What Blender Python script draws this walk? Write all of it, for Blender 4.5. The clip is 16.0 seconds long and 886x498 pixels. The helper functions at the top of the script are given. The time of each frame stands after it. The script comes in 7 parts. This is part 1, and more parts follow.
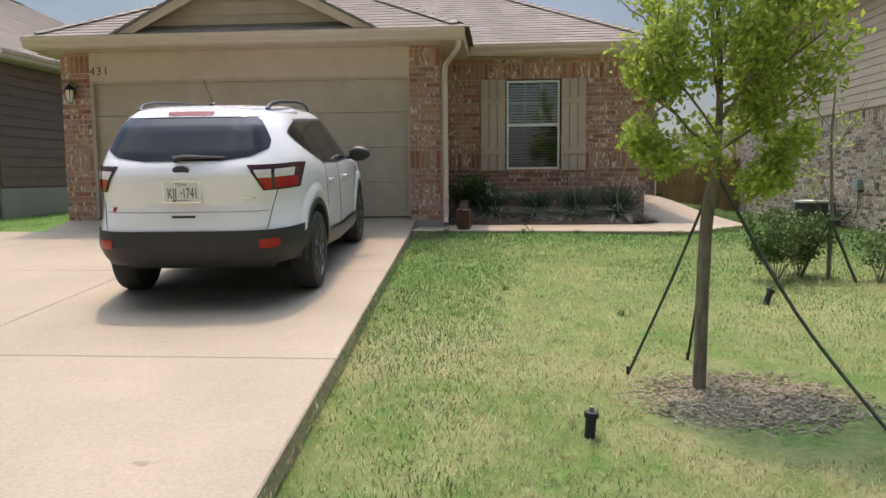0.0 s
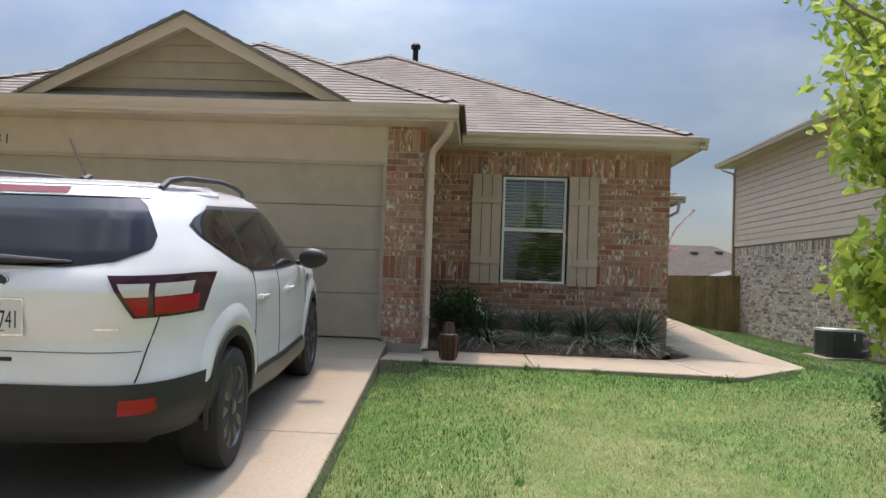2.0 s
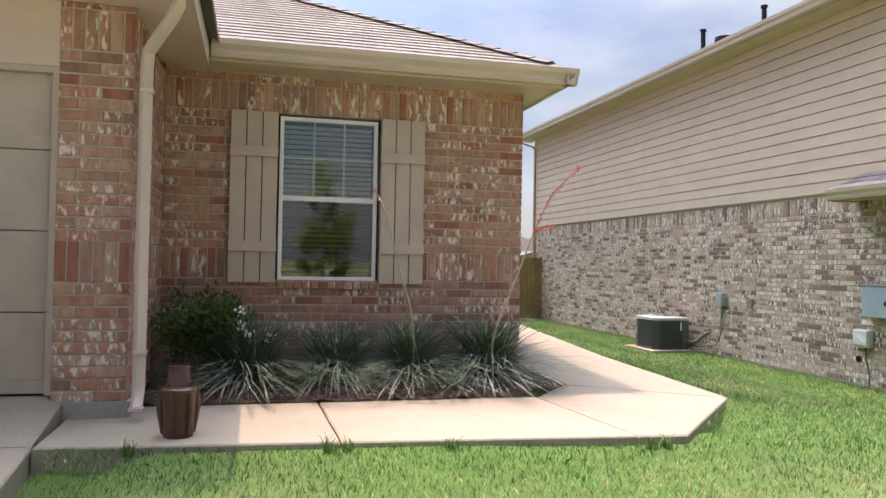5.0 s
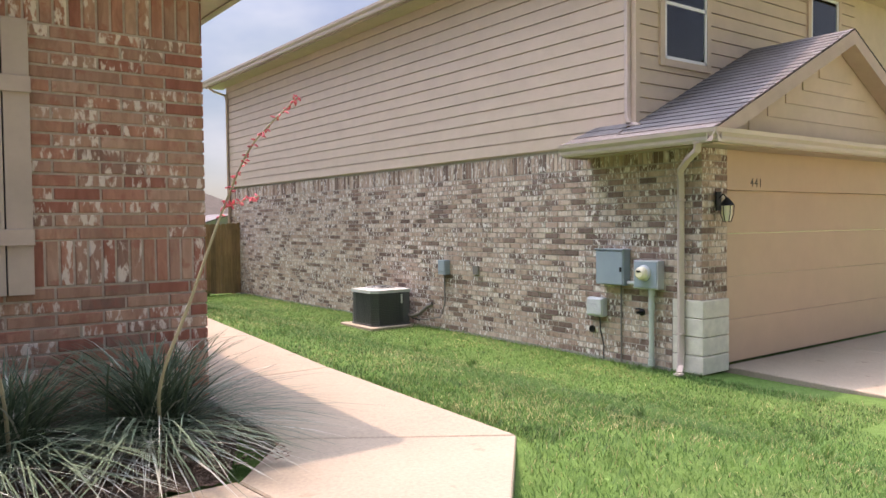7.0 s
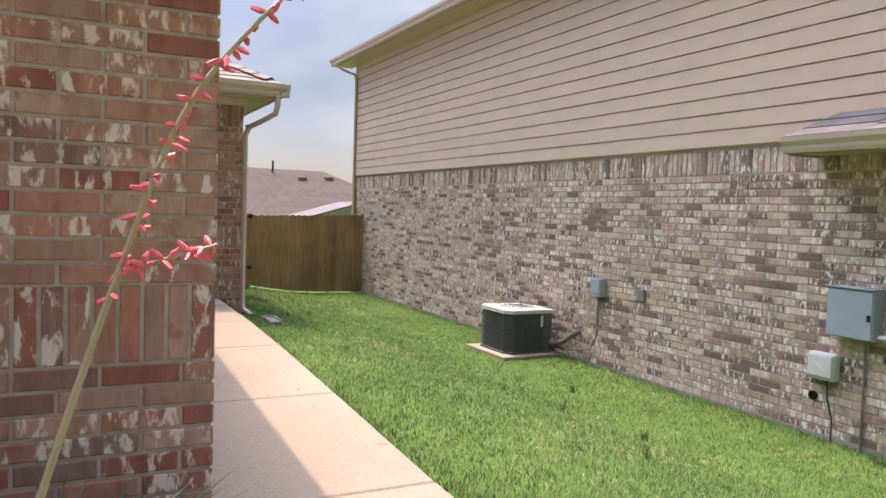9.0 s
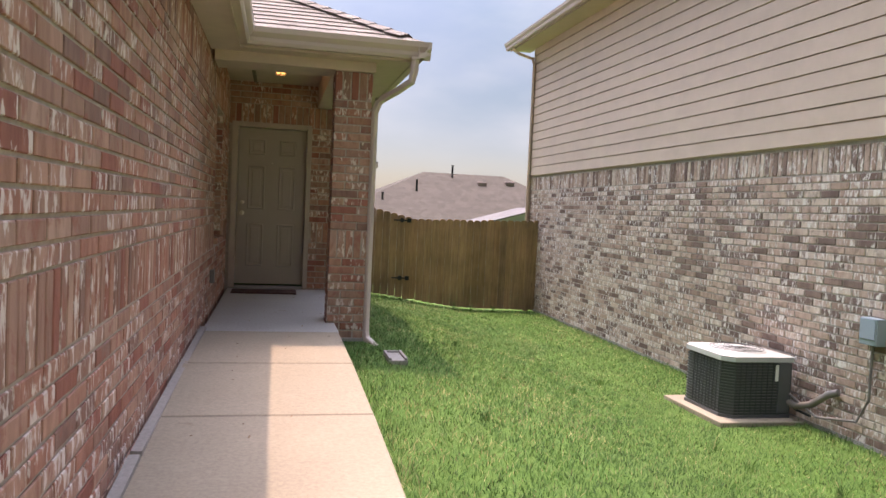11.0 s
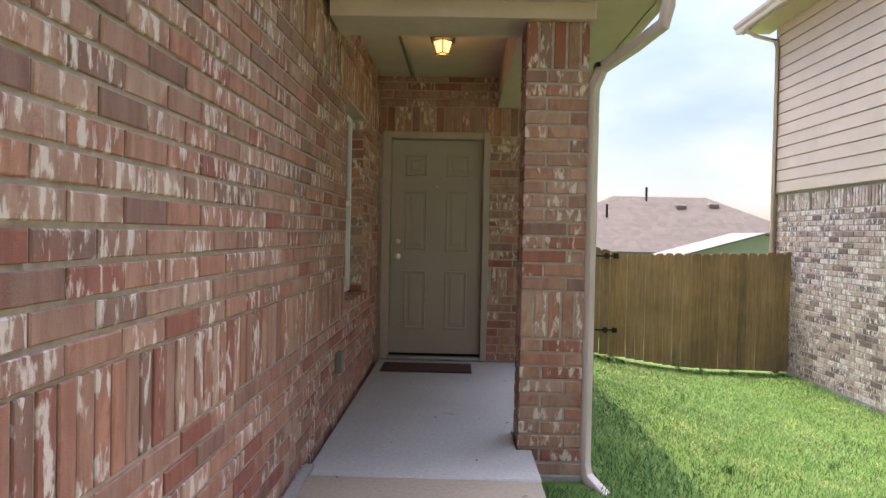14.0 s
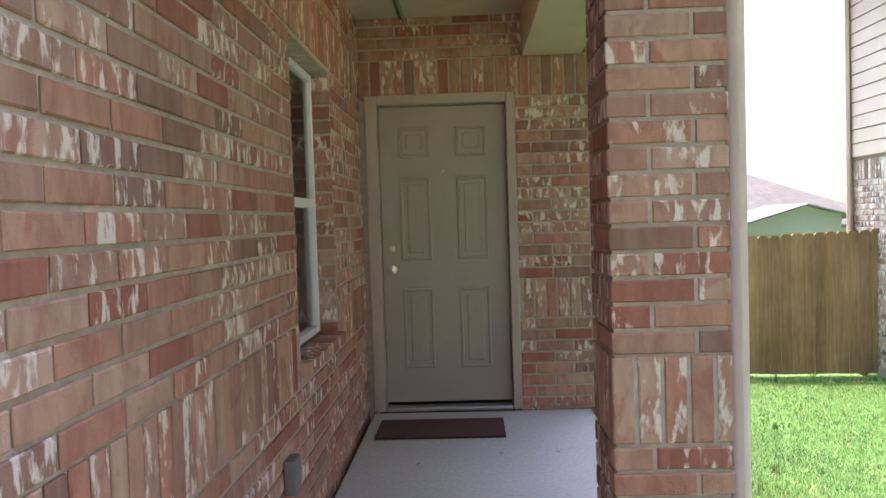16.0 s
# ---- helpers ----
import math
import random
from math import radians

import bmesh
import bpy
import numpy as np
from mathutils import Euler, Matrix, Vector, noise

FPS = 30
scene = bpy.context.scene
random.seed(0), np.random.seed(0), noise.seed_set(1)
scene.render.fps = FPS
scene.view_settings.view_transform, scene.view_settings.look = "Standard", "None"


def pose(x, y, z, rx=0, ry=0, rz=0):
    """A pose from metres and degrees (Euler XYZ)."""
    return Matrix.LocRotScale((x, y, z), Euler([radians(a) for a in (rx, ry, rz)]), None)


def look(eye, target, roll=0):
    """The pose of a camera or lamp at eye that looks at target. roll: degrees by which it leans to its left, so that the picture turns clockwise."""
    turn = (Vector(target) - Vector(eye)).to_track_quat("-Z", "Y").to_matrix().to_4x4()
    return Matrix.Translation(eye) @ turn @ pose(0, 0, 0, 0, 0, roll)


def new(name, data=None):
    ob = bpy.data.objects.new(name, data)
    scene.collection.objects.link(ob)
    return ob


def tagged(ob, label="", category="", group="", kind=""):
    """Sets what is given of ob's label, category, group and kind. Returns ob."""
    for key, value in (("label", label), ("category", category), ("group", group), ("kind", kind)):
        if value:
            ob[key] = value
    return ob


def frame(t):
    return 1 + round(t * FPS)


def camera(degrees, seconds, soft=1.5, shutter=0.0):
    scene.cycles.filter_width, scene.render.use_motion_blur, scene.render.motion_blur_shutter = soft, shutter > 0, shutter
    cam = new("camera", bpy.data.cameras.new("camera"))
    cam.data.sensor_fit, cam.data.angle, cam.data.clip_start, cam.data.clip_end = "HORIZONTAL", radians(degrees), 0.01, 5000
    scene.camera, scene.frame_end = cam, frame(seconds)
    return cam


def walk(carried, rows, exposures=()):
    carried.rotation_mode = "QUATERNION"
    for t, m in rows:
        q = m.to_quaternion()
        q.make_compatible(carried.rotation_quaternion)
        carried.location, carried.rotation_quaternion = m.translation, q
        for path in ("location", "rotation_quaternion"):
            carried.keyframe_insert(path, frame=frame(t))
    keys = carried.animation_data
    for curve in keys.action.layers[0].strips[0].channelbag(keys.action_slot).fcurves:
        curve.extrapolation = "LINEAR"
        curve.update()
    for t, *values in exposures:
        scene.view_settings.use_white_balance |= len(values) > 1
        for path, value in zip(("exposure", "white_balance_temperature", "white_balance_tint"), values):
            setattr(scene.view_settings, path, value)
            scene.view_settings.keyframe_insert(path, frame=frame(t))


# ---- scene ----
cam = camera(60.7, 16.0)
PATH = [
    (0, (0.277, -0.953, 0.513), (0.117, 1.031, 0.319), -0.5),
    (0.5, (0.217, -0.523, 0.533), (-0.044, 1.452, 0.356), 0.9),
    (1, (0.123, 0.076, 0.545), (-0.092, 2.063, 0.47), 1.9),
    (1.5, (0.08, 0.777, 0.618), (-0.028, 2.774, 0.653), 2.1),
    (2, (0.006, 1.421, 0.67), (-0.087, 3.418, 0.739), 2.1),
    (2.5, (-0.096, 2.117, 0.715), (-0.132, 4.115, 0.783), 1.0),
    (3, (-0.093, 2.732, 0.695), (-0.072, 4.732, 0.69), 0.3),
    (3.2, (-0.101, 2.951, 0.661), (-0.069, 4.951, 0.644), -0.3),
    (5.3, (0.135, 5.403, 0.831), (0.752, 7.305, 0.875), 0.6),
    (5.5, (0.121, 5.642, 0.866), (0.838, 7.509, 0.901), -0.1),
    (6, (0.342, 6.185, 0.927), (1.326, 7.926, 0.943), -2.4),
    (6.5, (0.633, 6.674, 0.941), (1.765, 8.323, 0.911), -2.6),
    (7, (0.975, 7.198, 0.958), (2.164, 8.806, 0.888), -0.6),
    (7.5, (1.374, 7.684, 0.998), (2.56, 9.292, 0.912), 0.5),
    (8, (1.764, 8.091, 1.043), (2.865, 9.758, 0.945), 0.2),
    (8.5, (2.007, 8.791, 1.121), (3.003, 10.523, 1.034), 0.8),
    (8.7, (2.056, 8.985, 1.159), (3.008, 10.742, 1.065), 1.4),
    (10.8, (3.192, 11.393, 1.086), (3.691, 13.327, 1.003), 1.9),
    (11, (3.247, 11.584, 1.091), (3.68, 13.535, 0.994), 2.7),
    (11.5, (3.39, 12.056, 1.078), (3.633, 14.036, 0.931), 3.8),
    (12, (3.456, 12.556, 1.097), (3.639, 14.545, 0.978), 3.9),
    (12.5, (3.506, 13.064, 1.119), (3.551, 15.063, 1.063), 4.2),
    (13, (3.443, 13.604, 1.187), (3.375, 15.603, 1.178), 3.3),
    (13.5, (3.436, 14.086, 1.182), (3.372, 16.085, 1.167), 2.2),
    (14, (3.397, 14.564, 1.181), (3.353, 16.564, 1.141), 1.2),
    (14.5, (3.355, 15.081, 1.194), (3.351, 17.08, 1.137), -0.3),
    (15, (3.363, 15.572, 1.215), (3.346, 17.571, 1.146), -0.3),
    (15.5, (3.371, 16.056, 1.223), (3.327, 18.055, 1.174), -1.9),
    (16, (3.339, 16.552, 1.293), (3.268, 18.549, 1.215), -1.8),
]
EXPOSURES = [(0.0, 0.25, 7200, 20), (1.5, 0.3, 6950, 19), (3.0, 0.5, 6850, 18), (5.5, 1.0, 7250, 29), (7.0, 0.92, 7300, 31), (8.5, 0.92, 7350, 31), (11.0, 0.95, 7350, 31), (13.0, 1.3, 7200, 29), (14.0, 1.5, 7000, 27), (16.0, 2.1, 6400, 24)]
walk(cam, [(t, look(eye, target, roll)) for t, eye, target, roll in PATH], EXPOSURES)

SUN_DIR = Vector((0.09, -0.31, -1.0)).normalized()
world = bpy.data.worlds.new("world")
scene.world = world
world.use_nodes = True
SUN_EL = math.asin(-SUN_DIR.z)
SUN_AZ = math.atan2(-SUN_DIR.x, -SUN_DIR.y)


def build_world():
    nt = world.node_tree
    nt.nodes.clear()
    out = nt.nodes.new("ShaderNodeOutputWorld")
    bg = nt.nodes.new("ShaderNodeBackground")
    sky = nt.nodes.new("ShaderNodeTexSky")
    sky.sky_type = "NISHITA"
    sky.sun_disc = False
    sky.sun_elevation = SUN_EL
    sky.sun_rotation = SUN_AZ
    sky.air_density, sky.dust_density, sky.ozone_density = 1.0, 1.0, 1.8
    co = nt.nodes.new("ShaderNodeTexCoord")
    mp = nt.nodes.new("ShaderNodeMapping")
    mp.inputs["Scale"].default_value = (1.0, 1.0, 2.6)
    n1 = nt.nodes.new("ShaderNodeTexNoise")
    n1.inputs["Scale"].default_value = 1.9
    n1.inputs["Detail"].default_value = 6.0
    n1.inputs["Roughness"].default_value = 0.52
    n1.inputs["Distortion"].default_value = 0.35
    ramp = nt.nodes.new("ShaderNodeValToRGB")
    ramp.color_ramp.elements[0].position = 0.40
    ramp.color_ramp.elements[1].position = 0.66
    ramp.color_ramp.elements[0].color = (0.02, 0.02, 0.02, 1)
    ramp.color_ramp.elements[1].color = (0.85, 0.85, 0.85, 1)
    n2 = nt.nodes.new("ShaderNodeTexNoise")
    n2.inputs["Scale"].default_value = 3.1
    n2.inputs["Detail"].default_value = 5.0
    r2 = nt.nodes.new("ShaderNodeValToRGB")
    r2.color_ramp.elements[0].position = 0.35
    r2.color_ramp.elements[1].position = 0.7
    r2.color_ramp.elements[0].color = (3.0, 4.5, 5.6, 1)
    r2.color_ramp.elements[1].color = (6.8, 7.9, 8.4, 1)
    mix = nt.nodes.new("ShaderNodeMix")
    mix.data_type = "RGBA"
    L = nt.links.new
    L(co.outputs["Generated"], mp.inputs["Vector"])
    L(mp.outputs["Vector"], n1.inputs["Vector"])
    L(mp.outputs["Vector"], n2.inputs["Vector"])
    L(n1.outputs["Fac"], ramp.inputs["Fac"])
    L(n2.outputs["Fac"], r2.inputs["Fac"])
    L(ramp.outputs["Color"], mix.inputs["Factor"])
    L(sky.outputs["Color"], mix.inputs[6])
    L(r2.outputs["Color"], mix.inputs[7])
    # thin haze, brighter towards the high sun; overhead part added to fill the shade
    dot = nt.nodes.new("ShaderNodeVectorMath")
    dot.operation = "DOT_PRODUCT"
    dot.inputs[1].default_value = -SUN_DIR
    L(co.outputs["Generated"], dot.inputs[0])
    top = nt.nodes.new("ShaderNodeMath")
    top.operation, top.use_clamp = "MAXIMUM", False
    L(dot.outputs["Value"], top.inputs[0])
    top.inputs[1].default_value = 0.0
    pw = nt.nodes.new("ShaderNodeMath")
    pw.operation = "POWER"
    L(top.outputs[0], pw.inputs[0])
    pw.inputs[1].default_value = 6.0
    ad = nt.nodes.new("ShaderNodeMath")
    ad.operation = "MULTIPLY_ADD"
    L(pw.outputs[0], ad.inputs[0])
    ad.inputs[1].default_value, ad.inputs[2].default_value = 9.0, 0.44
    sc = nt.nodes.new("ShaderNodeVectorMath")
    sc.operation = "SCALE"
    L(mix.outputs[2], sc.inputs[0])
    L(ad.outputs[0], sc.inputs["Scale"])
    L(sc.outputs[0], bg.inputs["Color"])
    bg.inputs["Strength"].default_value = 0.14
    L(bg.outputs["Background"], out.inputs["Surface"])


build_world()
sun = new("sun", bpy.data.lights.new("sun", "SUN"))
sun.data.energy, sun.data.angle, sun.data.color = 2.45, radians(0.6), (1.0, 0.87, 0.71)
sun.matrix_world = look((0, 0, 30), Vector((0, 0, 30)) + SUN_DIR)

# ---- materials ----


class Mat:
    """A small helper round a node material with a Principled shader."""

    def __init__(self, name, color=(0.5, 0.5, 0.5), rough=0.7, metal=0.0, spec=0.5):
        self.m = bpy.data.materials.new(name)
        self.m.use_nodes = True
        self.nt = self.m.node_tree
        self.b = self.nt.nodes["Principled BSDF"]
        self.b.inputs["Base Color"].default_value = (*color, 1)
        self.b.inputs["Roughness"].default_value = rough
        self.b.inputs["Metallic"].default_value = metal
        self.b.inputs["Specular IOR Level"].default_value = spec

    def node(self, kind, **kw):
        n = self.nt.nodes.new(kind)
        for k, v in kw.items():
            n.inputs[k.replace("_", " ")].default_value = v
        return n

    def link(self, a, b):
        self.nt.links.new(a, b)

    def coords(self, scale=(1, 1, 1), local=False):
        c = self.node("ShaderNodeTexCoord") if local else self.node("ShaderNodeNewGeometry")
        mp = self.node("ShaderNodeMapping", Scale=scale)
        self.link(c.outputs["Object" if local else "Position"], mp.inputs["Vector"])
        return mp.outputs["Vector"]

    def noise(self, scale, detail=4.0, rough=0.6, stretch=(1, 1, 1), local=False, distort=0.0):
        n = self.node("ShaderNodeTexNoise", Scale=scale, Detail=detail, Roughness=rough, Distortion=distort)
        self.link(self.coords(stretch, local), n.inputs["Vector"])
        return n.outputs["Fac"]

    def ramp(self, fac, stops, const=False):
        r = self.node("ShaderNodeValToRGB")
        e = r.color_ramp.elements
        if const:
            r.color_ramp.interpolation = "CONSTANT"
        while len(e) < len(stops):
            e.new(0.5)
        for el, (p, c) in zip(e, stops):
            el.position, el.color = p, (*c, 1) if len(c) == 3 else c
        self.link(fac, r.inputs["Fac"])
        return r.outputs["Color"]

    def mix(self, fac, a, b, blend="MIX"):
        n = self.node("ShaderNodeMix")
        n.data_type, n.blend_type = "RGBA", blend
        for s, v in ((n.inputs[0], fac), (n.inputs[6], a), (n.inputs[7], b)):
            if isinstance(v, bpy.types.NodeSocket):
                self.link(v, s)
            elif isinstance(v, tuple):
                s.default_value = (*v, 1)
            else:
                s.default_value = v
        return n.outputs[2]

    def math(self, op, a, b=0.0, c=None):
        n = self.node("ShaderNodeMath")
        n.operation = op
        for s, v in zip(n.inputs, (a, b) if c is None else (a, b, c)):
            if isinstance(v, bpy.types.NodeSocket):
                self.link(v, s)
            else:
                s.default_value = v
        return n.outputs[0]

    def rnd(self):
        """A random number per object and per loose piece of its mesh."""
        o, g = self.node("ShaderNodeObjectInfo"), self.node("ShaderNodeNewGeometry")
        return self.math("FRACT", self.math("ADD", self.math("MULTIPLY", o.outputs["Random"], 7.31), g.outputs["Random Per Island"]))

    def color(self, c):
        self.link(c, self.b.inputs["Base Color"])
        return self

    def bump(self, fac, strength=0.3, dist=0.01):
        n = self.node("ShaderNodeBump", Strength=strength, Distance=dist)
        self.link(fac, n.inputs["Height"])
        self.link(n.outputs["Normal"], self.b.inputs["Normal"])
        return self


def painted(name, color, rough=0.55, vary=0.12, grain=0.15, scale=3.0):
    m = Mat(name, color, rough)
    dark = tuple(c * (1 - vary) for c in color)
    light = tuple(min(1, c * (1 + vary * 0.6)) for c in color)
    m.color(m.ramp(m.noise(scale, 6, 0.65), [(0.3, dark), (0.7, light)]))
    m.bump(m.noise(90, 3), grain, 0.004)
    return m.m


def brick_material(name, tones, smear, smear_amount, smear_from=0.62):
    m = Mat(name, tones[0], 0.9, spec=0.25)
    r = m.rnd()
    n = len(tones)
    base = m.ramp(r, [(i / n, t) for i, t in enumerate(tones)], const=True)
    cloud = m.noise(9, 5, 0.7)
    base = m.mix(m.math("MULTIPLY", cloud, 0.28), base, tones[-1])
    # pale slurry smears, upright, on some of the bricks
    r2 = m.math("FRACT", m.math("MULTIPLY", r, 13.7))
    some = m.math("GREATER_THAN", r2, smear_from)
    geo = m.node("ShaderNodeNewGeometry")
    shift = m.node("ShaderNodeVectorMath")
    shift.operation = "ADD"
    away = m.node("ShaderNodeCombineXYZ")
    m.link(m.math("MULTIPLY", r, 61.0), away.inputs[0])
    m.link(m.math("MULTIPLY", r, 37.0), away.inputs[2])
    m.link(geo.outputs["Position"], shift.inputs[0])
    m.link(away.outputs[0], shift.inputs[1])

    def own_noise(scale, stretch, detail=3.0, distort=0.6):
        mp = m.node("ShaderNodeMapping", Scale=stretch)
        m.link(shift.outputs[0], mp.inputs["Vector"])
        nn = m.node("ShaderNodeTexNoise", Scale=scale, Detail=detail, Roughness=0.6, Distortion=distort)
        m.link(mp.outputs["Vector"], nn.inputs["Vector"])
        return nn.outputs["Fac"]
    bands = m.ramp(own_noise(16, (1, 1, 0.25)), [(0.35, (0.72, 0.66, 0.64)), (0.62, (1.12, 1.12, 1.12))])
    base = m.mix(0.8, base, bands, "MULTIPLY")
    streak = m.ramp(own_noise(27, (1, 1, 0.36), 5.0, 0.25), [(0.52, (0, 0, 0)), (0.60, (1, 1, 1))])
    # redder, harder-burnt blotches within the face
    blotch = m.ramp(own_noise(11, (1, 1, 0.8), 4.0, 0.4), [(0.54, (0, 0, 0)), (0.66, (0.65, 0.65, 0.65))])
    base = m.mix(blotch, base, tones[1])
    fac = m.math("MULTIPLY", m.math("MULTIPLY", some, streak), smear_amount)
    col = m.mix(fac, base, smear)
    pits = m.noise(160, 3, 0.7)
    col = m.mix(m.math("MULTIPLY", pits, 0.25), col, tuple(c * 0.45 for c in tones[0]))
    m.color(col)
    m.bump(m.mix(0.5, m.noise(60, 6, 0.75), m.noise(220, 3, 0.7)), 0.75, 0.006)
    return m.m


BRICK_RED = brick_material("brick_red", [(0.44, 0.235, 0.16), (0.32, 0.115, 0.08), (0.48, 0.285, 0.20), (0.26, 0.155, 0.12), (0.49, 0.32, 0.235), (0.38, 0.225, 0.165), (0.46, 0.22, 0.15), (0.40, 0.235, 0.17)], (0.78, 0.69, 0.60), 0.9, 0.5)
BRICK_TAN = brick_material("brick_tan", [(0.50, 0.37, 0.28), (0.12, 0.075, 0.06), (0.58, 0.46, 0.36), (0.42, 0.295, 0.22), (0.17, 0.11, 0.085), (0.62, 0.52, 0.41), (0.51, 0.38, 0.29), (0.26, 0.17, 0.13), (0.47, 0.345, 0.265)], (0.78, 0.73, 0.65), 0.95, 0.33)


def mortar_material(name, c):
    m = Mat(name, c, 0.95, spec=0.1)
    m.color(m.ramp(m.noise(20, 5, 0.7), [(0.3, tuple(v * 0.75 for v in c)), (0.7, tuple(v * 1.1 for v in c))]))
    m.bump(m.noise(180, 3), 0.5, 0.004)
    return m.m


MORTAR = mortar_material("mortar_warm", (0.46, 0.38, 0.31))
MORTAR_N = mortar_material("mortar_grey", (0.42, 0.37, 0.31))


def concrete_material(name, c, stain=0.25):
    m = Mat(name, c, 0.9, spec=0.2)
    base = m.ramp(m.noise(0.9, 6, 0.6), [(0.3, tuple(v * (1 - stain * 0.5) for v in c)), (0.7, tuple(v * (1 + stain * 0.2) for v in c))])
    fine = m.ramp(m.noise(45, 5, 0.7), [(0.35, (0.80, 0.80, 0.80)), (0.65, (1.0, 1.0, 1.0))])
    col = m.mix(1.0, base, fine, "MULTIPLY")
    spots = m.ramp(m.noise(5.5, 3, 0.5), [(0.70, (1, 1, 1)), (0.78, (0.72, 0.68, 0.62))])
    m.color(m.mix(1.0, col, spots, "MULTIPLY"))
    m.bump(m.mix(0.5, m.noise(120, 3), m.noise(300, 2)), 0.35, 0.004)
    return m.m


CONCRETE = concrete_material("concrete", (0.335, 0.282, 0.208))
# copy of the concrete, paler and skylight-grey to lift the shaded porch floor
CONCRETE_SHADE = concrete_material("concrete_in_shade", (0.43, 0.41, 0.375), 0.2)
CONCRETE_G = concrete_material("foundation_concrete", (0.34, 0.315, 0.28))


def shingle_material(name, c):
    m = Mat(name, c, 0.95, spec=0.15)
    r = m.rnd()
    # tabs of random tone along each course
    v = m.node("ShaderNodeTexVoronoi", Scale=3.4)
    m.link(m.coords((1, 1, 0.3)), v.inputs["Vector"])
    tab = m.ramp(v.outputs["Color"], [(0.2, tuple(k * 0.87 for k in c)), (0.8, tuple(k * 1.07 for k in c))])
    gran = m.ramp(m.noise(150, 3, 0.8), [(0.3, (0.72, 0.72, 0.74)), (0.7, (1.1, 1.08, 1.05))])
    m.color(m.mix(1.0, m.mix(m.math("MULTIPLY", r, 0.25), tab, tuple(k * 0.7 for k in c)), gran, "MULTIPLY"))
    m.bump(m.noise(200, 2), 0.6, 0.004)
    return m.m


SHINGLE = shingle_material("shingle_weathered", (0.27, 0.243, 0.212))
SHINGLE_D = shingle_material("shingle_grey", (0.19, 0.18, 0.175))
TRIM = painted("trim_paint_beige", (0.51, 0.405, 0.33))
TRIM_D = painted("trim_paint_tan", (0.41, 0.33, 0.265))
SOFFIT = painted("soffit_paint", (0.55, 0.43, 0.36))
GARAGE = painted("garage_door_paint", (0.41, 0.34, 0.27), 0.5)
SHUTTER = painted("shutter_paint", (0.46, 0.365, 0.30), 0.6)
DOORP = painted("door_paint_olive", (0.335, 0.28, 0.22), 0.45, 0.06)
N_SIDING = painted("siding_paint_tan", (0.53, 0.412, 0.305), 0.65, 0.08)
SHINGLE_B = shingle_material("shingle_brown_far", (0.105, 0.092, 0.076))
N_TRIM = painted("neighbour_trim_paint", (0.39, 0.295, 0.22))
N_GARAGE = painted("neighbour_garage_paint", (0.53, 0.365, 0.245), 0.55, 0.05)
L_SIDING = painted("siding_paint_brown", (0.165, 0.115, 0.095))
G_SIDING = painted("siding_paint_greygreen", (0.16, 0.165, 0.145))
WHITE = painted("white_vinyl", (0.74, 0.74, 0.72), 0.4, 0.04)
BLIND = painted("white_blind_slat", (0.70, 0.71, 0.70), 0.5, 0.04)
LIME = painted("limestone_block", (0.62, 0.58, 0.48), 0.9, 0.15, 0.7, 9)
# near-black colour that stands in for unlit shade
SHADE_BLACK = Mat("shade_black", (0.02, 0.02, 0.022), 0.9).m
BLACKMETAL = Mat("black_iron", (0.02, 0.02, 0.02), 0.45, 0.6).m
SHED = painted("shed_siding", (0.30, 0.28, 0.28), 0.6, 0.06)
GUTTER = painted("gutter_paint", (0.52, 0.42, 0.355), 0.4, 0.06)
STEELBLUE = painted("grey_blue_enamel", (0.27, 0.33, 0.36), 0.4, 0.08)
GREYPLASTIC = painted("light_grey_plastic", (0.48, 0.50, 0.48), 0.45, 0.06)
PVC = painted("pale_green_conduit", (0.42, 0.47, 0.41), 0.5, 0.08)
RUBBER = Mat("black_rubber", (0.02, 0.02, 0.02), 0.75).m
BRASS = Mat("satin_nickel_brass", (0.55, 0.48, 0.36), 0.28, 1.0).m


def glass_material(name, tint):
    m = Mat(name, tint, 0.03)
    nt = m.nt
    gl = m.node("ShaderNodeBsdfGlossy", Roughness=0.02)
    tr = m.node("ShaderNodeBsdfTransparent", Color=(*tint, 1))
    fr = m.node("ShaderNodeFresnel", IOR=1.75)
    mx = m.node("ShaderNodeMixShader")
    m.link(fr.outputs[0], mx.inputs[0])
    m.link(tr.outputs[0], mx.inputs[1])
    m.link(gl.outputs[0], mx.inputs[2])
    m.link(mx.outputs[0], nt.nodes["Material Output"].inputs["Surface"])
    return m.m


GLASS = glass_material("window_glass", (0.90, 0.94, 0.94))
SCREENED = glass_material("screened_window_glass", (0.64, 0.66, 0.67))


def wood_fence_material():
    m = Mat("fence_wood", (0.2, 0.15, 0.09), 0.85, spec=0.2)
    r = m.rnd()
    base = m.ramp(r, [(0.0, (0.34, 0.205, 0.11)), (0.5, (0.42, 0.265, 0.145)), (1.0, (0.27, 0.175, 0.105))])
    gr = m.ramp(m.noise(30, 5, 0.7, stretch=(1, 1, 0.06)), [(0.3, (0.62, 0.60, 0.58)), (0.7, (1.1, 1.1, 1.05))])
    low = m.ramp(m.noise(1.1, 4, 0.6), [(0.35, (0.72, 0.74, 0.70)), (0.65, (1.10, 1.06, 1.0))])
    m.color(m.mix(1.0, m.mix(1.0, base, gr, "MULTIPLY"), low, "MULTIPLY"))
    m.bump(m.noise(60, 4, 0.7, stretch=(1, 1, 0.08)), 0.5, 0.006)
    return m.m


FENCE = wood_fence_material()


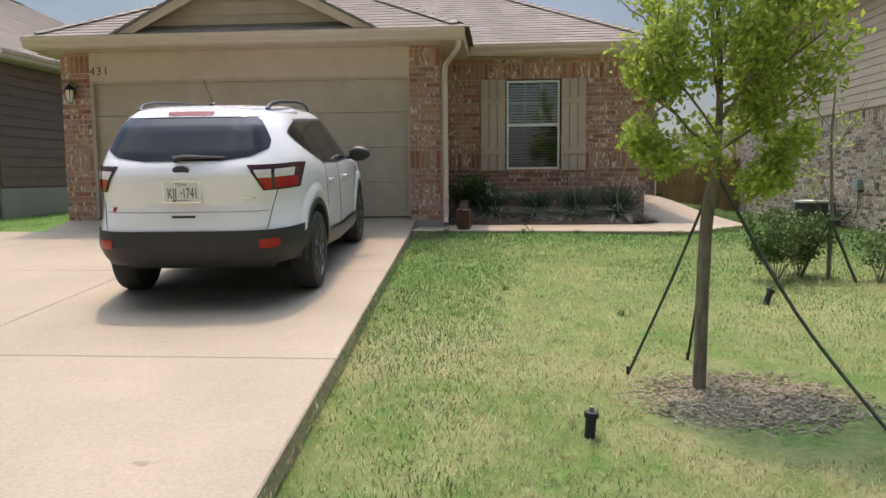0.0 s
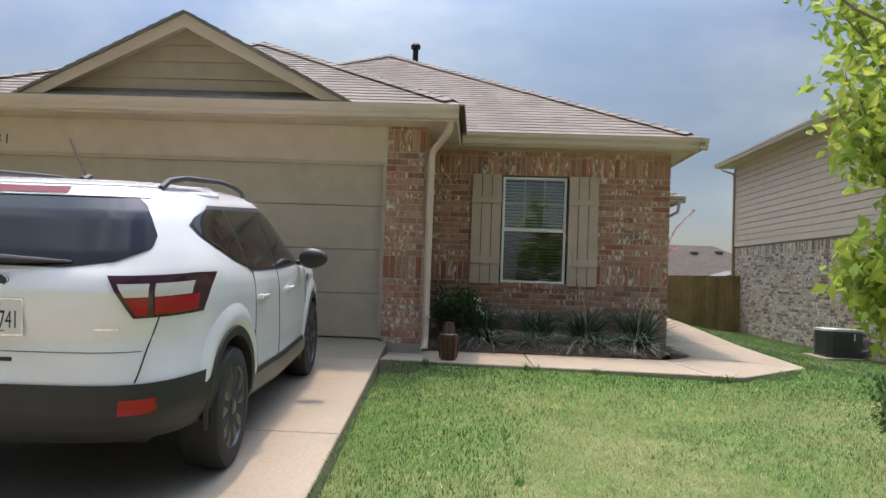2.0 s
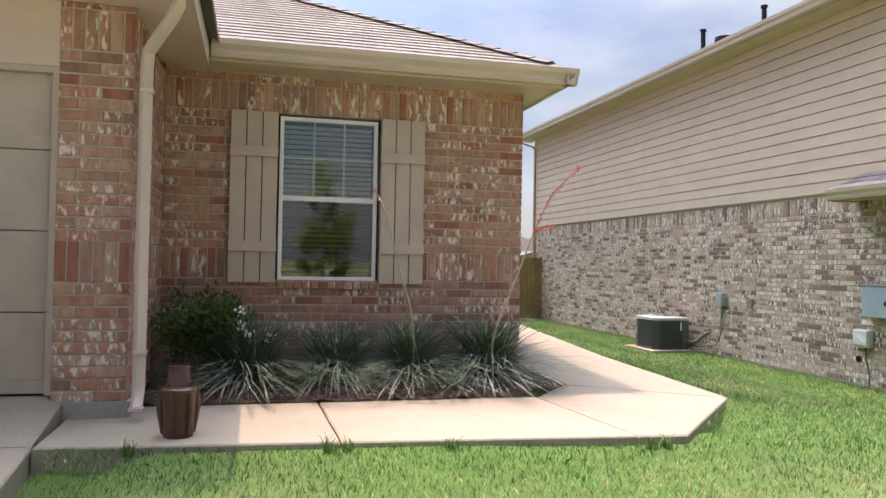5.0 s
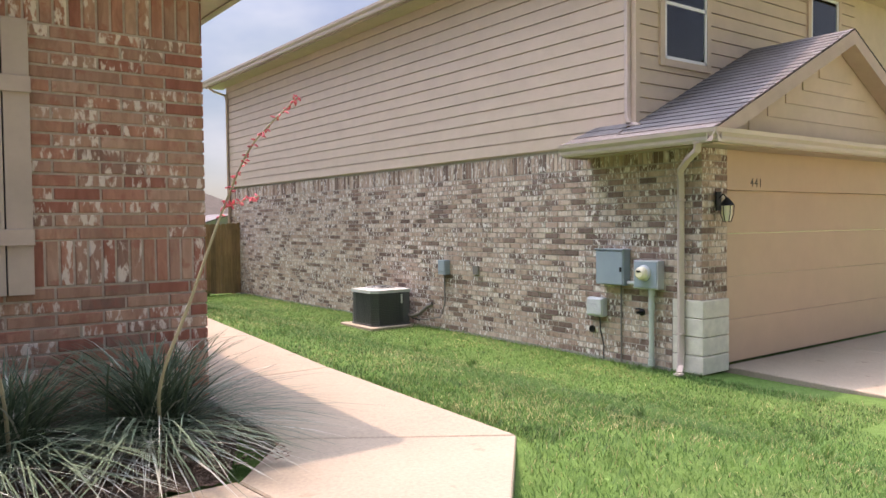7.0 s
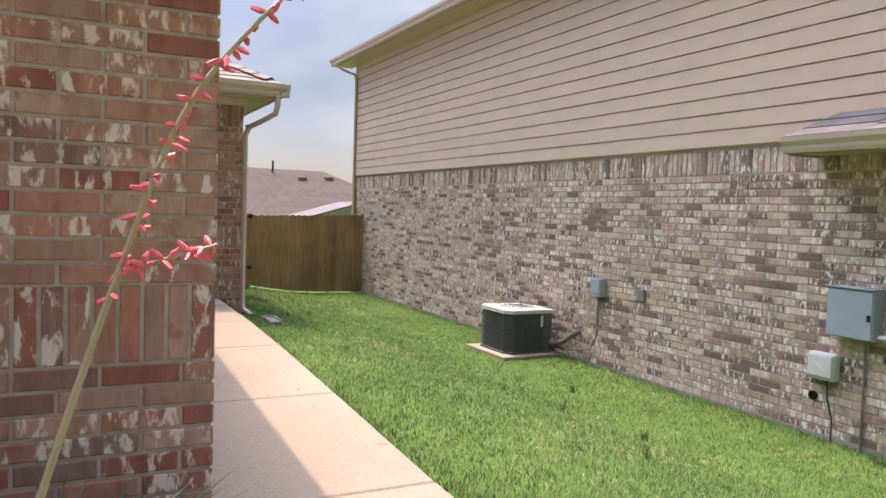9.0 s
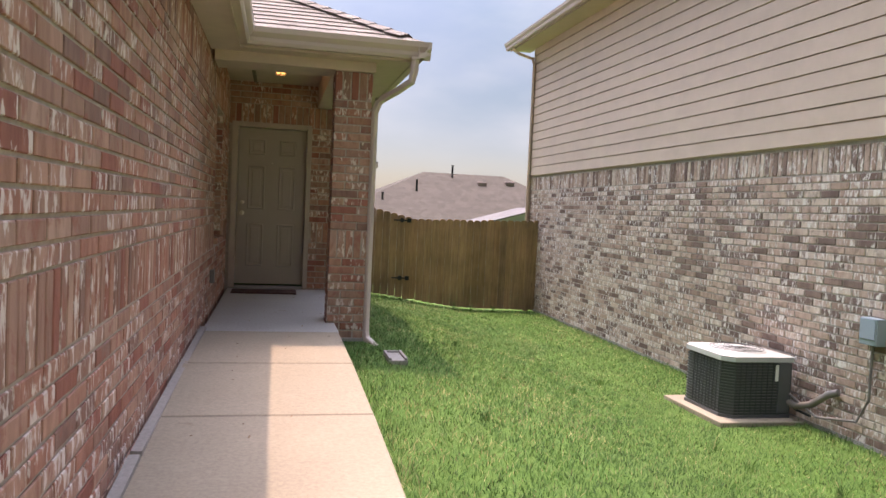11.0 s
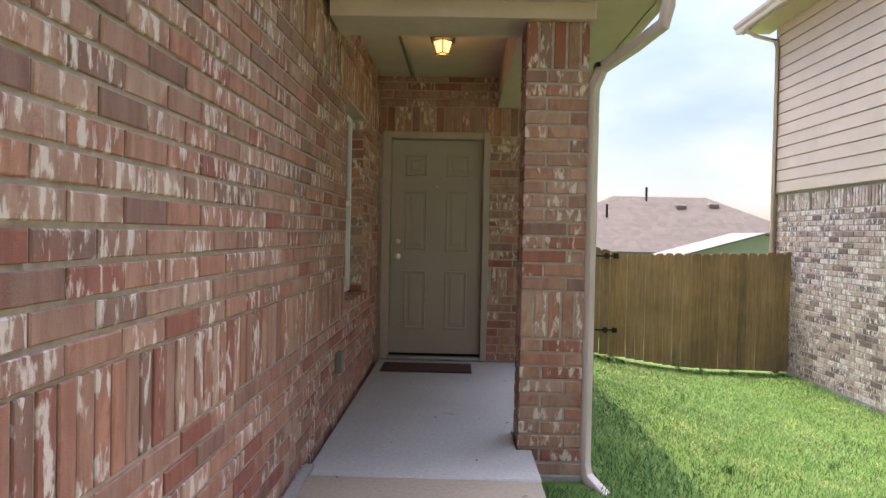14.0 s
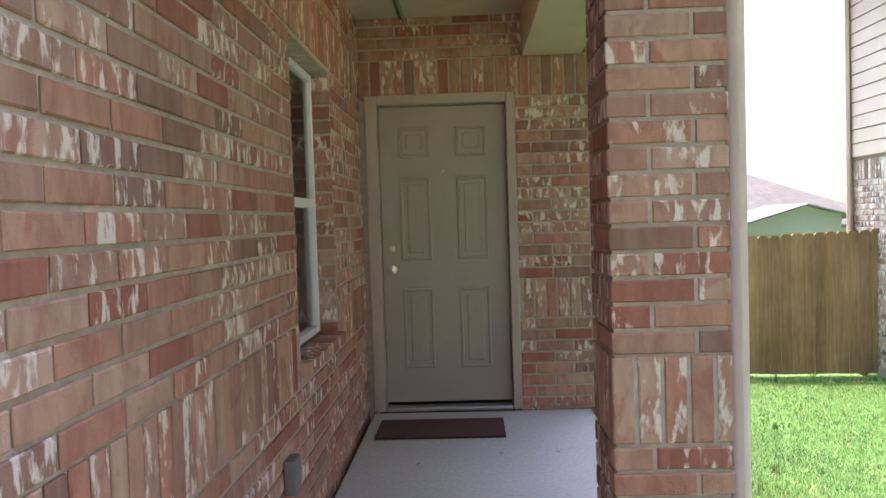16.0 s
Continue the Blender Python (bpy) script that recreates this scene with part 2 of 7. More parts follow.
def lawn_material():
    m = Mat("lawn", (0.08, 0.14, 0.03), 0.95, spec=0.1)
    # greener towards the back of the side yard, straw coloured in the front
    dry = m.ramp(m.noise(0.42, 5, 0.62), [(0.42, (0, 0, 0)), (0.66, (1, 1, 1))])
    dry2 = m.ramp(m.noise(2.3, 5, 0.7), [(0.35, (0, 0, 0)), (0.7, (1, 1, 1))])
    geo = m.node("ShaderNodeNewGeometry")
    sep = m.node("ShaderNodeSeparateXYZ")
    m.link(geo.outputs["Position"], sep.inputs[0])
    front = m.node("ShaderNodeMapRange")
    front.inputs[1].default_value, front.inputs[2].default_value = 9.5, 1.0
    m.link(sep.outputs["Y"], front.inputs[0])
    f = m.math("MULTIPLY", m.math("ADD", m.math("MULTIPLY", front.outputs[0], 1.15), 0.1), m.math("ADD", m.math("MULTIPLY", dry, 0.6), m.math("MULTIPLY", dry2, 0.55)))
    green = m.ramp(m.noise(14, 6, 0.75), [(0.3, (0.055, 0.13, 0.026)), (0.7, (0.125, 0.235, 0.055))])
    straw = m.ramp(m.noise(30, 6, 0.8), [(0.3, (0.24, 0.21, 0.10)), (0.7, (0.50, 0.43, 0.25))])
    m.color(m.mix(f, green, straw))
    m.bump(m.noise(70, 5, 0.8), 0.9, 0.02)
    return m.m


LAWN = lawn_material()


def blade_material(name, a, b, straw, sheen=0.3, patchy=False):
    m = Mat(name, a, 0.6, spec=0.3)
    col = m.ramp(m.rnd(), [(0.0, a), (0.45, b), (0.8, a), (0.93, b), (1.0, straw)])
    if patchy:
        wide = m.ramp(m.noise(1.3, 5, 0.7), [(0.34, (0.60, 0.66, 0.62)), (0.64, (1.12, 1.08, 1.0))])
        tuft_ = m.ramp(m.noise(9.0, 4, 0.75), [(0.34, (0.38, 0.44, 0.40)), (0.60, (1.15, 1.12, 1.05))])
        col = m.mix(1.0, m.mix(1.0, col, wide, "MULTIPLY"), tuft_, "MULTIPLY")
    m.color(col)
    t = m.node("ShaderNodeBsdfTranslucent")
    m.link(col, t.inputs["Color"])
    mx = m.node("ShaderNodeMixShader", Fac=sheen)
    m.link(m.b.outputs[0], mx.inputs[1])
    m.link(t.outputs[0], mx.inputs[2])
    m.link(mx.outputs[0], m.nt.nodes["Material Output"].inputs["Surface"])
    return m.m


BLADE = blade_material("grass_blade", (0.056, 0.140, 0.03), (0.115, 0.228, 0.056), (0.46, 0.42, 0.24), 0.3, True)
BLADE_DRY = blade_material("grass_blade_dry", (0.35, 0.32, 0.155), (0.50, 0.44, 0.25), (0.66, 0.57, 0.36), 0.3, True)
YUCCA = blade_material("yucca_leaf", (0.045, 0.075, 0.042), (0.105, 0.15, 0.09), (0.50, 0.50, 0.42), 0.1)
LEAF = blade_material("tree_leaf", (0.22, 0.33, 0.055), (0.40, 0.48, 0.09), (0.60, 0.60, 0.14), 0.5)
LEAF_D = blade_material("shrub_leaf", (0.04, 0.09, 0.022), (0.09, 0.15, 0.035), (0.2, 0.22, 0.06), 0.3)


def mulch_material():
    m = Mat("mulch", (0.08, 0.05, 0.035), 1.0, spec=0.1)
    m.color(m.ramp(m.noise(45, 6, 0.8), [(0.3, (0.05, 0.033, 0.024)), (0.52, (0.17, 0.12, 0.085)), (0.72, (0.36, 0.28, 0.22))]))
    m.bump(m.noise(60, 5, 0.8), 1.0, 0.03)
    return m.m


MULCH = mulch_material()


def bark_material():
    m = Mat("bark", (0.17, 0.14, 0.1), 0.95, spec=0.15)
    m.color(m.ramp(m.noise(22, 6, 0.7, stretch=(1, 1, 0.25)), [(0.3, (0.09, 0.07, 0.05)), (0.7, (0.27, 0.23, 0.17))]))
    m.bump(m.noise(50, 5, 0.7, stretch=(1, 1, 0.3)), 0.8, 0.01)
    return m.m


BARK = bark_material()

# ---- building helpers ----


def origin_of(ob):
    p = Vector((0, 0, 0))
    while ob is not None:
        p += ob.location
        ob = ob.parent
    return p


def mesh_of(name, bm, material, smooth=False):
    me = bpy.data.meshes.new(name)
    bmesh.ops.recalc_face_normals(bm, faces=bm.faces)
    bm.to_mesh(me)
    bm.free()
    if material is not None:
        me.materials.append(material)
    if smooth:
        me.shade_smooth()
        me.set_sharp_from_angle(angle=radians(38))
    return me


def part(name, bm, material, parent, label="", kind="", smooth=False):
    """One mesh, given in world places, as a part of parent."""
    if parent is not None:
        bmesh.ops.translate(bm, vec=-origin_of(parent), verts=bm.verts)
    ob = new(name, mesh_of(name, bm, material, smooth))
    ob.parent = parent
    return tagged(ob, label, kind=kind)


def thing(name, at, label, category, group="", kind=""):
    ob = new(name)
    ob.location = at
    ob.empty_display_size = 0.1
    return tagged(ob, label, category, group, kind)


def box(bm, x0, x1, y0, y1, z0, z1, bevel=0.0):
    made = bmesh.ops.create_cube(bm, size=1.0)["verts"]
    for v in made:
        v.co = Vector(((x0 + x1) / 2 + v.co.x * (x1 - x0), (y0 + y1) / 2 + v.co.y * (y1 - y0), (z0 + z1) / 2 + v.co.z * (z1 - z0)))
    if bevel:
        es = {e for v in made for e in v.link_edges}
        bmesh.ops.bevel(bm, geom=list(es), offset=bevel, segments=2, affect="EDGES", profile=0.5)
    return bm


def boxed(x0, x1, y0, y1, z0, z1, bevel=0.0):
    return box(bmesh.new(), x0, x1, y0, y1, z0, z1, bevel)


def tube(bm, path, r, sides=10, radii=None):
    """A tube along points."""
    pts = [Vector(p) for p in path]
    rings = []
    for i, p in enumerate(pts):
        d = (pts[min(i + 1, len(pts) - 1)] - pts[max(i - 1, 0)]).normalized()
        side = d.cross(Vector((0.13, 0.21, 1.0)) if abs(d.z) < 0.9 else Vector((1.0, 0.1, 0.0))).normalized()
        up = side.cross(d)
        rr = radii[i] if radii else r
        rings.append([bm.verts.new(p + rr * (math.cos(a) * side + math.sin(a) * up)) for a in (2 * math.pi * k / sides for k in range(sides))])
    for a, b in zip(rings, rings[1:]):
        for k in range(sides):
            bm.faces.new((a[k], a[(k + 1) % sides], b[(k + 1) % sides], b[k]))
    bm.faces.new(rings[0])
    bm.faces.new(rings[-1])
    return bm


def lathe(bm, centre, profile, sides=24, axis="z"):
    rings = []
    for r, h in profile:
        ring = []
        for k in range(sides):
            a = 2 * math.pi * k / sides
            p = (r * math.cos(a), r * math.sin(a), h)
            if axis == "x":
                p = (p[2], p[0], p[1])
            elif axis == "y":
                p = (p[0], p[2], p[1])
            ring.append(bm.verts.new(Vector(centre) + Vector(p)))
        rings.append(ring)
    for a, b in zip(rings, rings[1:]):
        for k in range(sides):
            bm.faces.new((a[k], a[(k + 1) % sides], b[(k + 1) % sides], b[k]))
    bm.faces.new(rings[0])
    bm.faces.new(rings[-1])
    return bm


def prism(bm, outline, z0, z1):
    """An upright prism over an outline of (x, y)."""
    lo = [bm.verts.new((x, y, z0 if not callable(z0) else z0(x, y))) for x, y in outline]
    hi = [bm.verts.new((x, y, z1 if not callable(z1) else z1(x, y))) for x, y in outline]
    n = len(outline)
    for k in range(n):
        bm.faces.new((lo[k], lo[(k + 1) % n], hi[(k + 1) % n], hi[k]))
    bm.faces.new(hi)
    bm.faces.new(lo[::-1])
    return bm


def raw_mesh(name, verts, faces, material):
    me = bpy.data.meshes.new(name)
    me.from_pydata([tuple(v) for v in verts], [], faces)
    me.materials.append(material)
    me.update()
    return me


def smoothstep(x, a, b):
    t = min(1.0, max(0.0, (x - a) / (b - a)))
    return t * t * (3 - 2 * t)


# ---- the lie of the land ----


def drive_z(y):
    return -0.235 - 0.072 * (9.8 - y) if y < 9.8 else -0.235 + 0.13 * smoothstep(y, 9.8, 10.35)


def walk_z(y):
    return -0.245 + 0.245 * smoothstep(y, 10.4, 17.6)


def ground_z(x, y):
    near = -0.255 - 0.072 * (9.8 - max(y, -4.0)) if y < 9.8 else -0.26 + 0.08 * smoothstep(y, 11, 17) - 0.3 * smoothstep(y, 20, 26)
    low = -0.84 - 0.022 * (10 - max(-4.0, min(y, 10)))
    if x < 0:
        low = near
    s = smoothstep(x, 4.0, 7.4)
    z = near + (low - near) * s
    far = max(0.0, y - 28)
    z -= 2.4 * smoothstep(far, 0, 14)
    return z + 0.012 * math.sin(x * 2.1 + y * 1.3) * math.sin(y * 1.7 - x)


def grid_axis(lo, hi, step, far):
    mid = list(np.arange(lo, hi + step / 2, step))
    out, s, p = [], step * 2, hi
    while p < far:
        p += s
        s *= 1.5
        out.append(p)
    back, s, p = [], step * 2, lo
    while p > -far:
        p -= s
        s *= 1.5
        back.append(p)
    return back[::-1] + mid + out


def build_ground():
    xs, ys = grid_axis(-13, 13, 0.3, 1500), grid_axis(-5, 42, 0.3, 1500)
    verts, faces = [], []
    for y in ys:
        for x in xs:
            z = ground_z(x, y)
            if (-7.1 < x < -0.6 and y < 10.6) or (-6.4 < x < 2.75 and 9.55 < y < 31) or (2.5 < x < 3.7 and 9.6 < y < 21.8) or (9.1 < x < 13.9 and y < 12.8):
                z -= 0.12
            verts.append((x, y, z))
    n = len(xs)
    for j in range(len(ys) - 1):
        for i in range(n - 1):
            faces.append((j * n + i, j * n + i + 1, (j + 1) * n + i + 1, (j + 1) * n + i))
    ob = new("ground", raw_mesh("ground", verts, faces, LAWN))
    ob.data.shade_smooth()
    tagged(ob, "mown lawn, green behind and straw-dry in the front", "lawn", kind="structure")


build_ground()


def slab(bm, outline, zf, thick=0.14, inset=0.006):
    cx = sum(p[0] for p in outline) / len(outline)
    cy = sum(p[1] for p in outline) / len(outline)
    pts = []
    for x, y in outline:
        d = Vector((cx - x, cy - y)).normalized() * inset
        pts.append((x + d.x, y + d.y))
    rim = [bm.verts.new((x, y, zf(x, y) - 0.010)) for x, y in pts]
    top = []
    for x, y in pts:
        d = Vector((cx - x, cy - y)).normalized() * 0.014
        top.append(bm.verts.new((x + d.x, y + d.y, zf(x, y))))
    low = [bm.verts.new((x, y, zf(x, y) - thick)) for x, y in pts]
    n = len(pts)
    for k in range(n):
        q = (k + 1) % n
        bm.faces.new((low[k], low[q], rim[q], rim[k]))
        bm.faces.new((rim[k], rim[q], top[q], top[k]))
    bm.faces.new(top)
    return bm


def build_paving():
    drive = thing("driveway", (-3.9, 4, drive_z(4)), "pale sun-bleached concrete driveway sloping up to the garage", "driveway", kind="structure")
    dz = lambda x, y: drive_z(y)
    rows = [-6.0, -2.2, 0.8, 3.8, 6.69, 9.56]
    right = lambda y: -1.02 + 0.036 * (9.8 - y)
    for a, b in zip(rows, rows[1:]):
        for l, r in (((-7.1, -7.1), (-3.6, -3.6)), ((-3.6, -3.6), (right(a), right(b)))):
            part("slab", slab(bmesh.new(), [(l[0], a), (r[0], a), (r[1], b), (l[1], b)], dz), CONCRETE, drive)
    for l, r in ((-6.45, -3.6), (-3.6, -1.02)):
        bm = bmesh.new()
        slab(bm, [(l, 9.56), (r, 9.56), (r, 10.4), (l, 10.4)], lambda x, y: drive_z(9.56) + (0.14 if y > 10 else 0.0))
        part("slab", bm, CONCRETE, drive)
    walkway = thing("front_walk", (1.5, 10, -0.25), "pale concrete walk bending round the house corner", "walkway", kind="structure")
    wz = lambda x, y: walk_z(y)
    cuts = [(-1.01, -1.01), (0.63, 0.60), (2.42, 2.28)]
    front = lambda x: 9.49 - 0.075 * (x + 1.01)
    for (a0, a1), (b0, b1) in zip(cuts, cuts[1:]):
        part("slab", slab(bmesh.new(), [(a0, front(a0)), (b0, front(b0)), (b1, 10.60), (a1, 10.60)], wz), CONCRETE, walkway)
    part("slab", slab(bmesh.new(), [(2.42, front(2.42)), (2.74, front(2.74)), (3.82, 10.36), (2.72, 11.1), (2.28, 10.60)], wz), CONCRETE, walkway)
    ys = [11.0, 12.6, 14.2, 15.7, 16.9, 18.2]
    part("slab", slab(bmesh.new(), [(2.72, 11.1), (3.82, 10.36), (3.82, 12.6), (2.66, 12.6)], wz), CONCRETE, walkway)
    for a, b in zip(ys[1:], ys[2:]):
        part("slab", slab(bmesh.new(), [(2.66, a), (3.82, a), (3.82, b), (2.66, b)], wz), CONCRETE, walkway)
    part("slab", slab(bmesh.new(), [(2.66, 18.2), (3.82, 18.2), (3.82, 18.70), (3.735, 18.70), (3.735, 19.12), (4.12, 19.12), (4.12, 21.6), (2.66, 21.6)], lambda x, y: 0.0, 0.4), CONCRETE_SHADE, walkway, "concrete porch slab, coloured paler and greyer for the porch shade")
    bm = bmesh.new()
    for a, b in ((12.0, 15.1), (15.14, 18.3)):
        prism(bm, [(2.645, a), (2.695, a), (2.695, b), (2.645, b)], -0.3, lambda x, y: walk_z(y) + 0.022)
    part("wall_edging", bm, CONCRETE_G, walkway, "grey edging strip at the foot of the wall")
    # the planting bed
    bm = bmesh.new()
    nx, ny = 60, 20
    g = [[bm.verts.new((-0.63 + 3.27 * i / nx - 0.42 * (i / nx) ** 8 * (1 - j / ny) ** 2, 10.6 + 1.37 * j / ny, -0.235 + 0.03 * noise.noise(Vector((i * 0.5, j * 0.5, 0))) + 0.05 * math.sin(math.pi * j / ny))) for i in range(nx + 1)] for j in range(ny + 1)]
    for j in range(ny):
        for i in range(nx):
            bm.faces.new((g[j][i], g[j][i + 1], g[j + 1][i + 1], g[j + 1][i]))
    tagged(part("planting_bed", bm, MULCH, None, smooth=True), "dark mulch planting bed under the window", "planting bed", kind="structure")
    # the neighbour's drive
    d2 = thing("neighbour_driveway", (11.5, 10, -0.9), "pale concrete driveway of the house next door", "driveway", kind="structure")
    z2 = lambda x, y: -0.79 - 0.02 * (12.3 - y)
    for a, b in ((3.0, 7.8), (7.8, 10.6), (10.6, 12.44)):
        for l, r in ((9.0, 11.4), (11.4, 14.0)):
            part("slab", slab(bmesh.new(), [(l, a), (r, a), (r, b), (l, b)], z2), CONCRETE, d2)


build_paving()

# ---- houses ----


def wall_box(bm, x0, x1, y0, y1, z0, z1):
    return box(bm, x0, x1, y0, y1, z0, z1)


def hip_plane(bm, a, b, c, d, course=0.143, step=0.007):
    """Stepped shingle courses on the plane with the eave a-b and the ridge d-c (d over a)."""
    a, b, c, d = map(Vector, (a, b, c, d))
    n = (b - a).cross(d - a)
    if n.length < 1e-6:
        n = (b - a).cross(c - a)
    n.normalize()
    if n.z < 0:
        n = -n
    rise = ((d - a) - (d - a).project(b - a)).length
    k = max(2, int(rise / course))
    for i in range(k):
        t0, t1 = i / k, (i + 1) / k + 0.1 / k
        t1 = min(t1, 1.0)
        p, q = a.lerp(d, t0), b.lerp(c, t0)
        r, s = b.lerp(c, t1), a.lerp(d, t1)
        lift = n * (step * 1.6)
        v = [bm.verts.new(x) for x in (p + lift, q + lift, r + n * 0.001, s + n * 0.001, p - n * 0.01, q - n * 0.01)]
        bm.faces.new((v[0], v[1], v[2], v[3]))
        bm.faces.new((v[4], v[5], v[1], v[0]))


def caps(bm, a, b, size=0.3, wide=0.14):
    """Ridge caps laid over one another from a up to b."""
    a, b = Vector(a), Vector(b)
    if b.z > a.z + 0.1:
        a = a.lerp(b, 0.2 / (b - a).length)
    n = max(1, int((b - a).length / 0.2))
    d = (b - a).normalized()
    side = d.cross(Vector((0, 0, 1))).normalized()
    for i in range(n):
        p, q = a.lerp(b, i / n), a.lerp(b, min(1, (i + 1.3) / n))
        lo, hi = Vector((0, 0, 0.034)), Vector((0, 0, 0.020))
        dn = Vector((0, 0, -0.045))
        v = [bm.verts.new(x) for x in (p + lo, q + hi, q + hi + side * wide + dn, p + lo + side * wide + dn, q + hi - side * wide + dn, p + lo - side * wide + dn)]
        bm.faces.new((v[0], v[1], v[2], v[3]))
        bm.faces.new((v[1], v[0], v[5], v[4]))


def hip_roof(parent, x0, x1, y0, y1, z, slope, material, name="roof", back_hip=True):
    """A hip roof over an oblong whose long axis is y."""
    w = (x1 - x0) / 2
    h = z + w * slope
    cx = (x0 + x1) / 2
    f, g = (cx, y0 + w, h), (cx, (y1 - w) if back_hip else y1, h)
    roof = part(name, (lambda bm: (hip_plane(bm, (x0, y0, z), (x1, y0, z), f, f), bm)[1])(bmesh.new()), material, parent)
    for pts in (((x1, y0, z), (x1, y1, z), g, f), ((x0, y1, z), (x0, y0, z), f, g)):
        bm = bmesh.new()
        hip_plane(bm, *pts)
        part("roof_slope", bm, material, roof)
    if back_hip:
        bm = bmesh.new()
        hip_plane(bm, (x1, y1, z), (x0, y1, z), g, g)
        part("roof_slope", bm, material, roof)
    bm = bmesh.new()
    for a, b in (((x0, y0, z), f), ((x1, y0, z), f), (f, g)):
        caps(bm, a, b)
    part("ridge_caps", bm, material, roof)
    return roof


def gutter(parent, a, b, out, z, material, name="gutter"):
    """A K-style gutter whose back runs from a to b; out is the unit vector away from the house."""
    bm = bmesh.new()
    a, b, out = Vector((*a, z)), Vector((*b, z)), Vector((*out, 0))
    prof = [(0.0, 0.145), (0.0, 0.0), (0.06, 0.0), (0.075, 0.03), (0.075, 0.06), (0.11, 0.10), (0.118, 0.145), (0.108, 0.145), (0.06, 0.06), (0.01, 0.02)]
    ra = [bm.verts.new(a + out * u + Vector((0, 0, v))) for u, v in prof]
    rb = [bm.verts.new(b + out * u + Vector((0, 0, v))) for u, v in prof]
    n = len(prof)
    for k in range(n):
        bm.faces.new((ra[k], ra[(k + 1) % n], rb[(k + 1) % n], rb[k]))
    bm.faces.new(ra[::-1])
    bm.faces.new(rb)
    return part(name, bm, material, parent)


def flat_tube(path, w=0.075, d=0.055, material=None, name="downspout", parent=None, label=""):
    """A downspout of oblong section along a path that lies in one upright plane."""
    bm = bmesh.new()
    pts = [Vector(p) for p in path]
    rings = []
    for i, p in enumerate(pts):
        t = (pts[min(i + 1, len(pts) - 1)] - pts[max(i - 1, 0)]).normalized()
        hor = Vector((pts[0].x - pts[-1].x, pts[0].y - pts[-1].y, 0))
        pl = hor.normalized() if hor.length > 0.02 else Vector((0, 1, 0))
        side = pl.cross(Vector((0, 0, 1))).normalized()
        nn = side.cross(t).normalized()
        ring = []
        for k in range(12):
            an = 2 * math.pi * (k + 0.5) / 12
            ca, sa = math.cos(an), math.sin(an)
            ring.append(bm.verts.new(p + side * (w / 2 * math.copysign(abs(ca) ** 0.4, ca)) + nn * (d / 2 * math.copysign(abs(sa) ** 0.4, sa))))
        rings.append(ring)
    for a, b in zip(rings, rings[1:]):
        for k in range(12):
            bm.faces.new((a[k], a[(k + 1) % 12], b[(k + 1) % 12], b[k]))
    bm.faces.new(rings[0])
    bm.faces.new(rings[-1])
    ob = part(name, bm, material, parent, label, smooth=True)
    zs = sorted(p.z for p in pts)
    col = [p for p in pts if abs(p.x - pts[len(pts) // 2].x) < 0.02 and abs(p.y - pts[len(pts) // 2].y) < 0.02]
    if col:
        lo, hi = min(p.z for p in col), max(p.z for p in col)
        for f in (0.12, 0.88):
            z = lo + (hi - lo) * f
            part("strap", boxed(col[0].x - w / 2 - 0.003, col[0].x + w / 2 + 0.003, col[0].y - w / 2 - 0.003, col[0].y + w / 2 + 0.003, z, z + 0.025, 0.002), material, parent)
    for p in (pts[0], pts[-1]):
        part("collar", boxed(p.x - w / 2 - 0.004, p.x + w / 2 + 0.004, p.y - w / 2 - 0.004, p.y + w / 2 + 0.004, p.z - 0.01, p.z + 0.012, 0.002), material, parent)
    return ob


def laps(parent, x, y0, y1, z0, z1, axis, face, material, pitch=0.2, name="siding"):
    """Lap siding boards on a wall plane: axis 'y' runs along y at x; axis 'x' runs along x at y = x. face: the way out (+1/-1)."""
    boards = []
    n = int(round((z1 - z0) / pitch))
    pitch = (z1 - z0) / n
    for i in range(n):
        bm = bmesh.new()
        a, b = z0 + i * pitch, z0 + (i + 1) * pitch
        o0, o1 = face * 0.020, face * 0.014
        prof = [(o0, a + 0.015), (o0, a + 0.024), (o1, b), (-face * 0.01, b), (-face * 0.01, a + 0.015)]
        if axis == "y":
            ra = [bm.verts.new((x + o, y0, z)) for o, z in prof]
            rb = [bm.verts.new((x + o, y1, z)) for o, z in prof]
        else:
            ra = [bm.verts.new((y0, x + o, z)) for o, z in prof]
            rb = [bm.verts.new((y1, x + o, z)) for o, z in prof]
        for k in range(5):
            bm.faces.new((ra[k], ra[(k + 1) % 5], rb[(k + 1) % 5], rb[k]))
        bm.faces.new(ra)
        bm.faces.new(rb[::-1])
        boards.append(part(name, bm, material, parent))
    return boards

EAVE_Z = 2.40
EAVE_M = 2.45


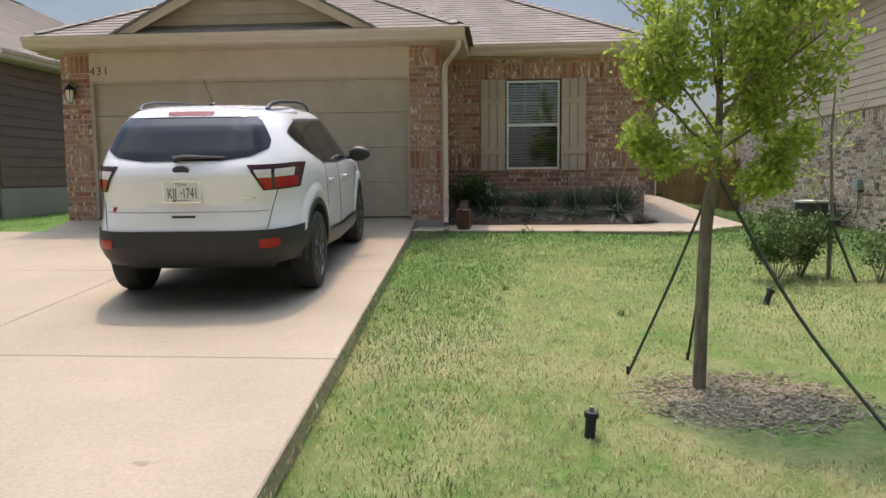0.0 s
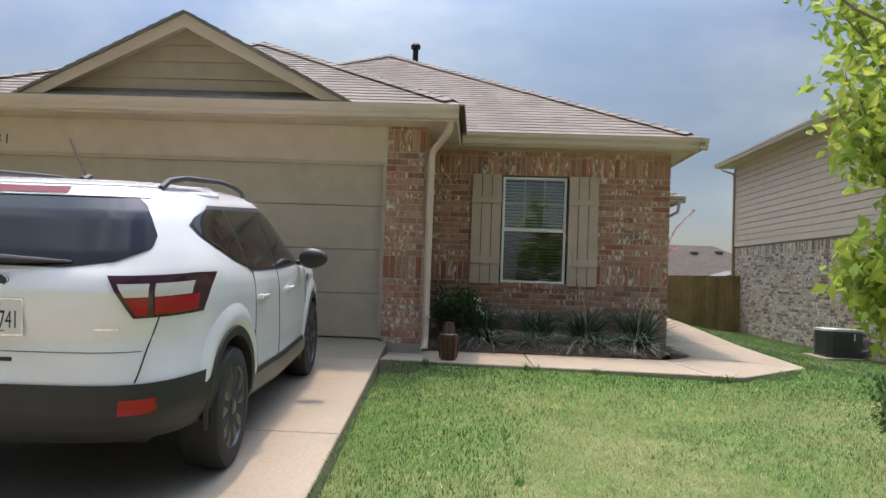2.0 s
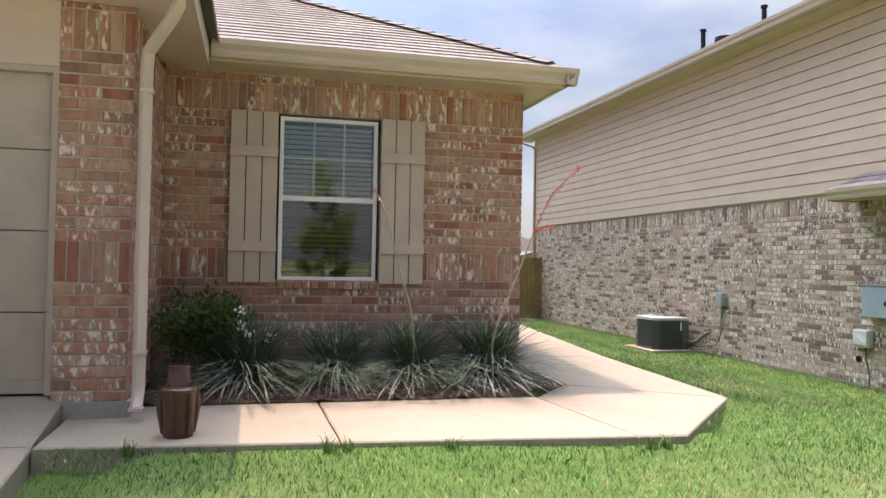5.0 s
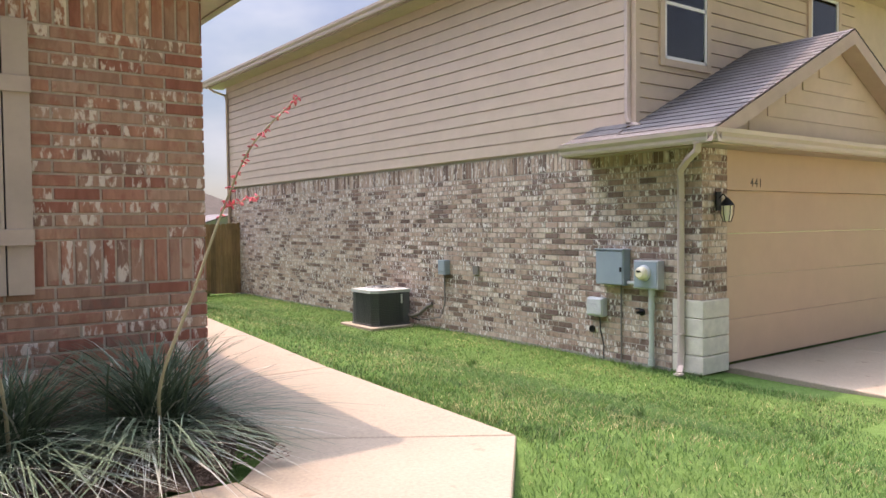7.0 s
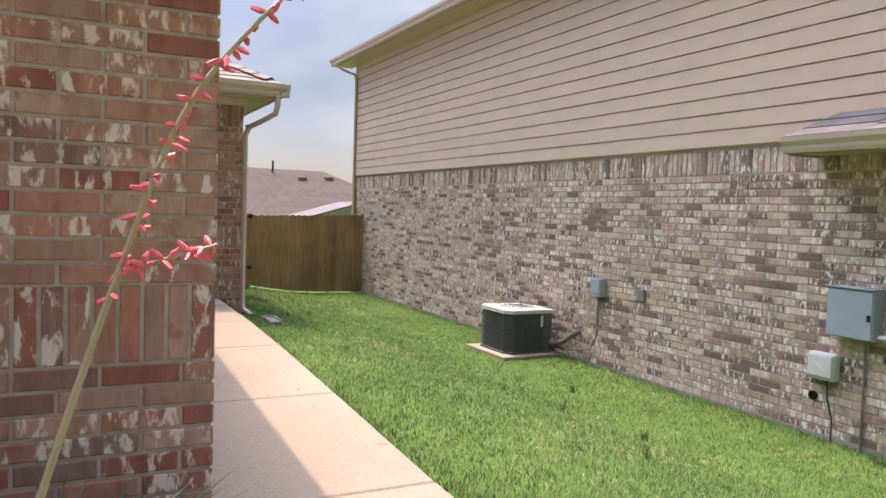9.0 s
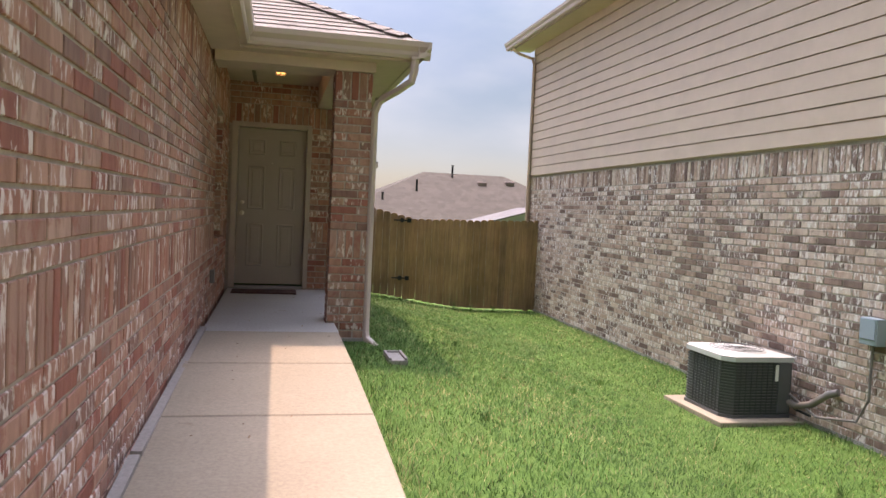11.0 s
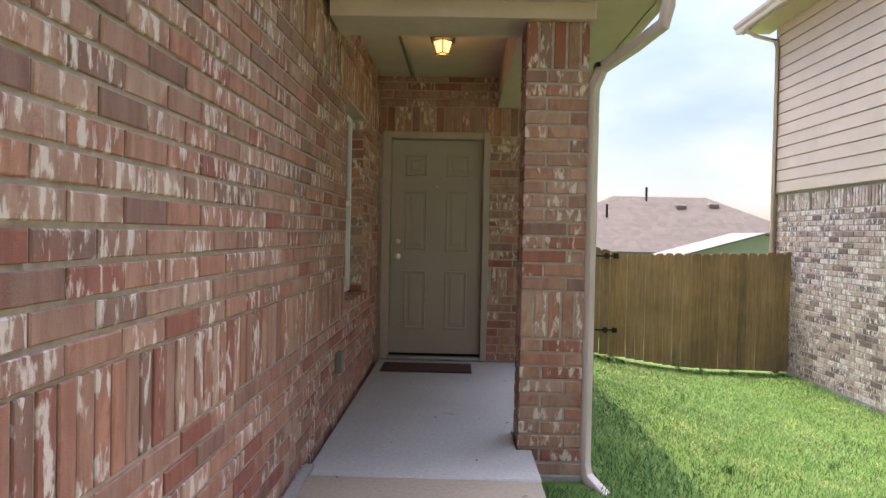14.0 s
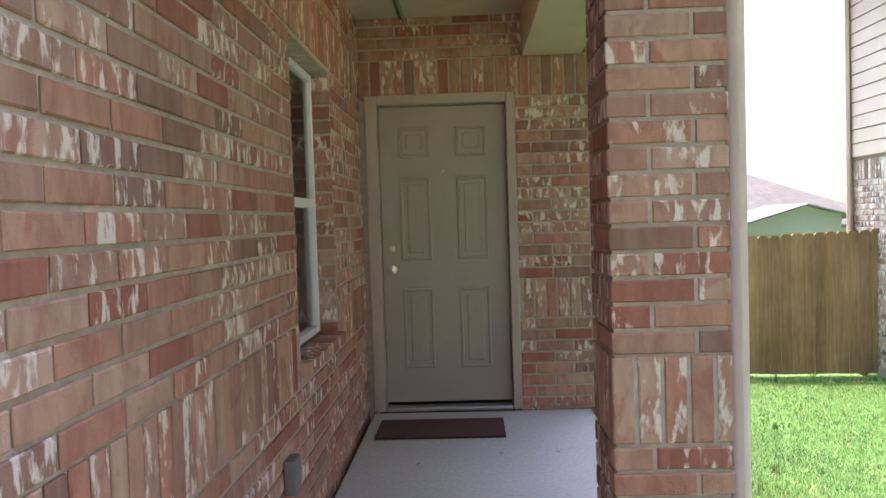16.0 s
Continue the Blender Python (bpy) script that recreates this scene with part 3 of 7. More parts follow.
def build_house():
    h = thing("house", (-1.8, 12, -0.2), "single-storey brown brick house with beige trim and a shingle hip roof", "house", kind="structure")
    # walls: solid backing behind the bricks
    bm = bmesh.new()
    wall_box(bm, -6.43, -5.98, 10.27, 10.55, -0.2, EAVE_Z)
    wall_box(bm, -1.10, -0.66, 10.27, 10.55, -0.2, EAVE_Z)
    wall_box(bm, -6.43, -6.2, 10.56, 31.0, -0.2, EAVE_Z)
    wall_box(bm, -0.90, -0.66, 10.56, 11.97, -0.2, EAVE_Z)
    # front wall round the window
    for a, b, c, d in ((-0.66, 0.30, -0.2, EAVE_M), (1.24, 2.62, -0.2, EAVE_M), (0.30, 1.24, -0.2, 0.58), (0.30, 1.24, 2.10, EAVE_M)):
        wall_box(bm, a, b, 11.98, 12.2, c, d)
    # side wall round its window
    for a, b, c, d in ((12.2, 19.65, -0.2, 2.65), (20.55, 21.6, -0.2, 2.65), (19.65, 20.55, -0.2, 0.70), (19.65, 20.55, 2.08, 2.65)):
        wall_box(bm, 2.40, 2.62, a, b, c, d)
    # door wall
    for a, b, c, d in ((2.40, 2.66, -0.2, 2.65), (3.66, 4.38, -0.2, 2.65), (2.66, 3.66, 2.13, 2.65)):
        wall_box(bm, a, b, 21.64, 21.9, c, d)
    wall_box(bm, 4.10, 4.38, 21.9, 31.0, -0.5, EAVE_Z)
    wall_box(bm, -6.2, 4.38, 30.8, 31.0, -0.5, EAVE_Z)
    part("wall", bm, MORTAR, h, "mortar between the bricks")
    # porch pillar core
    part("porch_pillar", boxed(3.750, 4.080, 18.760, 19.080, -0.15, 2.36), MORTAR, h)
    part("pillar_foot", boxed(3.73, 4.10, 18.74, 19.10, -0.6, -0.142, 0.01), CONCRETE_G, h)
    bm = bmesh.new()
    box(bm, -6.45, -5.96, 10.24, 10.5, -0.35, -0.142)
    box(bm, -1.12, -0.63, 10.24, 10.5, -0.35, -0.142)
    box(bm, -0.655, 2.625, 11.965, 12.2, -0.5, -0.143)
    box(bm, 2.5, 2.626, 11.975, 21.6, -0.5, -0.143)
    part("foundation", bm, CONCRETE_G, h)
    # beams and soffits
    part("garage_header", boxed(-5.98, -1.10, 10.262, 10.5, 1.98, EAVE_Z, 0.004), TRIM, h)
    part("porch_beam", boxed(2.66, 4.11, 18.70, 19.12, 2.36, 2.66, 0.004), SOFFIT, h)
    part("porch_side_beam", boxed(3.72, 4.11, 19.12, 21.64, 2.36, 2.66, 0.004), SOFFIT, h)
    bm = bmesh.new()
    box(bm, -6.62, -0.30, 9.85, 10.26, EAVE_Z, EAVE_Z + 0.02)
    box(bm, -0.66, -0.30, 10.26, 11.65, EAVE_Z, EAVE_Z + 0.02)
    box(bm, -0.66, 2.87, 11.65, 11.98, EAVE_M, EAVE_M + 0.02)
    box(bm, 2.62, 2.87, 11.98, 18.48, EAVE_M, EAVE_M + 0.02)
    box(bm, 2.62, 4.42, 18.48, 18.70, EAVE_M, EAVE_M + 0.02)
    box(bm, 4.11, 4.42, 18.70, 31.0, EAVE_M, EAVE_M + 0.02)
    box(bm, -6.8, -6.43, 10.26, 31.3, EAVE_Z, EAVE_Z + 0.02)
    part("soffit", bm, SOFFIT, h)
    part("porch_ceiling", boxed(2.62, 3.72, 19.12, 21.64, 2.64, 2.66), SOFFIT, h, "beige porch ceiling")
    bm = bmesh.new()
    for a, b, c, d, e in ((-6.66, -0.28, 9.83, 9.85, EAVE_Z), (-0.30, -0.28, 9.85, 11.63, EAVE_Z), (-0.28, 2.89, 11.63, 11.65, EAVE_M), (2.87, 2.89, 11.65, 18.46, EAVE_M), (2.87, 4.44, 18.46, 18.48, EAVE_M), (4.42, 4.44, 18.48, 31.3, EAVE_M), (-6.66, -6.64, 9.85, 31.3, EAVE_Z)):
        box(bm, a, b, c, d, e - 0.01, e + 0.15)
    part("fascia", bm, TRIM, h)
    gz = EAVE_Z + 0.012
    gutter(h, (-6.70, 9.829), (-0.262, 9.829), (0, -1), gz, GUTTER)
    gm = EAVE_M + 0.012
    gutter(h, (-0.26, 11.629), (3.01, 11.629), (0, -1), gm, GUTTER)
    gutter(h, (2.891, 11.51), (2.891, 18.45), (1, 0), gm, GUTTER)
    gutter(h, (2.87, 18.459), (4.56, 18.459), (0, -1), gm, GUTTER)
    gutter(h, (4.441, 18.34), (4.441, 31.0), (1, 0), gm, GUTTER)
    rz = EAVE_Z + 0.16
    hip_roof(h, -6.72, -0.20, 9.76, 16.5, rz, 0.5, SHINGLE, "garage_roof", back_hip=False)
    hip_roof(h, -6.70, 2.95, 11.56, 31.3, EAVE_M + 0.16, 0.5, SHINGLE, "main_roof")
    hip_roof(h, -6.60, 4.50, 18.38, 31.4, EAVE_M + 0.155, 0.5, SHINGLE, "rear_roof")
    # front gable over the garage door
    gx, gy, gh, gw = -3.43, 9.80, 3.54, 1.95
    z0 = rz + 0.01
    bm = bmesh.new()
    prism3 = [(-1.93, 0), (1.93, 0), (0, 0.965)]
    v = [bm.verts.new((gx + a, gy + 0.32, z0 + b)) for a, b in prism3] + [bm.verts.new((gx + a, gy + 0.36, z0 + b)) for a, b in prism3]
    for f in ((0, 1, 2), (5, 4, 3), (0, 3, 4, 1), (1, 4, 5, 2), (2, 5, 3, 0)):
        bm.faces.new([v[i] for i in f])
    gable = part("gable", bm, TRIM_D, h, "tan panelled gable over the garage")
    for k in range(4):
        zz = 0.10 + k * 0.20
        half = 1.75 * (1 - zz / 0.92) - 0.04
        if half > 0.1:
            part("gable_board", boxed(gx - half, gx + half, gy + 0.302, gy + 0.318, z0 + zz, z0 + zz + 0.185), TRIM_D, gable)
    for s in (-1, 1):
        bm = bmesh.new()
        a, b = Vector((gx + s * 1.95, gy, z0 + 0.0)), Vector((gx, gy, gh + 0.02))
        d = (b - a).normalized()
        q = [a, b, b + Vector((0, 0, -0.17)), a + Vector((-s * 0.30, 0, 0.0))]
        lo = [bm.verts.new(p) for p in q]
        hi = [bm.verts.new(p + Vector((0, 0.03, 0))) for p in q]
        bm.faces.new(lo)
        bm.faces.new(hi[::-1])
        for k in range(4):
            bm.faces.new((lo[k], lo[(k + 1) % 4], hi[(k + 1) % 4], hi[k]))
        part("rake_board", bm, TRIM, gable)
        bm = bmesh.new()
        q = [p + Vector((0, 0.03, -0.006)) for p in q]
        q2 = [q[0] + Vector((-s * 0.1, 0, 0)), q[1] + Vector((0, 0, -0.05)), q[1] + Vector((0, 0.3, -0.05)), q[0] + Vector((-s * 0.1, 0.3, 0))]
        bm.faces.new([bm.verts.new(p) for p in q2])
        part("rake_soffit", bm, TRIM, gable)
        bm = bmesh.new()
        e0, e1 = Vector((gx + s * 2.02, gy - 0.04, z0 - 0.03)), Vector((gx + s * 2.02, gy - 0.04 + 0.1, z0 - 0.03))
        top0, top1 = Vector((gx, gy - 0.04, gh + 0.03)), Vector((gx, gy + 2.3, gh + 0.03))
        hip_plane(bm, e0, e1, top1, top0)
        part("gable_roof", bm, SHINGLE, gable)
        # drip edge
        bm = bmesh.new()
        q = [e0, top0, top0 + Vector((0, 0, -0.03)), e0 + Vector((0, 0, -0.03))]
        lo = [bm.verts.new(p + Vector((0, -0.004, 0))) for p in q]
        hi = [bm.verts.new(p + Vector((0, 0.05, 0))) for p in q]
        bm.faces.new(lo)
        bm.faces.new(hi[::-1])
        for k in range(4):
            bm.faces.new((lo[k], lo[(k + 1) % 4], hi[(k + 1) % 4], hi[k]))
        part("drip_edge", bm, SHINGLE_D, gable)
    # garage door: four rows of long panels with pressed fields
    gd = thing("garage_door", (-3.54, 10.35, -0.1), "closed taupe sectional garage door with pressed panels", "garage door")
    for r in range(4):
        bm = boxed(-5.975, -1.105, 10.352, 10.39, -0.10 + r * 0.52, -0.10 + (r + 1) * 0.52 - 0.006, 0.004)
        row = part("door_section", bm, GARAGE, gd)
        for c in range(8):
            xa = -5.975 + 0.06 + c * 0.6087
            bm = bmesh.new()
            box(bm, xa, xa + 0.49, 10.3498, 10.3530, -0.10 + r * 0.52 + 0.09, -0.10 + r * 0.52 + 0.43, 0.0015)
            part("door_panel", bm, GARAGE, row)
    bm = bmesh.new()
    box(bm, -5.98, -5.94, 10.275, 10.35, -0.1, 1.98)
    box(bm, -1.14, -1.10, 10.275, 10.35, -0.1, 1.98)
    box(bm, -5.94, -1.14, 10.275, 10.35, 1.94, 1.98)
    part("door_frame", bm, TRIM_D, gd)
    # roof vent pipe
    vx = -1.46
    vp = thing("roof_vent_pipe", (vx, 17.2, 4.3), "dark metal roof vent pipe with a cap", "vent pipe")
    part("pipe", lathe(bmesh.new(), (vx, 17.2, 4.3), [(0.06, 0), (0.06, 1.13), (0.062, 1.14)], 14), BLACKMETAL, vp)
    part("cap", lathe(bmesh.new(), (vx, 17.2, 5.41), [(0.06, 0), (0.10, 0.01), (0.10, 0.08), (0.07, 0.12)], 14), BLACKMETAL, vp)
    return h


HOUSE = build_house()


SILVER = Mat("aluminium", (0.42, 0.40, 0.37), 0.35, 0.8).m


def six_panel_door():
    d = thing("front_door", (3.15, 21.62, 0.0), "closed olive-beige six-panel front door", "door")
    x0, x1, y = 2.745, 3.60, 21.69
    part("door_leaf", boxed(x0, x1, y, y + 0.045, 0.05, 2.06, 0.003), DOORP, d)
    for cx in (x0 + 0.235, x1 - 0.235):
        for za, zb in ((0.28, 0.83), (1.02, 1.58), (1.72, 1.92)):
            bm = bmesh.new()
            w = 0.105
            # moulded frame and raised field
            rings = []
            for off, dep in ((0.0, 0.0), (0.006, -0.008), (0.016, -0.008), (0.026, 0.006), (0.04, 0.006), (0.055, -0.004)):
                rings.append([bm.verts.new((cx + sx * (w - off), y - 0.0005 + dep, zz)) for sx, zz in ((-1, za + off), (1, za + off), (1, zb - off), (-1, zb - off))])
            for a, b in zip(rings, rings[1:]):
                for k in range(4):
                    bm.faces.new((a[k], a[(k + 1) % 4], b[(k + 1) % 4], b[k]))
            bm.faces.new(rings[-1])
            part("door_panel", bm, DOORP, d)
    bm = bmesh.new()
    for a, b, c, e in ((x0 - 0.085, x0 - 0.004, 0.0, 2.13), (x1 + 0.004, x1 + 0.06, 0.0, 2.13), (x0 - 0.004, x1 + 0.004, 2.065, 2.13)):
        box(bm, a, b, 21.612, 21.76, c, e, 0.006)
    part("door_frame", bm, TRIM_D, d)
    part("threshold", boxed(x0, x1, 21.60, 21.70, 0.0, 0.03, 0.008), SILVER, d)
    part("peephole", lathe(bmesh.new(), ((x0 + x1) / 2, y - 0.008, 1.62), [(0.004, 0), (0.008, 0.002), (0.008, 0.01)], 10, "y"), BRASS, d)
    for z, r in ((0.96, 0.028), (1.10, 0.024)):
        part("door_knob" if z < 1 else "deadbolt", lathe(bmesh.new(), (x0 + 0.065, y - 0.06 if z < 1 else y - 0.02, z), [(0.006, 0), (r, 0.004), (r, 0.02), (0.012, 0.03), (0.012, 0.05), (0.032, 0.055), (0.032, 0.06)] if z < 1 else [(0.012, 0), (r, 0.004), (r * 1.1, 0.02)], 18, "y"), BRASS, d, smooth=True)
    mat = Mat("mat_fibre", (0.07, 0.03, 0.025), 1.0)
    mat.color(mat.ramp(mat.noise(120, 4, 0.8), [(0.3, (0.035, 0.015, 0.012)), (0.7, (0.12, 0.05, 0.04))]))
    mat.bump(mat.noise(200, 3), 1.0, 0.01)
    tagged(part("doormat", boxed(2.74, 3.52, 20.96, 21.36, 0.001, 0.016, 0.004), mat.m, None), "dark red-brown rectangular doormat before the front door", "doormat")


six_panel_door()


def sash_window(name, x0, x1, z0, z1, y, label, muntins=True):
    """A single-hung window facing -y, with blinds behind the glass."""
    w = thing(name, ((x0 + x1) / 2, y, z0), label, "window", kind="structure")
    bm = bmesh.new()
    t = 0.035
    for a, b, c, d in ((x0, x0 + t, z0, z1), (x1 - t, x1, z0, z1), (x0 + t, x1 - t, z0, z0 + t), (x0 + t, x1 - t, z1 - t, z1)):
        box(bm, a, b, y, y + 0.07, c, d, 0.003)
    frame = part("window_frame", bm, WHITE, w)
    mid = (z0 + z1) / 2
    part("meeting_rail", boxed(x0 + t, x1 - t, y + 0.005, y + 0.055, mid - 0.02, mid + 0.025, 0.003), WHITE, w)
    for a, b, yy in ((mid + 0.025, z1 - t, y + 0.02), (z0 + t, mid - 0.02, y + 0.032)):
        ob = part("pane", boxed(x0 + t, x1 - t, yy, yy + 0.004, a, b), GLASS if a > mid else SCREENED, w)
        ob.visible_shadow = False
    if muntins:
        for k in (1, 2):
            xx = x0 + t + (x1 - x0 - 2 * t) * k / 3
            part("muntin", boxed(xx - 0.008, xx + 0.008, y + 0.026, y + 0.030, mid + 0.025, z1 - t), WHITE, w)
        part("muntin", boxed(x0 + t, x1 - t, y + 0.0262, y + 0.0298, (mid + z1) / 2 - 0.008, (mid + z1) / 2 + 0.008), WHITE, w)
    z = z0 + t + 0.02
    slat = None
    while z < z1 - t:
        if slat is None:
            bm = bmesh.new()
            v = [bm.verts.new(p) for p in ((x0 + t + 0.01, y + 0.085, z + 0.010), (x1 - t - 0.01, y + 0.085, z + 0.010), (x1 - t - 0.01, y + 0.128, z - 0.014), (x0 + t + 0.01, y + 0.128, z - 0.014))]
            bm.faces.new(v)
            slat = part("blind_slat", bm, BLIND, w)
            first = z
        else:
            o = new("blind_slat", slat.data)
            o.parent = w
            o.location = (0, 0, z - first)
        z += 0.045
    # the unlit room: its shade is put into the near-black colour
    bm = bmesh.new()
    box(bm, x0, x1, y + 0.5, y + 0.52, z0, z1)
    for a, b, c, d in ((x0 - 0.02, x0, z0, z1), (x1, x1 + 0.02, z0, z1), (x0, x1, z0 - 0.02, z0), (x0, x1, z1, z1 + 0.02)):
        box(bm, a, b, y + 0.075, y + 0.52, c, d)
    part("room_behind", bm, SHADE_BLACK, w)
    return w


sash_window("window_1", 0.325, 1.215, 0.60, 2.08, 12.0, "white single-hung window with closed blinds and a grid in the upper sash")


def shutter(x0, x1):
    s = thing("shutter", ((x0 + x1) / 2, 11.95, 0.58), "tan board-and-batten shutter beside the front window", "shutter", "shutters beside the window")
    w = (x1 - x0) / 3
    for k in range(3):
        part("board", boxed(x0 + k * w + 0.004, x0 + (k + 1) * w - 0.004, 11.925, 11.948, 0.58, 2.10, 0.003), SHUTTER, s)
    for z in (0.90, 1.74):
        part("batten", boxed(x0, x1, 11.900, 11.9245, z - 0.045, z + 0.045, 0.003), SHUTTER, s)
    # near-black sheet added as the shade in the gaps between boards
    part("backing", boxed(x0 + 0.01, x1 - 0.01, 11.948, 11.952, 0.585, 2.095), SHADE_BLACK, s)


shutter(-0.105, 0.31)
shutter(1.235, 1.65)


def side_window():
    w = thing("window_2", (2.6, 20.1, 0.7), "white single-hung window set in the side wall by the porch", "window", kind="structure")
    y0, y1, z0, z1, x = 19.66, 20.54, 0.72, 2.07, 2.53
    bm = bmesh.new()
    t = 0.035
    for a, b, c, d in ((y0, y0 + t, z0, z1), (y1 - t, y1, z0, z1), (y0 + t, y1 - t, z0, z0 + t), (y0 + t, y1 - t, z1 - t, z1), (y0 + t, y1 - t, 1.375, 1.42)):
        box(bm, x - 0.05, x, a, b, c, d, 0.003)
    part("window_frame", bm, WHITE, w)
    for a, b, xx in ((1.42, z1 - t, x - 0.02), (z0 + t, 1.375, x - 0.03)):
        ob = part("pane", boxed(xx - 0.004, xx, y0 + t, y1 - t, a, b), GLASS, w)
        ob.visible_shadow = False
    for k in range(28):
        z = z0 + 0.06 + k * 0.045
        part("blind_slat", boxed(x - 0.12, x - 0.08, y0 + t, y1 - t, z, z + 0.002), BLIND, w)
    # near-black sheet coloured as the shade of the unlit room
    part("room_behind", boxed(x - 0.5, x - 0.45, y0 - 0.1, y1 + 0.1, z0 - 0.1, z1 + 0.1), SHADE_BLACK, w)


side_window()

DS_X = -0.58
ds = thing("front_downspout", (DS_X, 10.2, -0.2), "beige metal downspout at the garage corner", "downspout")
flat_tube([(-0.36, 9.88, 2.42), (-0.36, 9.90, 2.33), (-0.40, 9.95, 2.26), (-0.50, 10.10, 2.17), (-0.565, 10.19, 2.10), (-0.575, 10.205, 1.98), (-0.575, 10.205, -0.02), (-0.575, 10.19, -0.10), (-0.575, 10.12, -0.17)], material=GUTTER, parent=ds, name="spout_pipe")
ds = thing("porch_downspout", (4.14, 18.8, -0.2), "beige metal downspout on the porch pillar", "downspout")
flat_tube([(4.42, 18.40, 2.46), (4.42, 18.41, 2.36), (4.40, 18.42, 2.26), (4.30, 18.58, 2.19), (4.16, 18.76, 2.11), (4.120, 18.80, 2.0), (4.120, 18.80, -0.08), (4.13, 18.74, -0.15), (4.20, 18.56, -0.20)], material=GUTTER, parent=ds, name="spout_pipe")


def neighbour_house():
    X = 8.45
    h = thing("neighbour_house", (12, 20, -0.8), "two-storey house next door, mottled brick below and tan lap siding above", "house", kind="structure")
    bt = 1.93
    bm = bmesh.new()
    wall_box(bm, X + 0.02, X + 0.25, 12.5, 26.9, -0.8, bt)
    wall_box(bm, X + 0.25, 17.5, 26.7, 26.9, -0.8, bt)
    wall_box(bm, X + 0.02, X + 0.50, 12.37, 12.49, -0.8, 2.0)
    part("wall", bm, MORTAR_N, h)
    part("foundation", boxed(X + 0.005, X + 0.2, 12.4, 26.9, -1.3, -0.80), CONCRETE_G, h)
    part("upper_wall", boxed(X + 0.012, X + 0.24, 13.31, 26.88, bt, 4.62), N_SIDING, h)
    part("upper_front_wall", boxed(X + 0.012, 17.5, 13.312, 13.5, 1.9, 4.62), N_SIDING, h)
    laps(h, X, 13.34, 26.85, bt, 4.62, "y", -1, N_SIDING, 0.177)
    laps(h, 13.30, X + 0.06, 14.0, 1.93, 4.62, "x", -1, N_SIDING, 0.177)
    bm = bmesh.new()
    box(bm, X - 0.025, X + 0.06, 13.275, 13.34, bt, 4.62)
    box(bm, X - 0.025, X + 0.06, 26.84, 26.92, -0.1, 4.62)
    part("corner_board", bm, N_SIDING, h)
    bm = bmesh.new()
    box(bm, X - 0.42, 17.6, 12.86, 13.30, 4.60, 4.62)
    box(bm, X - 0.42, X + 0.01, 13.30, 27.3, 4.60, 4.62)
    part("soffit", bm, N_SIDING, h)
    bm = bmesh.new()
    box(bm, X - 0.44, X - 0.42, 12.84, 27.3, 4.58, 4.74)
    box(bm, X - 0.44, 17.6, 12.82, 12.84, 4.58, 4.74)
    part("fascia", bm, N_TRIM, h)
    gutter(h, (X - 0.441, 12.72), (X - 0.441, 27.4), (-1, 0), 4.61, GUTTER)
    gutter(h, (X - 0.55, 12.819), (17.6, 12.819), (0, -1), 4.61, GUTTER)
    hip_roof(h, X - 0.5, 17.6, 12.76, 27.4, 4.75, 0.42, SHINGLE_D, "roof")
    # roof vents
    for x, y, z in ((9.5, 19.6, 5.42), (10.2, 18.5, 5.66)):
        v = thing("roof_vent_pipe", (x, y, z), "black roof vent pipe on the neighbouring roof", "vent pipe")
        part("pipe", lathe(bmesh.new(), (x, y, z - 0.1), [(0.05, 0), (0.05, 0.6), (0.07, 0.61), (0.07, 0.66)], 12), BLACKMETAL, v)
    v = thing("turbine_vent", (9.8, 19.3, 5.5), "dark round attic turbine vent on the neighbouring roof", "roof vent")
    part("base", lathe(bmesh.new(), (9.8, 19.3, 5.42), [(0.13, 0), (0.13, 0.14), (0.15, 0.16)], 16), BLACKMETAL, v)
    part("turbine", lathe(bmesh.new(), (9.8, 19.3, 5.58), [(0.13, 0), (0.19, 0.08), (0.18, 0.17), (0.08, 0.22)], 16), BLACKMETAL, v)
    # low garage roof with its front gable
    part("garage_header", boxed(X + 0.50, 14.3, 12.39, 12.6, 1.31, 1.80, 0.004), N_GARAGE, h)
    bm = bmesh.new()
    box(bm, X - 0.40, 14.5, 11.98, 12.37, 1.78, 1.80)
    box(bm, X - 0.40, X + 0.01, 12.37, 14.08, 1.78, 1.80)
    part("garage_soffit", bm, N_TRIM, h)
    bm = bmesh.new()
    box(bm, X - 0.42, X - 0.40, 11.96, 14.1, 1.76, 1.91)
    box(bm, X - 0.42, 14.5, 11.94, 11.96, 1.76, 1.91)
    box(bm, X - 0.42, X + 0.0, 14.08, 14.1, 1.76, 1.91)
    part("garage_fascia", bm, N_TRIM, h)
    gutter(h, (X - 0.421, 11.83), (X - 0.421, 14.1), (-1, 0), 1.775, GUTTER)
    gutter(h, (X - 0.53, 11.939), (14.5, 11.939), (0, -1), 1.775, GUTTER)
    z, s, cx = 1.92, 0.48, 11.0
    xl, xr, yf = X - 0.48, 13.8, 11.88
    bm = bmesh.new()
    rid = z + (cx - xl) * s
    hip_plane(bm, (xl, yf, z), (xl, 13.3, z), (cx, 13.3, rid), (cx, yf, rid))
    hip_plane(bm, (xl, 13.3, z), (xl, 14.1, z), (X, 13.9, z + 0.25), (X, 13.3, z + 0.25))
    part("garage_roof", bm, SHINGLE_D, h)
    bm = bmesh.new()
    hip_plane(bm, (xr, 13.3, z), (xr, yf, z), (cx, yf, rid), (cx, 13.3, rid))
    part("garage_roof", bm, SHINGLE_D, h)
    bm = bmesh.new()
    tri = [(xl + 0.35, z - 0.0), (xr - 0.35, z - 0.0), (cx, rid - 0.17)]
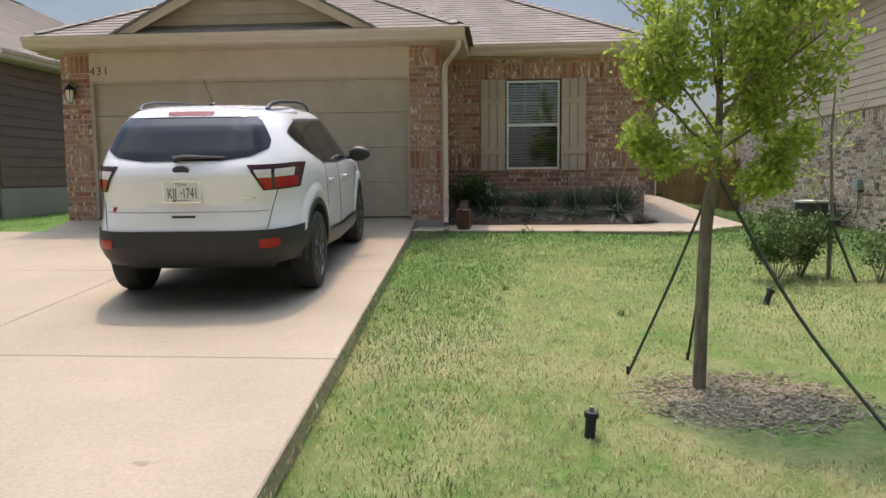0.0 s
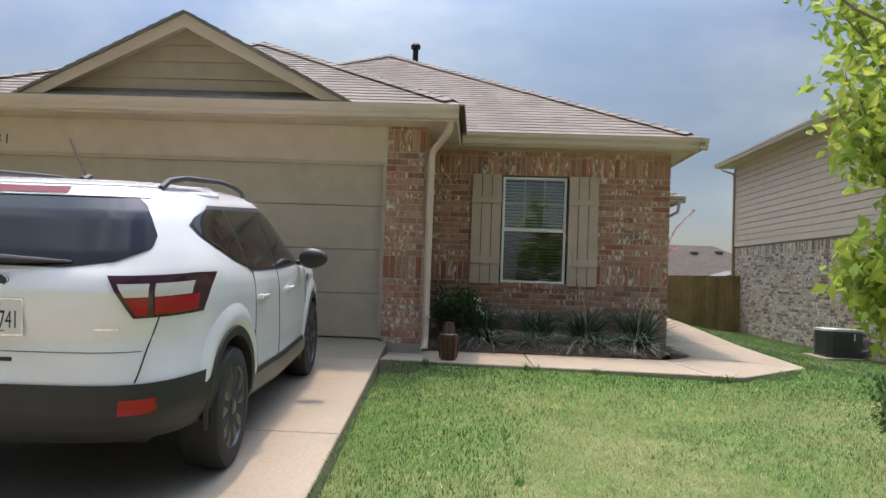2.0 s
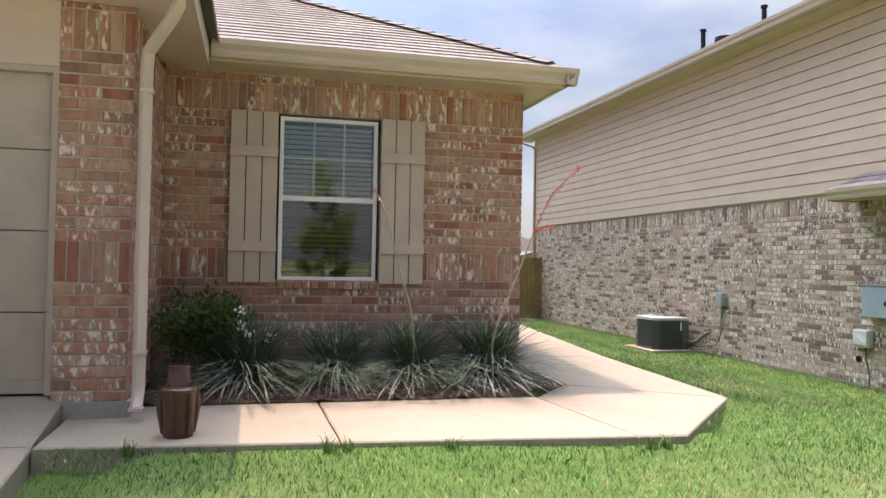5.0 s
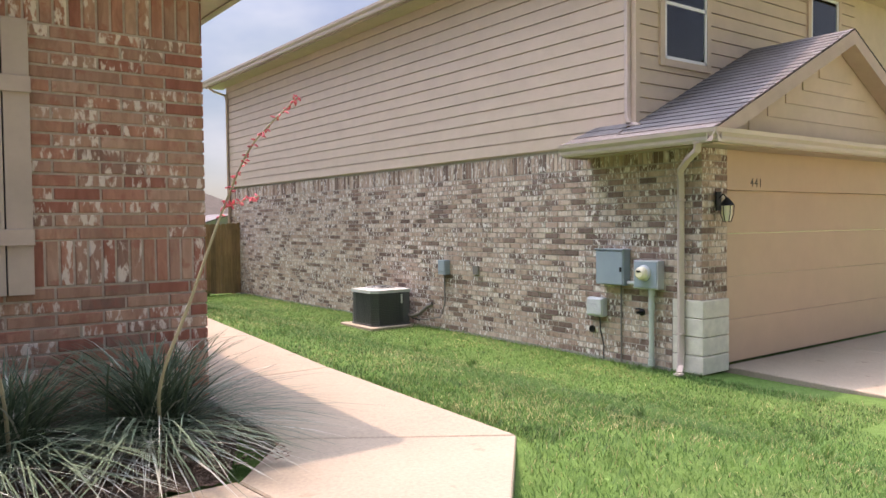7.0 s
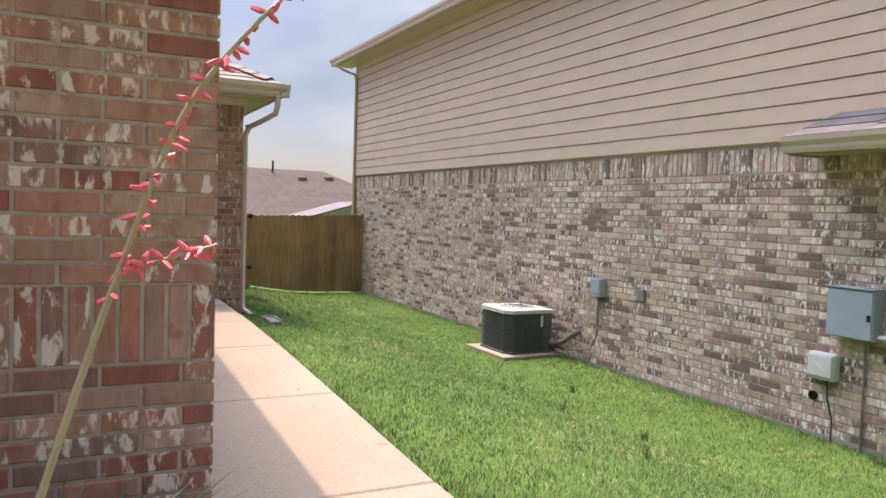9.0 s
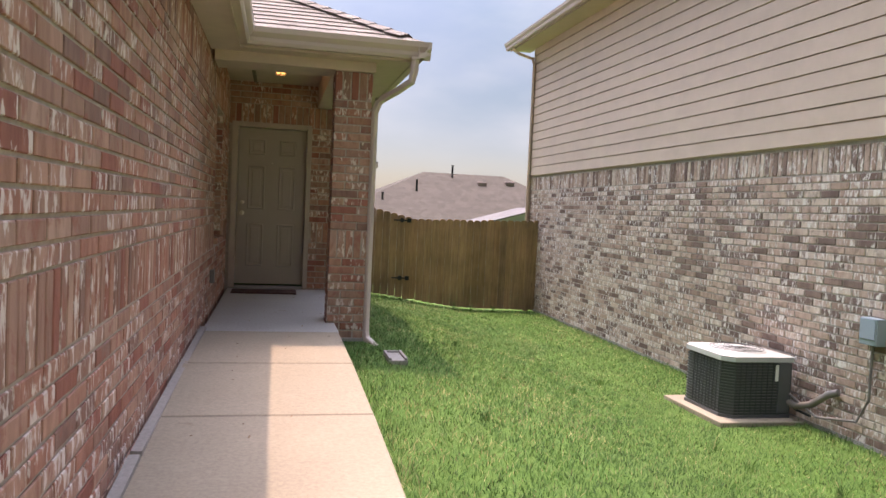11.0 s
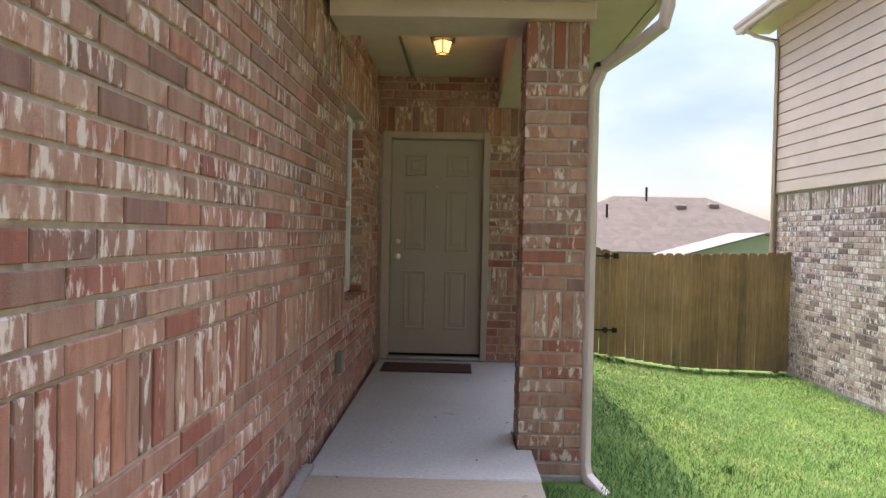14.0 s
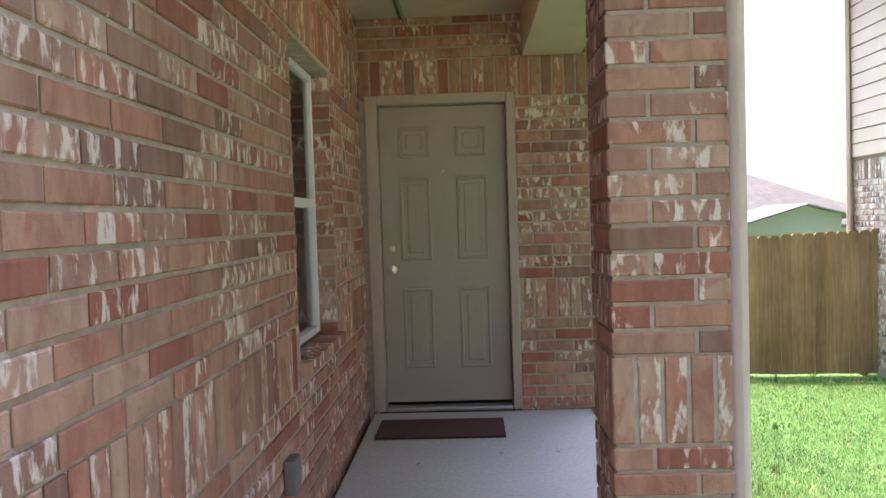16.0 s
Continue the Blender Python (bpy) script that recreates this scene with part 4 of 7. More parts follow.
    lo = [bm.verts.new((a, yf + 0.25, b)) for a, b in tri]
    hi = [bm.verts.new((a, yf + 0.30, b)) for a, b in tri]
    bm.faces.new(lo)
    bm.faces.new(hi[::-1])
    for k in range(3):
        bm.faces.new((lo[k], lo[(k + 1) % 3], hi[(k + 1) % 3], hi[k]))
    gb = part("gable", bm, N_SIDING, h)
    for k in range(6):
        zz = z + 0.06 + k * 0.19
        hw = (rid - 0.17 - zz) / s - 0.55
        if hw > 0.15:
            part("gable_board", boxed(cx - hw, cx + hw, yf + 0.236, yf + 0.248, zz, zz + 0.18), N_SIDING, gb)
    for sgn, xe in ((-1, xl), (1, xr)):
        bm = bmesh.new()
        a, b = Vector((xe, yf, z - 0.02)), Vector((cx, yf, rid - 0.02))
        q = [a, b, b + Vector((0, 0, -0.18)), a + Vector((-sgn * 0.34, 0, -0.01))]
        lo = [bm.verts.new(p) for p in q]
        hi = [bm.verts.new(p + Vector((0, 0.24, 0))) for p in q]
        bm.faces.new(lo)
        bm.faces.new(hi[::-1])
        for k in range(4):
            bm.faces.new((lo[k], lo[(k + 1) % 4], hi[(k + 1) % 4], hi[k]))
        part("rake_board", bm, N_TRIM, gb)
    gd = thing("neighbour_garage_door", (11.4, 12.5, -0.76), "closed orange-tan garage door of the house next door", "garage door")
    for r in range(4):
        part("door_section", boxed(X + 0.52, 14.2, 12.47, 12.5, -0.77 + r * 0.52, -0.77 + (r + 1) * 0.52 - 0.004, 0.003), N_GARAGE, gd)
    # limestone corner blocks
    for k in range(4):
        part("stone_block", boxed(X - 0.008, X + 0.51, 12.335, 12.75, -0.82 + k * 0.215, -0.82 + k * 0.215 + 0.207, 0.012), LIME, h, "pale limestone corner block")
    # two upper windows
    for x0, x1, z0, z1 in ((8.97, 9.86, 3.0, 4.42), (12.55, 13.4, 3.0, 4.42)):
        w = thing("upper_window", ((x0 + x1) / 2, 13.28, z0), "white single-hung upper window in tan trim", "window", "upper windows next door", kind="structure")
        bm = bmesh.new()
        for a, b, c, d in ((x0 - 0.09, x0, z0 - 0.09, z1 + 0.09), (x1, x1 + 0.09, z0 - 0.09, z1 + 0.09), (x0, x1, z0 - 0.09, z0), (x0, x1, z1, z1 + 0.09)):
            box(bm, a, b, 13.25, 13.30, c, d, 0.003)
        part("casing", bm, N_SIDING, w)
        bm = bmesh.new()
        m = (z0 + z1) / 2
        for a, b, c, d in ((x0, x0 + 0.04, z0, z1), (x1 - 0.04, x1, z0, z1), (x0, x1, z0, z0 + 0.04), (x0, x1, z1 - 0.04, z1), (x0, x1, m - 0.02, m + 0.02)):
            box(bm, a, b, 13.258, 13.298, c, d)
        part("window_frame", bm, WHITE, w)
        for c, d in ((z0 + 0.04, m - 0.02), (m + 0.02, z1 - 0.04)):
            part("pane", boxed(x0 + 0.04, x1 - 0.04, 13.268, 13.272, c, d), GLASS, w)
            part("blind", boxed(x0 + 0.04, x1 - 0.04, 13.276, 13.280, c, d), STEELBLUE if c < m else BLIND, w)
    d1 = thing("neighbour_downspout", (8.3, 12.5, -0.9), "beige downspout on the corner of the house next door", "downspout")
    flat_tube([(8.0, 12.1, 1.78), (8.01, 12.12, 1.70), (8.1, 12.3, 1.62), (8.33, 12.56, 1.52), (8.395, 12.60, 1.42), (8.395, 12.60, -0.62), (8.36, 12.58, -0.74), (8.22, 12.50, -0.80)], material=GUTTER, parent=d1, name="spout_pipe")
    d2 = thing("upper_downspout", (8.4, 13.3, 2.0), "beige downspout from the upper gutter to the low roof", "downspout")
    flat_tube([(8.40, 13.38, 4.6), (8.40, 13.38, 2.24), (8.395, 13.33, 2.14), (8.39, 13.20, 2.12)], material=GUTTER, parent=d2, name="spout_pipe")
    d3 = thing("rear_downspout", (8.4, 26.8, -0.8), "tan downspout at the back corner of the house next door", "downspout")
    flat_tube([(7.98, 27.0, 4.62), (7.99, 27.0, 4.56), (8.1, 26.95, 4.48), (8.36, 26.85, 4.38), (8.395, 26.82, 4.25), (8.395, 26.82, -0.8)], material=N_SIDING, parent=d3, name="spout_pipe")
    return h


NEIGHBOUR = neighbour_house()


def simple_house(name, label, x0, x1, y0, y1, zb, ze, slope, wall_m, roof_m):
    h = thing(name, ((x0 + x1) / 2, (y0 + y1) / 2, zb), label, "house", kind="structure")
    part("wall", boxed(x0, x1, y0, y1, zb, ze), wall_m, h)
    w = (x1 - x0) / 2 + 0.4
    hip_roof(h, x0 - 0.4, x1 + 0.4, y0 - 0.4, y1 + 0.4, ze + 0.14, slope, roof_m)
    bm = bmesh.new()
    for a, b, c, d in ((x0 - 0.4, x1 + 0.4, y0 - 0.4, y0 - 0.37), (x0 - 0.4, x1 + 0.4, y1 + 0.37, y1 + 0.4), (x0 - 0.4, x0 - 0.37, y0 - 0.37, y1 + 0.37), (x1 + 0.37, x1 + 0.4, y0 - 0.37, y1 + 0.37)):
        box(bm, a, b, c, d, ze - 0.02, ze + 0.13)
    part("fascia", bm, TRIM, h)
    part("soffit", boxed(x0 - 0.37, x1 + 0.37, y0 - 0.37, y1 + 0.37, ze, ze + 0.02), TRIM, h)
    return h


lh = simple_house("left_house", "dark brown sided house on the far side with a grey shingle roof", -22, -9.3, 12.8, 30, -0.25, 2.75, 0.5, L_SIDING, SHINGLE)
laps(lh, -9.298, 12.85, 29.9, 0.35, 2.70, "y", 1, L_SIDING)
part("foundation", boxed(-9.32, -9.25, 12.8, 29.9, -0.4, 0.33), CONCRETE_G, lh)
gutter(lh, (-8.898, 12.4), (-8.898, 30.3), (1, 0), 2.74, GUTTER)


def rear_house():
    h = thing("rear_house", (13, 54, -3), "tan single-storey house beyond the fence with a pale shingle roof", "house", kind="structure")
    x0, x1, y0, y1, z, rz_ = 5.2, 21.5, 48.5, 60.5, 0.55, 3.35
    part("wall", boxed(x0 + 0.4, x1 - 0.4, y0 + 0.4, y1 - 0.4, -3.2, z - 0.05), TRIM_D, h)
    part("fascia", boxed(x0, x1, y0, y0 + 0.05, z - 0.12, z + 0.02), L_SIDING, h)
    a, b = (11.4, 54.5, rz_), (16.2, 54.5, rz_)
    for q in (((x0, y0, z), (x1, y0, z), b, a), ((x1, y0, z), (x1, y1, z), b, b), ((x0, y1, z), (x0, y0, z), a, a), ((x1, y1, z), (x0, y1, z), a, b)):
        bm = bmesh.new()
        hip_plane(bm, *q, course=0.3, step=0.002)
        part("roof_slope", bm, SHINGLE_B, h)
    for x, y, zz in ((10.6, 52.0, 2.0), (8.6, 50.8, 1.2), (13.0, 54.0, 3.0)):
        part("vent", lathe(bmesh.new(), (x, y, zz), [(0.06, 0), (0.06, 0.75), (0.08, 0.8)], 8), BLACKMETAL, h)
    for x, y, zz in ((14.3, 53.0, 2.65), (16.0, 53.2, 2.75)):
        part("roof_vent", boxed(x, x + 0.5, y, y + 0.4, zz, zz + 0.25, 0.05), L_SIDING, h)
    s_ = thing("shed", (13, 38, -2.4), "small grey garden shed with a low pitched metal roof", "shed", kind="structure")
    part("wall", boxed(10.4, 13.8, 38.3, 40.5, -2.6, 0.75), SHED, s_)
    bm = bmesh.new()
    for p in (((10.0, 38, 0.62), (10.0, 41, 0.62), (12.8, 41, 1.42), (12.8, 38, 1.42)), ((12.8, 38, 1.42), (12.8, 41, 1.42), (14.3, 41, 1.0), (14.3, 38, 1.0))):
        lo = [bm.verts.new(q) for q in p]
        hi = [bm.verts.new((q[0], q[1], q[2] - 0.05)) for q in p]
        bm.faces.new(lo)
        bm.faces.new(hi[::-1])
        for k in range(4):
            bm.faces.new((lo[k], lo[(k + 1) % 4], hi[(k + 1) % 4], hi[k]))
    part("roof", bm, SHINGLE_D, s_)
    bm = bmesh.new()
    ends = [[bm.verts.new((a, b, c)) for a, c in ((10.4, 0.6), (13.8, 0.6), (13.8, 1.09), (12.8, 1.36), (10.4, 0.68))] for b in (38.20, 38.28)]
    for f in ends:
        bm.faces.new(f)
    for k in range(5):
        bm.faces.new((ends[0][k], ends[0][(k + 1) % 5], ends[1][(k + 1) % 5], ends[1][k]))
    part("gable_end", bm, SHED, s_)


rear_house()
rh2 = simple_house("back_house", "grey-green sided house standing behind the garden", -6.5, 5.55, 33, 45, -2.6, 2.25, 0.4, G_SIDING, SHINGLE_D)


def fence():
    f = thing("fence", (6.3, 26.2, -0.8), "weathered dog-eared cedar privacy fence across the side yard", "fence")
    rnd = random.Random(4)
    x = 4.40
    while x < 8.38:
        w = 0.138
        gate = x < 5.75
        yy = 26.17 + 0.03 * (x - 6) if not gate else 26.05 + 0.0 * x
        rnd.uniform(-0.012, 0.012)
        top = 1.25 - 0.33 * (x - 4.4) / 1.5 if gate else 0.93 + 0.03 * (x - 5.9) + rnd.uniform(-0.01, 0.01)
        bot = ground_z(x, 26.2) + 0.03
        bm = bmesh.new()
        c = 0.03
        pts = [(x + 0.003, bot), (x + w, bot), (x + w, top - c), (x + w - c, top), (x + 0.003 + c, top), (x + 0.003, top - c)]
        dy = rnd.uniform(-0.004, 0.004)
        lo = [bm.verts.new((a, yy + dy, b)) for a, b in pts]
        hi = [bm.verts.new((a, yy + dy + 0.016, b)) for a, b in pts]
        bm.faces.new(lo)
        bm.faces.new(hi[::-1])
        for k in range(6):
            bm.faces.new((lo[k], lo[(k + 1) % 6], hi[(k + 1) % 6], hi[k]))
        part("picket", bm, FENCE, f)
        x += 0.142
    for z in (-0.35, 0.2, 0.75):
        part("rail", boxed(4.4, 8.4, 26.24, 26.28, z, z + 0.085), FENCE, f)
    for x in (4.5, 5.78, 8.3):
        part("post", boxed(x - 0.045, x + 0.045, 26.285, 26.37, -1.0, 0.95), FENCE, f)
    for z in (0.9, -0.22):
        bm = bmesh.new()
        box(bm, 5.46, 5.76, 26.035, 26.045, z - 0.012, z + 0.012)
        lathe(bm, (5.62, 26.03, z), [(0.05, 0), (0.05, 0.012)], 6, "y")
        box(bm, 5.72, 5.80, 26.035, 26.05, z - 0.04, z + 0.04)
        part("hinge", bm, BLACKMETAL, f, "black iron gate hinge")


fence()

# ---- the car ----


def carpaint():
    m = Mat("white_car_paint", (0.76, 0.77, 0.78), 0.25, spec=0.5)
    m.b.inputs["Coat Weight"].default_value = 0.8
    m.b.inputs["Coat Roughness"].default_value = 0.05
    m.color(m.ramp(m.noise(2.0, 4), [(0.3, (0.72, 0.73, 0.745)), (0.7, (0.79, 0.795, 0.80))]))
    return m.m


PAINT = carpaint()
CLAD = painted("black_cladding_plastic", (0.022, 0.021, 0.021), 0.5, 0.2, 0.3)
TINT = Mat("tinted_glass", (0.012, 0.013, 0.015), 0.04, spec=0.5).m
REDLENS = Mat("red_lens", (0.36, 0.005, 0.009), 0.2, spec=0.5).m
BRAKE = Mat("dark_red_lens", (0.15, 0.008, 0.014), 0.5, spec=0.3).m
SMOKED = Mat("smoked_red_lens", (0.045, 0.008, 0.016), 0.1, spec=0.7).m
CLEARLENS = Mat("clear_lens", (0.62, 0.58, 0.56), 0.15, spec=0.8).m
CHROME = Mat("chrome", (0.75, 0.75, 0.76), 0.15, 1.0).m
ALLOY = Mat("dark_alloy", (0.10, 0.10, 0.105), 0.35, 0.7).m
SILL = painted("grey_sill_plastic", (0.17, 0.15, 0.13), 0.5, 0.1)
PLATE_M = Mat("plate_white", (0.66, 0.66, 0.63), 0.4).m
INK = Mat("black_ink", (0.015, 0.015, 0.016), 0.5).m
NAVY = Mat("dark_badge", (0.015, 0.02, 0.05), 0.2).m

CAR_Z = [0.20, 0.24, 0.32, 0.45, 0.60, 0.80, 0.95, 1.02, 1.07, 1.12, 1.30, 1.45, 1.55, 1.605, 1.635, 1.648]
CAR_W = [0.82, 0.87, 0.905, 0.915, 0.92, 0.915, 0.91, 0.90, 0.885, 0.865, 0.785, 0.715, 0.655, 0.58, 0.44, 0.22]
CAR_R = [0.22, 0.10, 0.05, 0.01, 0.02, 0.05, 0.03, 0.03, 0.055, 0.09, 0.20, 0.29, 0.36, 0.44, 0.70, 1.15]
CAR_F = [4.30, 4.40, 4.46, 4.50, 4.52, 4.50, 4.42, 4.20, 3.75, 3.45, 3.12, 2.86, 2.66, 2.46, 2.15, 1.75]
CAR_N = [5.0, 5.0, 5.0, 5.5, 5.5, 5.5, 5.5, 5.5, 5.5, 5.5, 6.0, 6.5, 6.5, 6.0, 5.0, 4.0]


def at_z(table, z):
    return float(np.interp(z, CAR_Z, table))


def side_x(y, z):
    w, r, f, n = (at_z(t, z) for t in (CAR_W, CAR_R, CAR_F, CAR_N))
    q = min(1.0, abs(2 * (y - r) / (f - r) - 1))
    return w * (1 - q ** n) ** (1 / n)


def rear_y(x, z):
    w, r, f, n = (at_z(t, z) for t in (CAR_W, CAR_R, CAR_F, CAR_N))
    q = min(1.0, abs(x / w))
    half = (f - r) / 2
    return (r + f) / 2 - half * (1 - q ** n) ** (1 / n)


def outline(z, off=0.0, count=420):
    w, r, f, n = (at_z(t, z) for t in (CAR_W, CAR_R, CAR_F, CAR_N))
    pts = []
    for k in range(count):
        a = 2 * math.pi * k / count
        c, s = math.cos(a), math.sin(a)
        rad = (abs(c) ** n + abs(s) ** n) ** (-1 / n)
        pts.append(((w + off) * c * rad, (r + f) / 2 + ((f - r) / 2 + off) * s * rad, z))
    return pts


WHEEL_Y = (0.95, 3.64)


def car_shell(z0, z1, off, rows, cut=0.0, cap=False, ztop=None):
    bm = bmesh.new()
    rings = []
    for i in range(rows + 1):
        z = z0 + (z1 - z0) * i / rows
        rings.append([bm.verts.new(p) for p in outline(z, off)])
    n = len(rings[0])
    for a, b in zip(rings, rings[1:]):
        for k in range(n):
            bm.faces.new((a[k], a[(k + 1) % n], b[(k + 1) % n], b[k]))
    if cap:
        bm.faces.new(rings[-1])
    if cut:
        bad = []
        for f in bm.faces:
            c = f.calc_center_median()
            if abs(c.x) > 0.6 and any((c.y - wy) ** 2 + (c.z - 0.35) ** 2 < cut ** 2 for wy in WHEEL_Y):
                bad.append(f)
        bmesh.ops.delete(bm, geom=bad, context="FACES")
    return bm


def side_patch(s, z0, z1, ya, yb, off, nz=10, ny=24):
    """A patch on the car's side between two curves y = ya(z) and y = yb(z)."""
    bm = bmesh.new()
    g = []
    for i in range(nz + 1):
        z = z0 + (z1 - z0) * i / nz
        a, b = ya(z), yb(z)
        g.append([bm.verts.new((s * (side_x(a + (b - a) * j / ny, z) + off), a + (b - a) * j / ny, z)) for j in range(ny + 1)])
    for i in range(nz):
        for j in range(ny):
            bm.faces.new((g[i][j], g[i][j + 1], g[i + 1][j + 1], g[i + 1][j]))
    return bm


def rear_patch(x0, x1, zlo, zhi, off, nx=24, nz=10):
    bm = bmesh.new()
    g = []
    for i in range(nz + 1):
        row = []
        for j in range(nx + 1):
            x = x0 + (x1 - x0) * j / nx
            z = zlo(x) + (zhi(x) - zlo(x)) * i / nz
            row.append(bm.verts.new((x, rear_y(x, z) - off, z)))
        g.append(row)
    for i in range(nz):
        for j in range(nx):
            bm.faces.new((g[i][j], g[i][j + 1], g[i + 1][j + 1], g[i + 1][j]))
    return bm


def arc_table(z):
    """Half the outline at height z, from the middle of the tail round to the front, with the length along it."""
    w, r, f, n = (at_z(t, z) for t in (CAR_W, CAR_R, CAR_F, CAR_N))
    x = np.concatenate([np.linspace(0, 0.93, 60), 1 - np.geomspace(0.07, 1e-5, 60)]) * w
    y = (r + f) / 2 - (f - r) / 2 * np.maximum(0, 1 - (x / w) ** n) ** (1 / n)
    x, y = np.append(x, [w, w]), np.append(y, [(r + f) / 2, (r + f) / 2 + 0.6])
    s = np.concatenate([[0], np.cumsum(np.hypot(np.diff(x), np.diff(y)))])
    return x, y, s


def arc_patch(z0, z1, fa, fb, off, side=1, nz=12, ns=40):
    """A patch round the tail and flank between two lengths fa(z) and fb(z) from the middle of the tail."""
    bm = bmesh.new()
    g = []
    for i in range(nz + 1):
        z = z0 + (z1 - z0) * i / nz
        X, Y, S = arc_table(z)
        row = []
        for j in range(ns + 1):
            s = fa(z) + (fb(z) - fa(z)) * j / ns
            q = abs(s)
            x, y = np.interp(q, S, X), np.interp(q, S, Y)
            x2, y2 = np.interp(q + 0.01, S, X), np.interp(q + 0.01, S, Y)
            x1, y1 = np.interp(max(q - 0.01, 0), S, X), np.interp(max(q - 0.01, 0), S, Y)
            tx, ty = x2 - x1, y2 - y1
            L = math.hypot(tx, ty)
            x, y = x + ty / L * off, y - tx / L * off
            sg = side * (1 if s >= 0 else -1)
            row.append(bm.verts.new((sg * x, y, z)))
        g.append(row)
    for i in range(nz):
        for j in range(ns):
            bm.faces.new((g[i][j], g[i][j + 1], g[i + 1][j + 1], g[i + 1][j]))
    return bm


def writing(text, size, parent, m, material, name="lettering", label=""):
    cu = bpy.data.curves.new(name, "FONT")
    cu.body, cu.size, cu.extrude = text, size, 0.001
    cu.align_x, cu.align_y = "CENTER", "CENTER"
    cu.materials.append(material)
    tmp = new(name, cu)
    me = bpy.data.meshes.new_from_object(tmp)
    bpy.data.objects.remove(tmp)
    me.transform(m)
    ob = new(name, me)
    ob.parent = parent
    return tagged(ob, label)


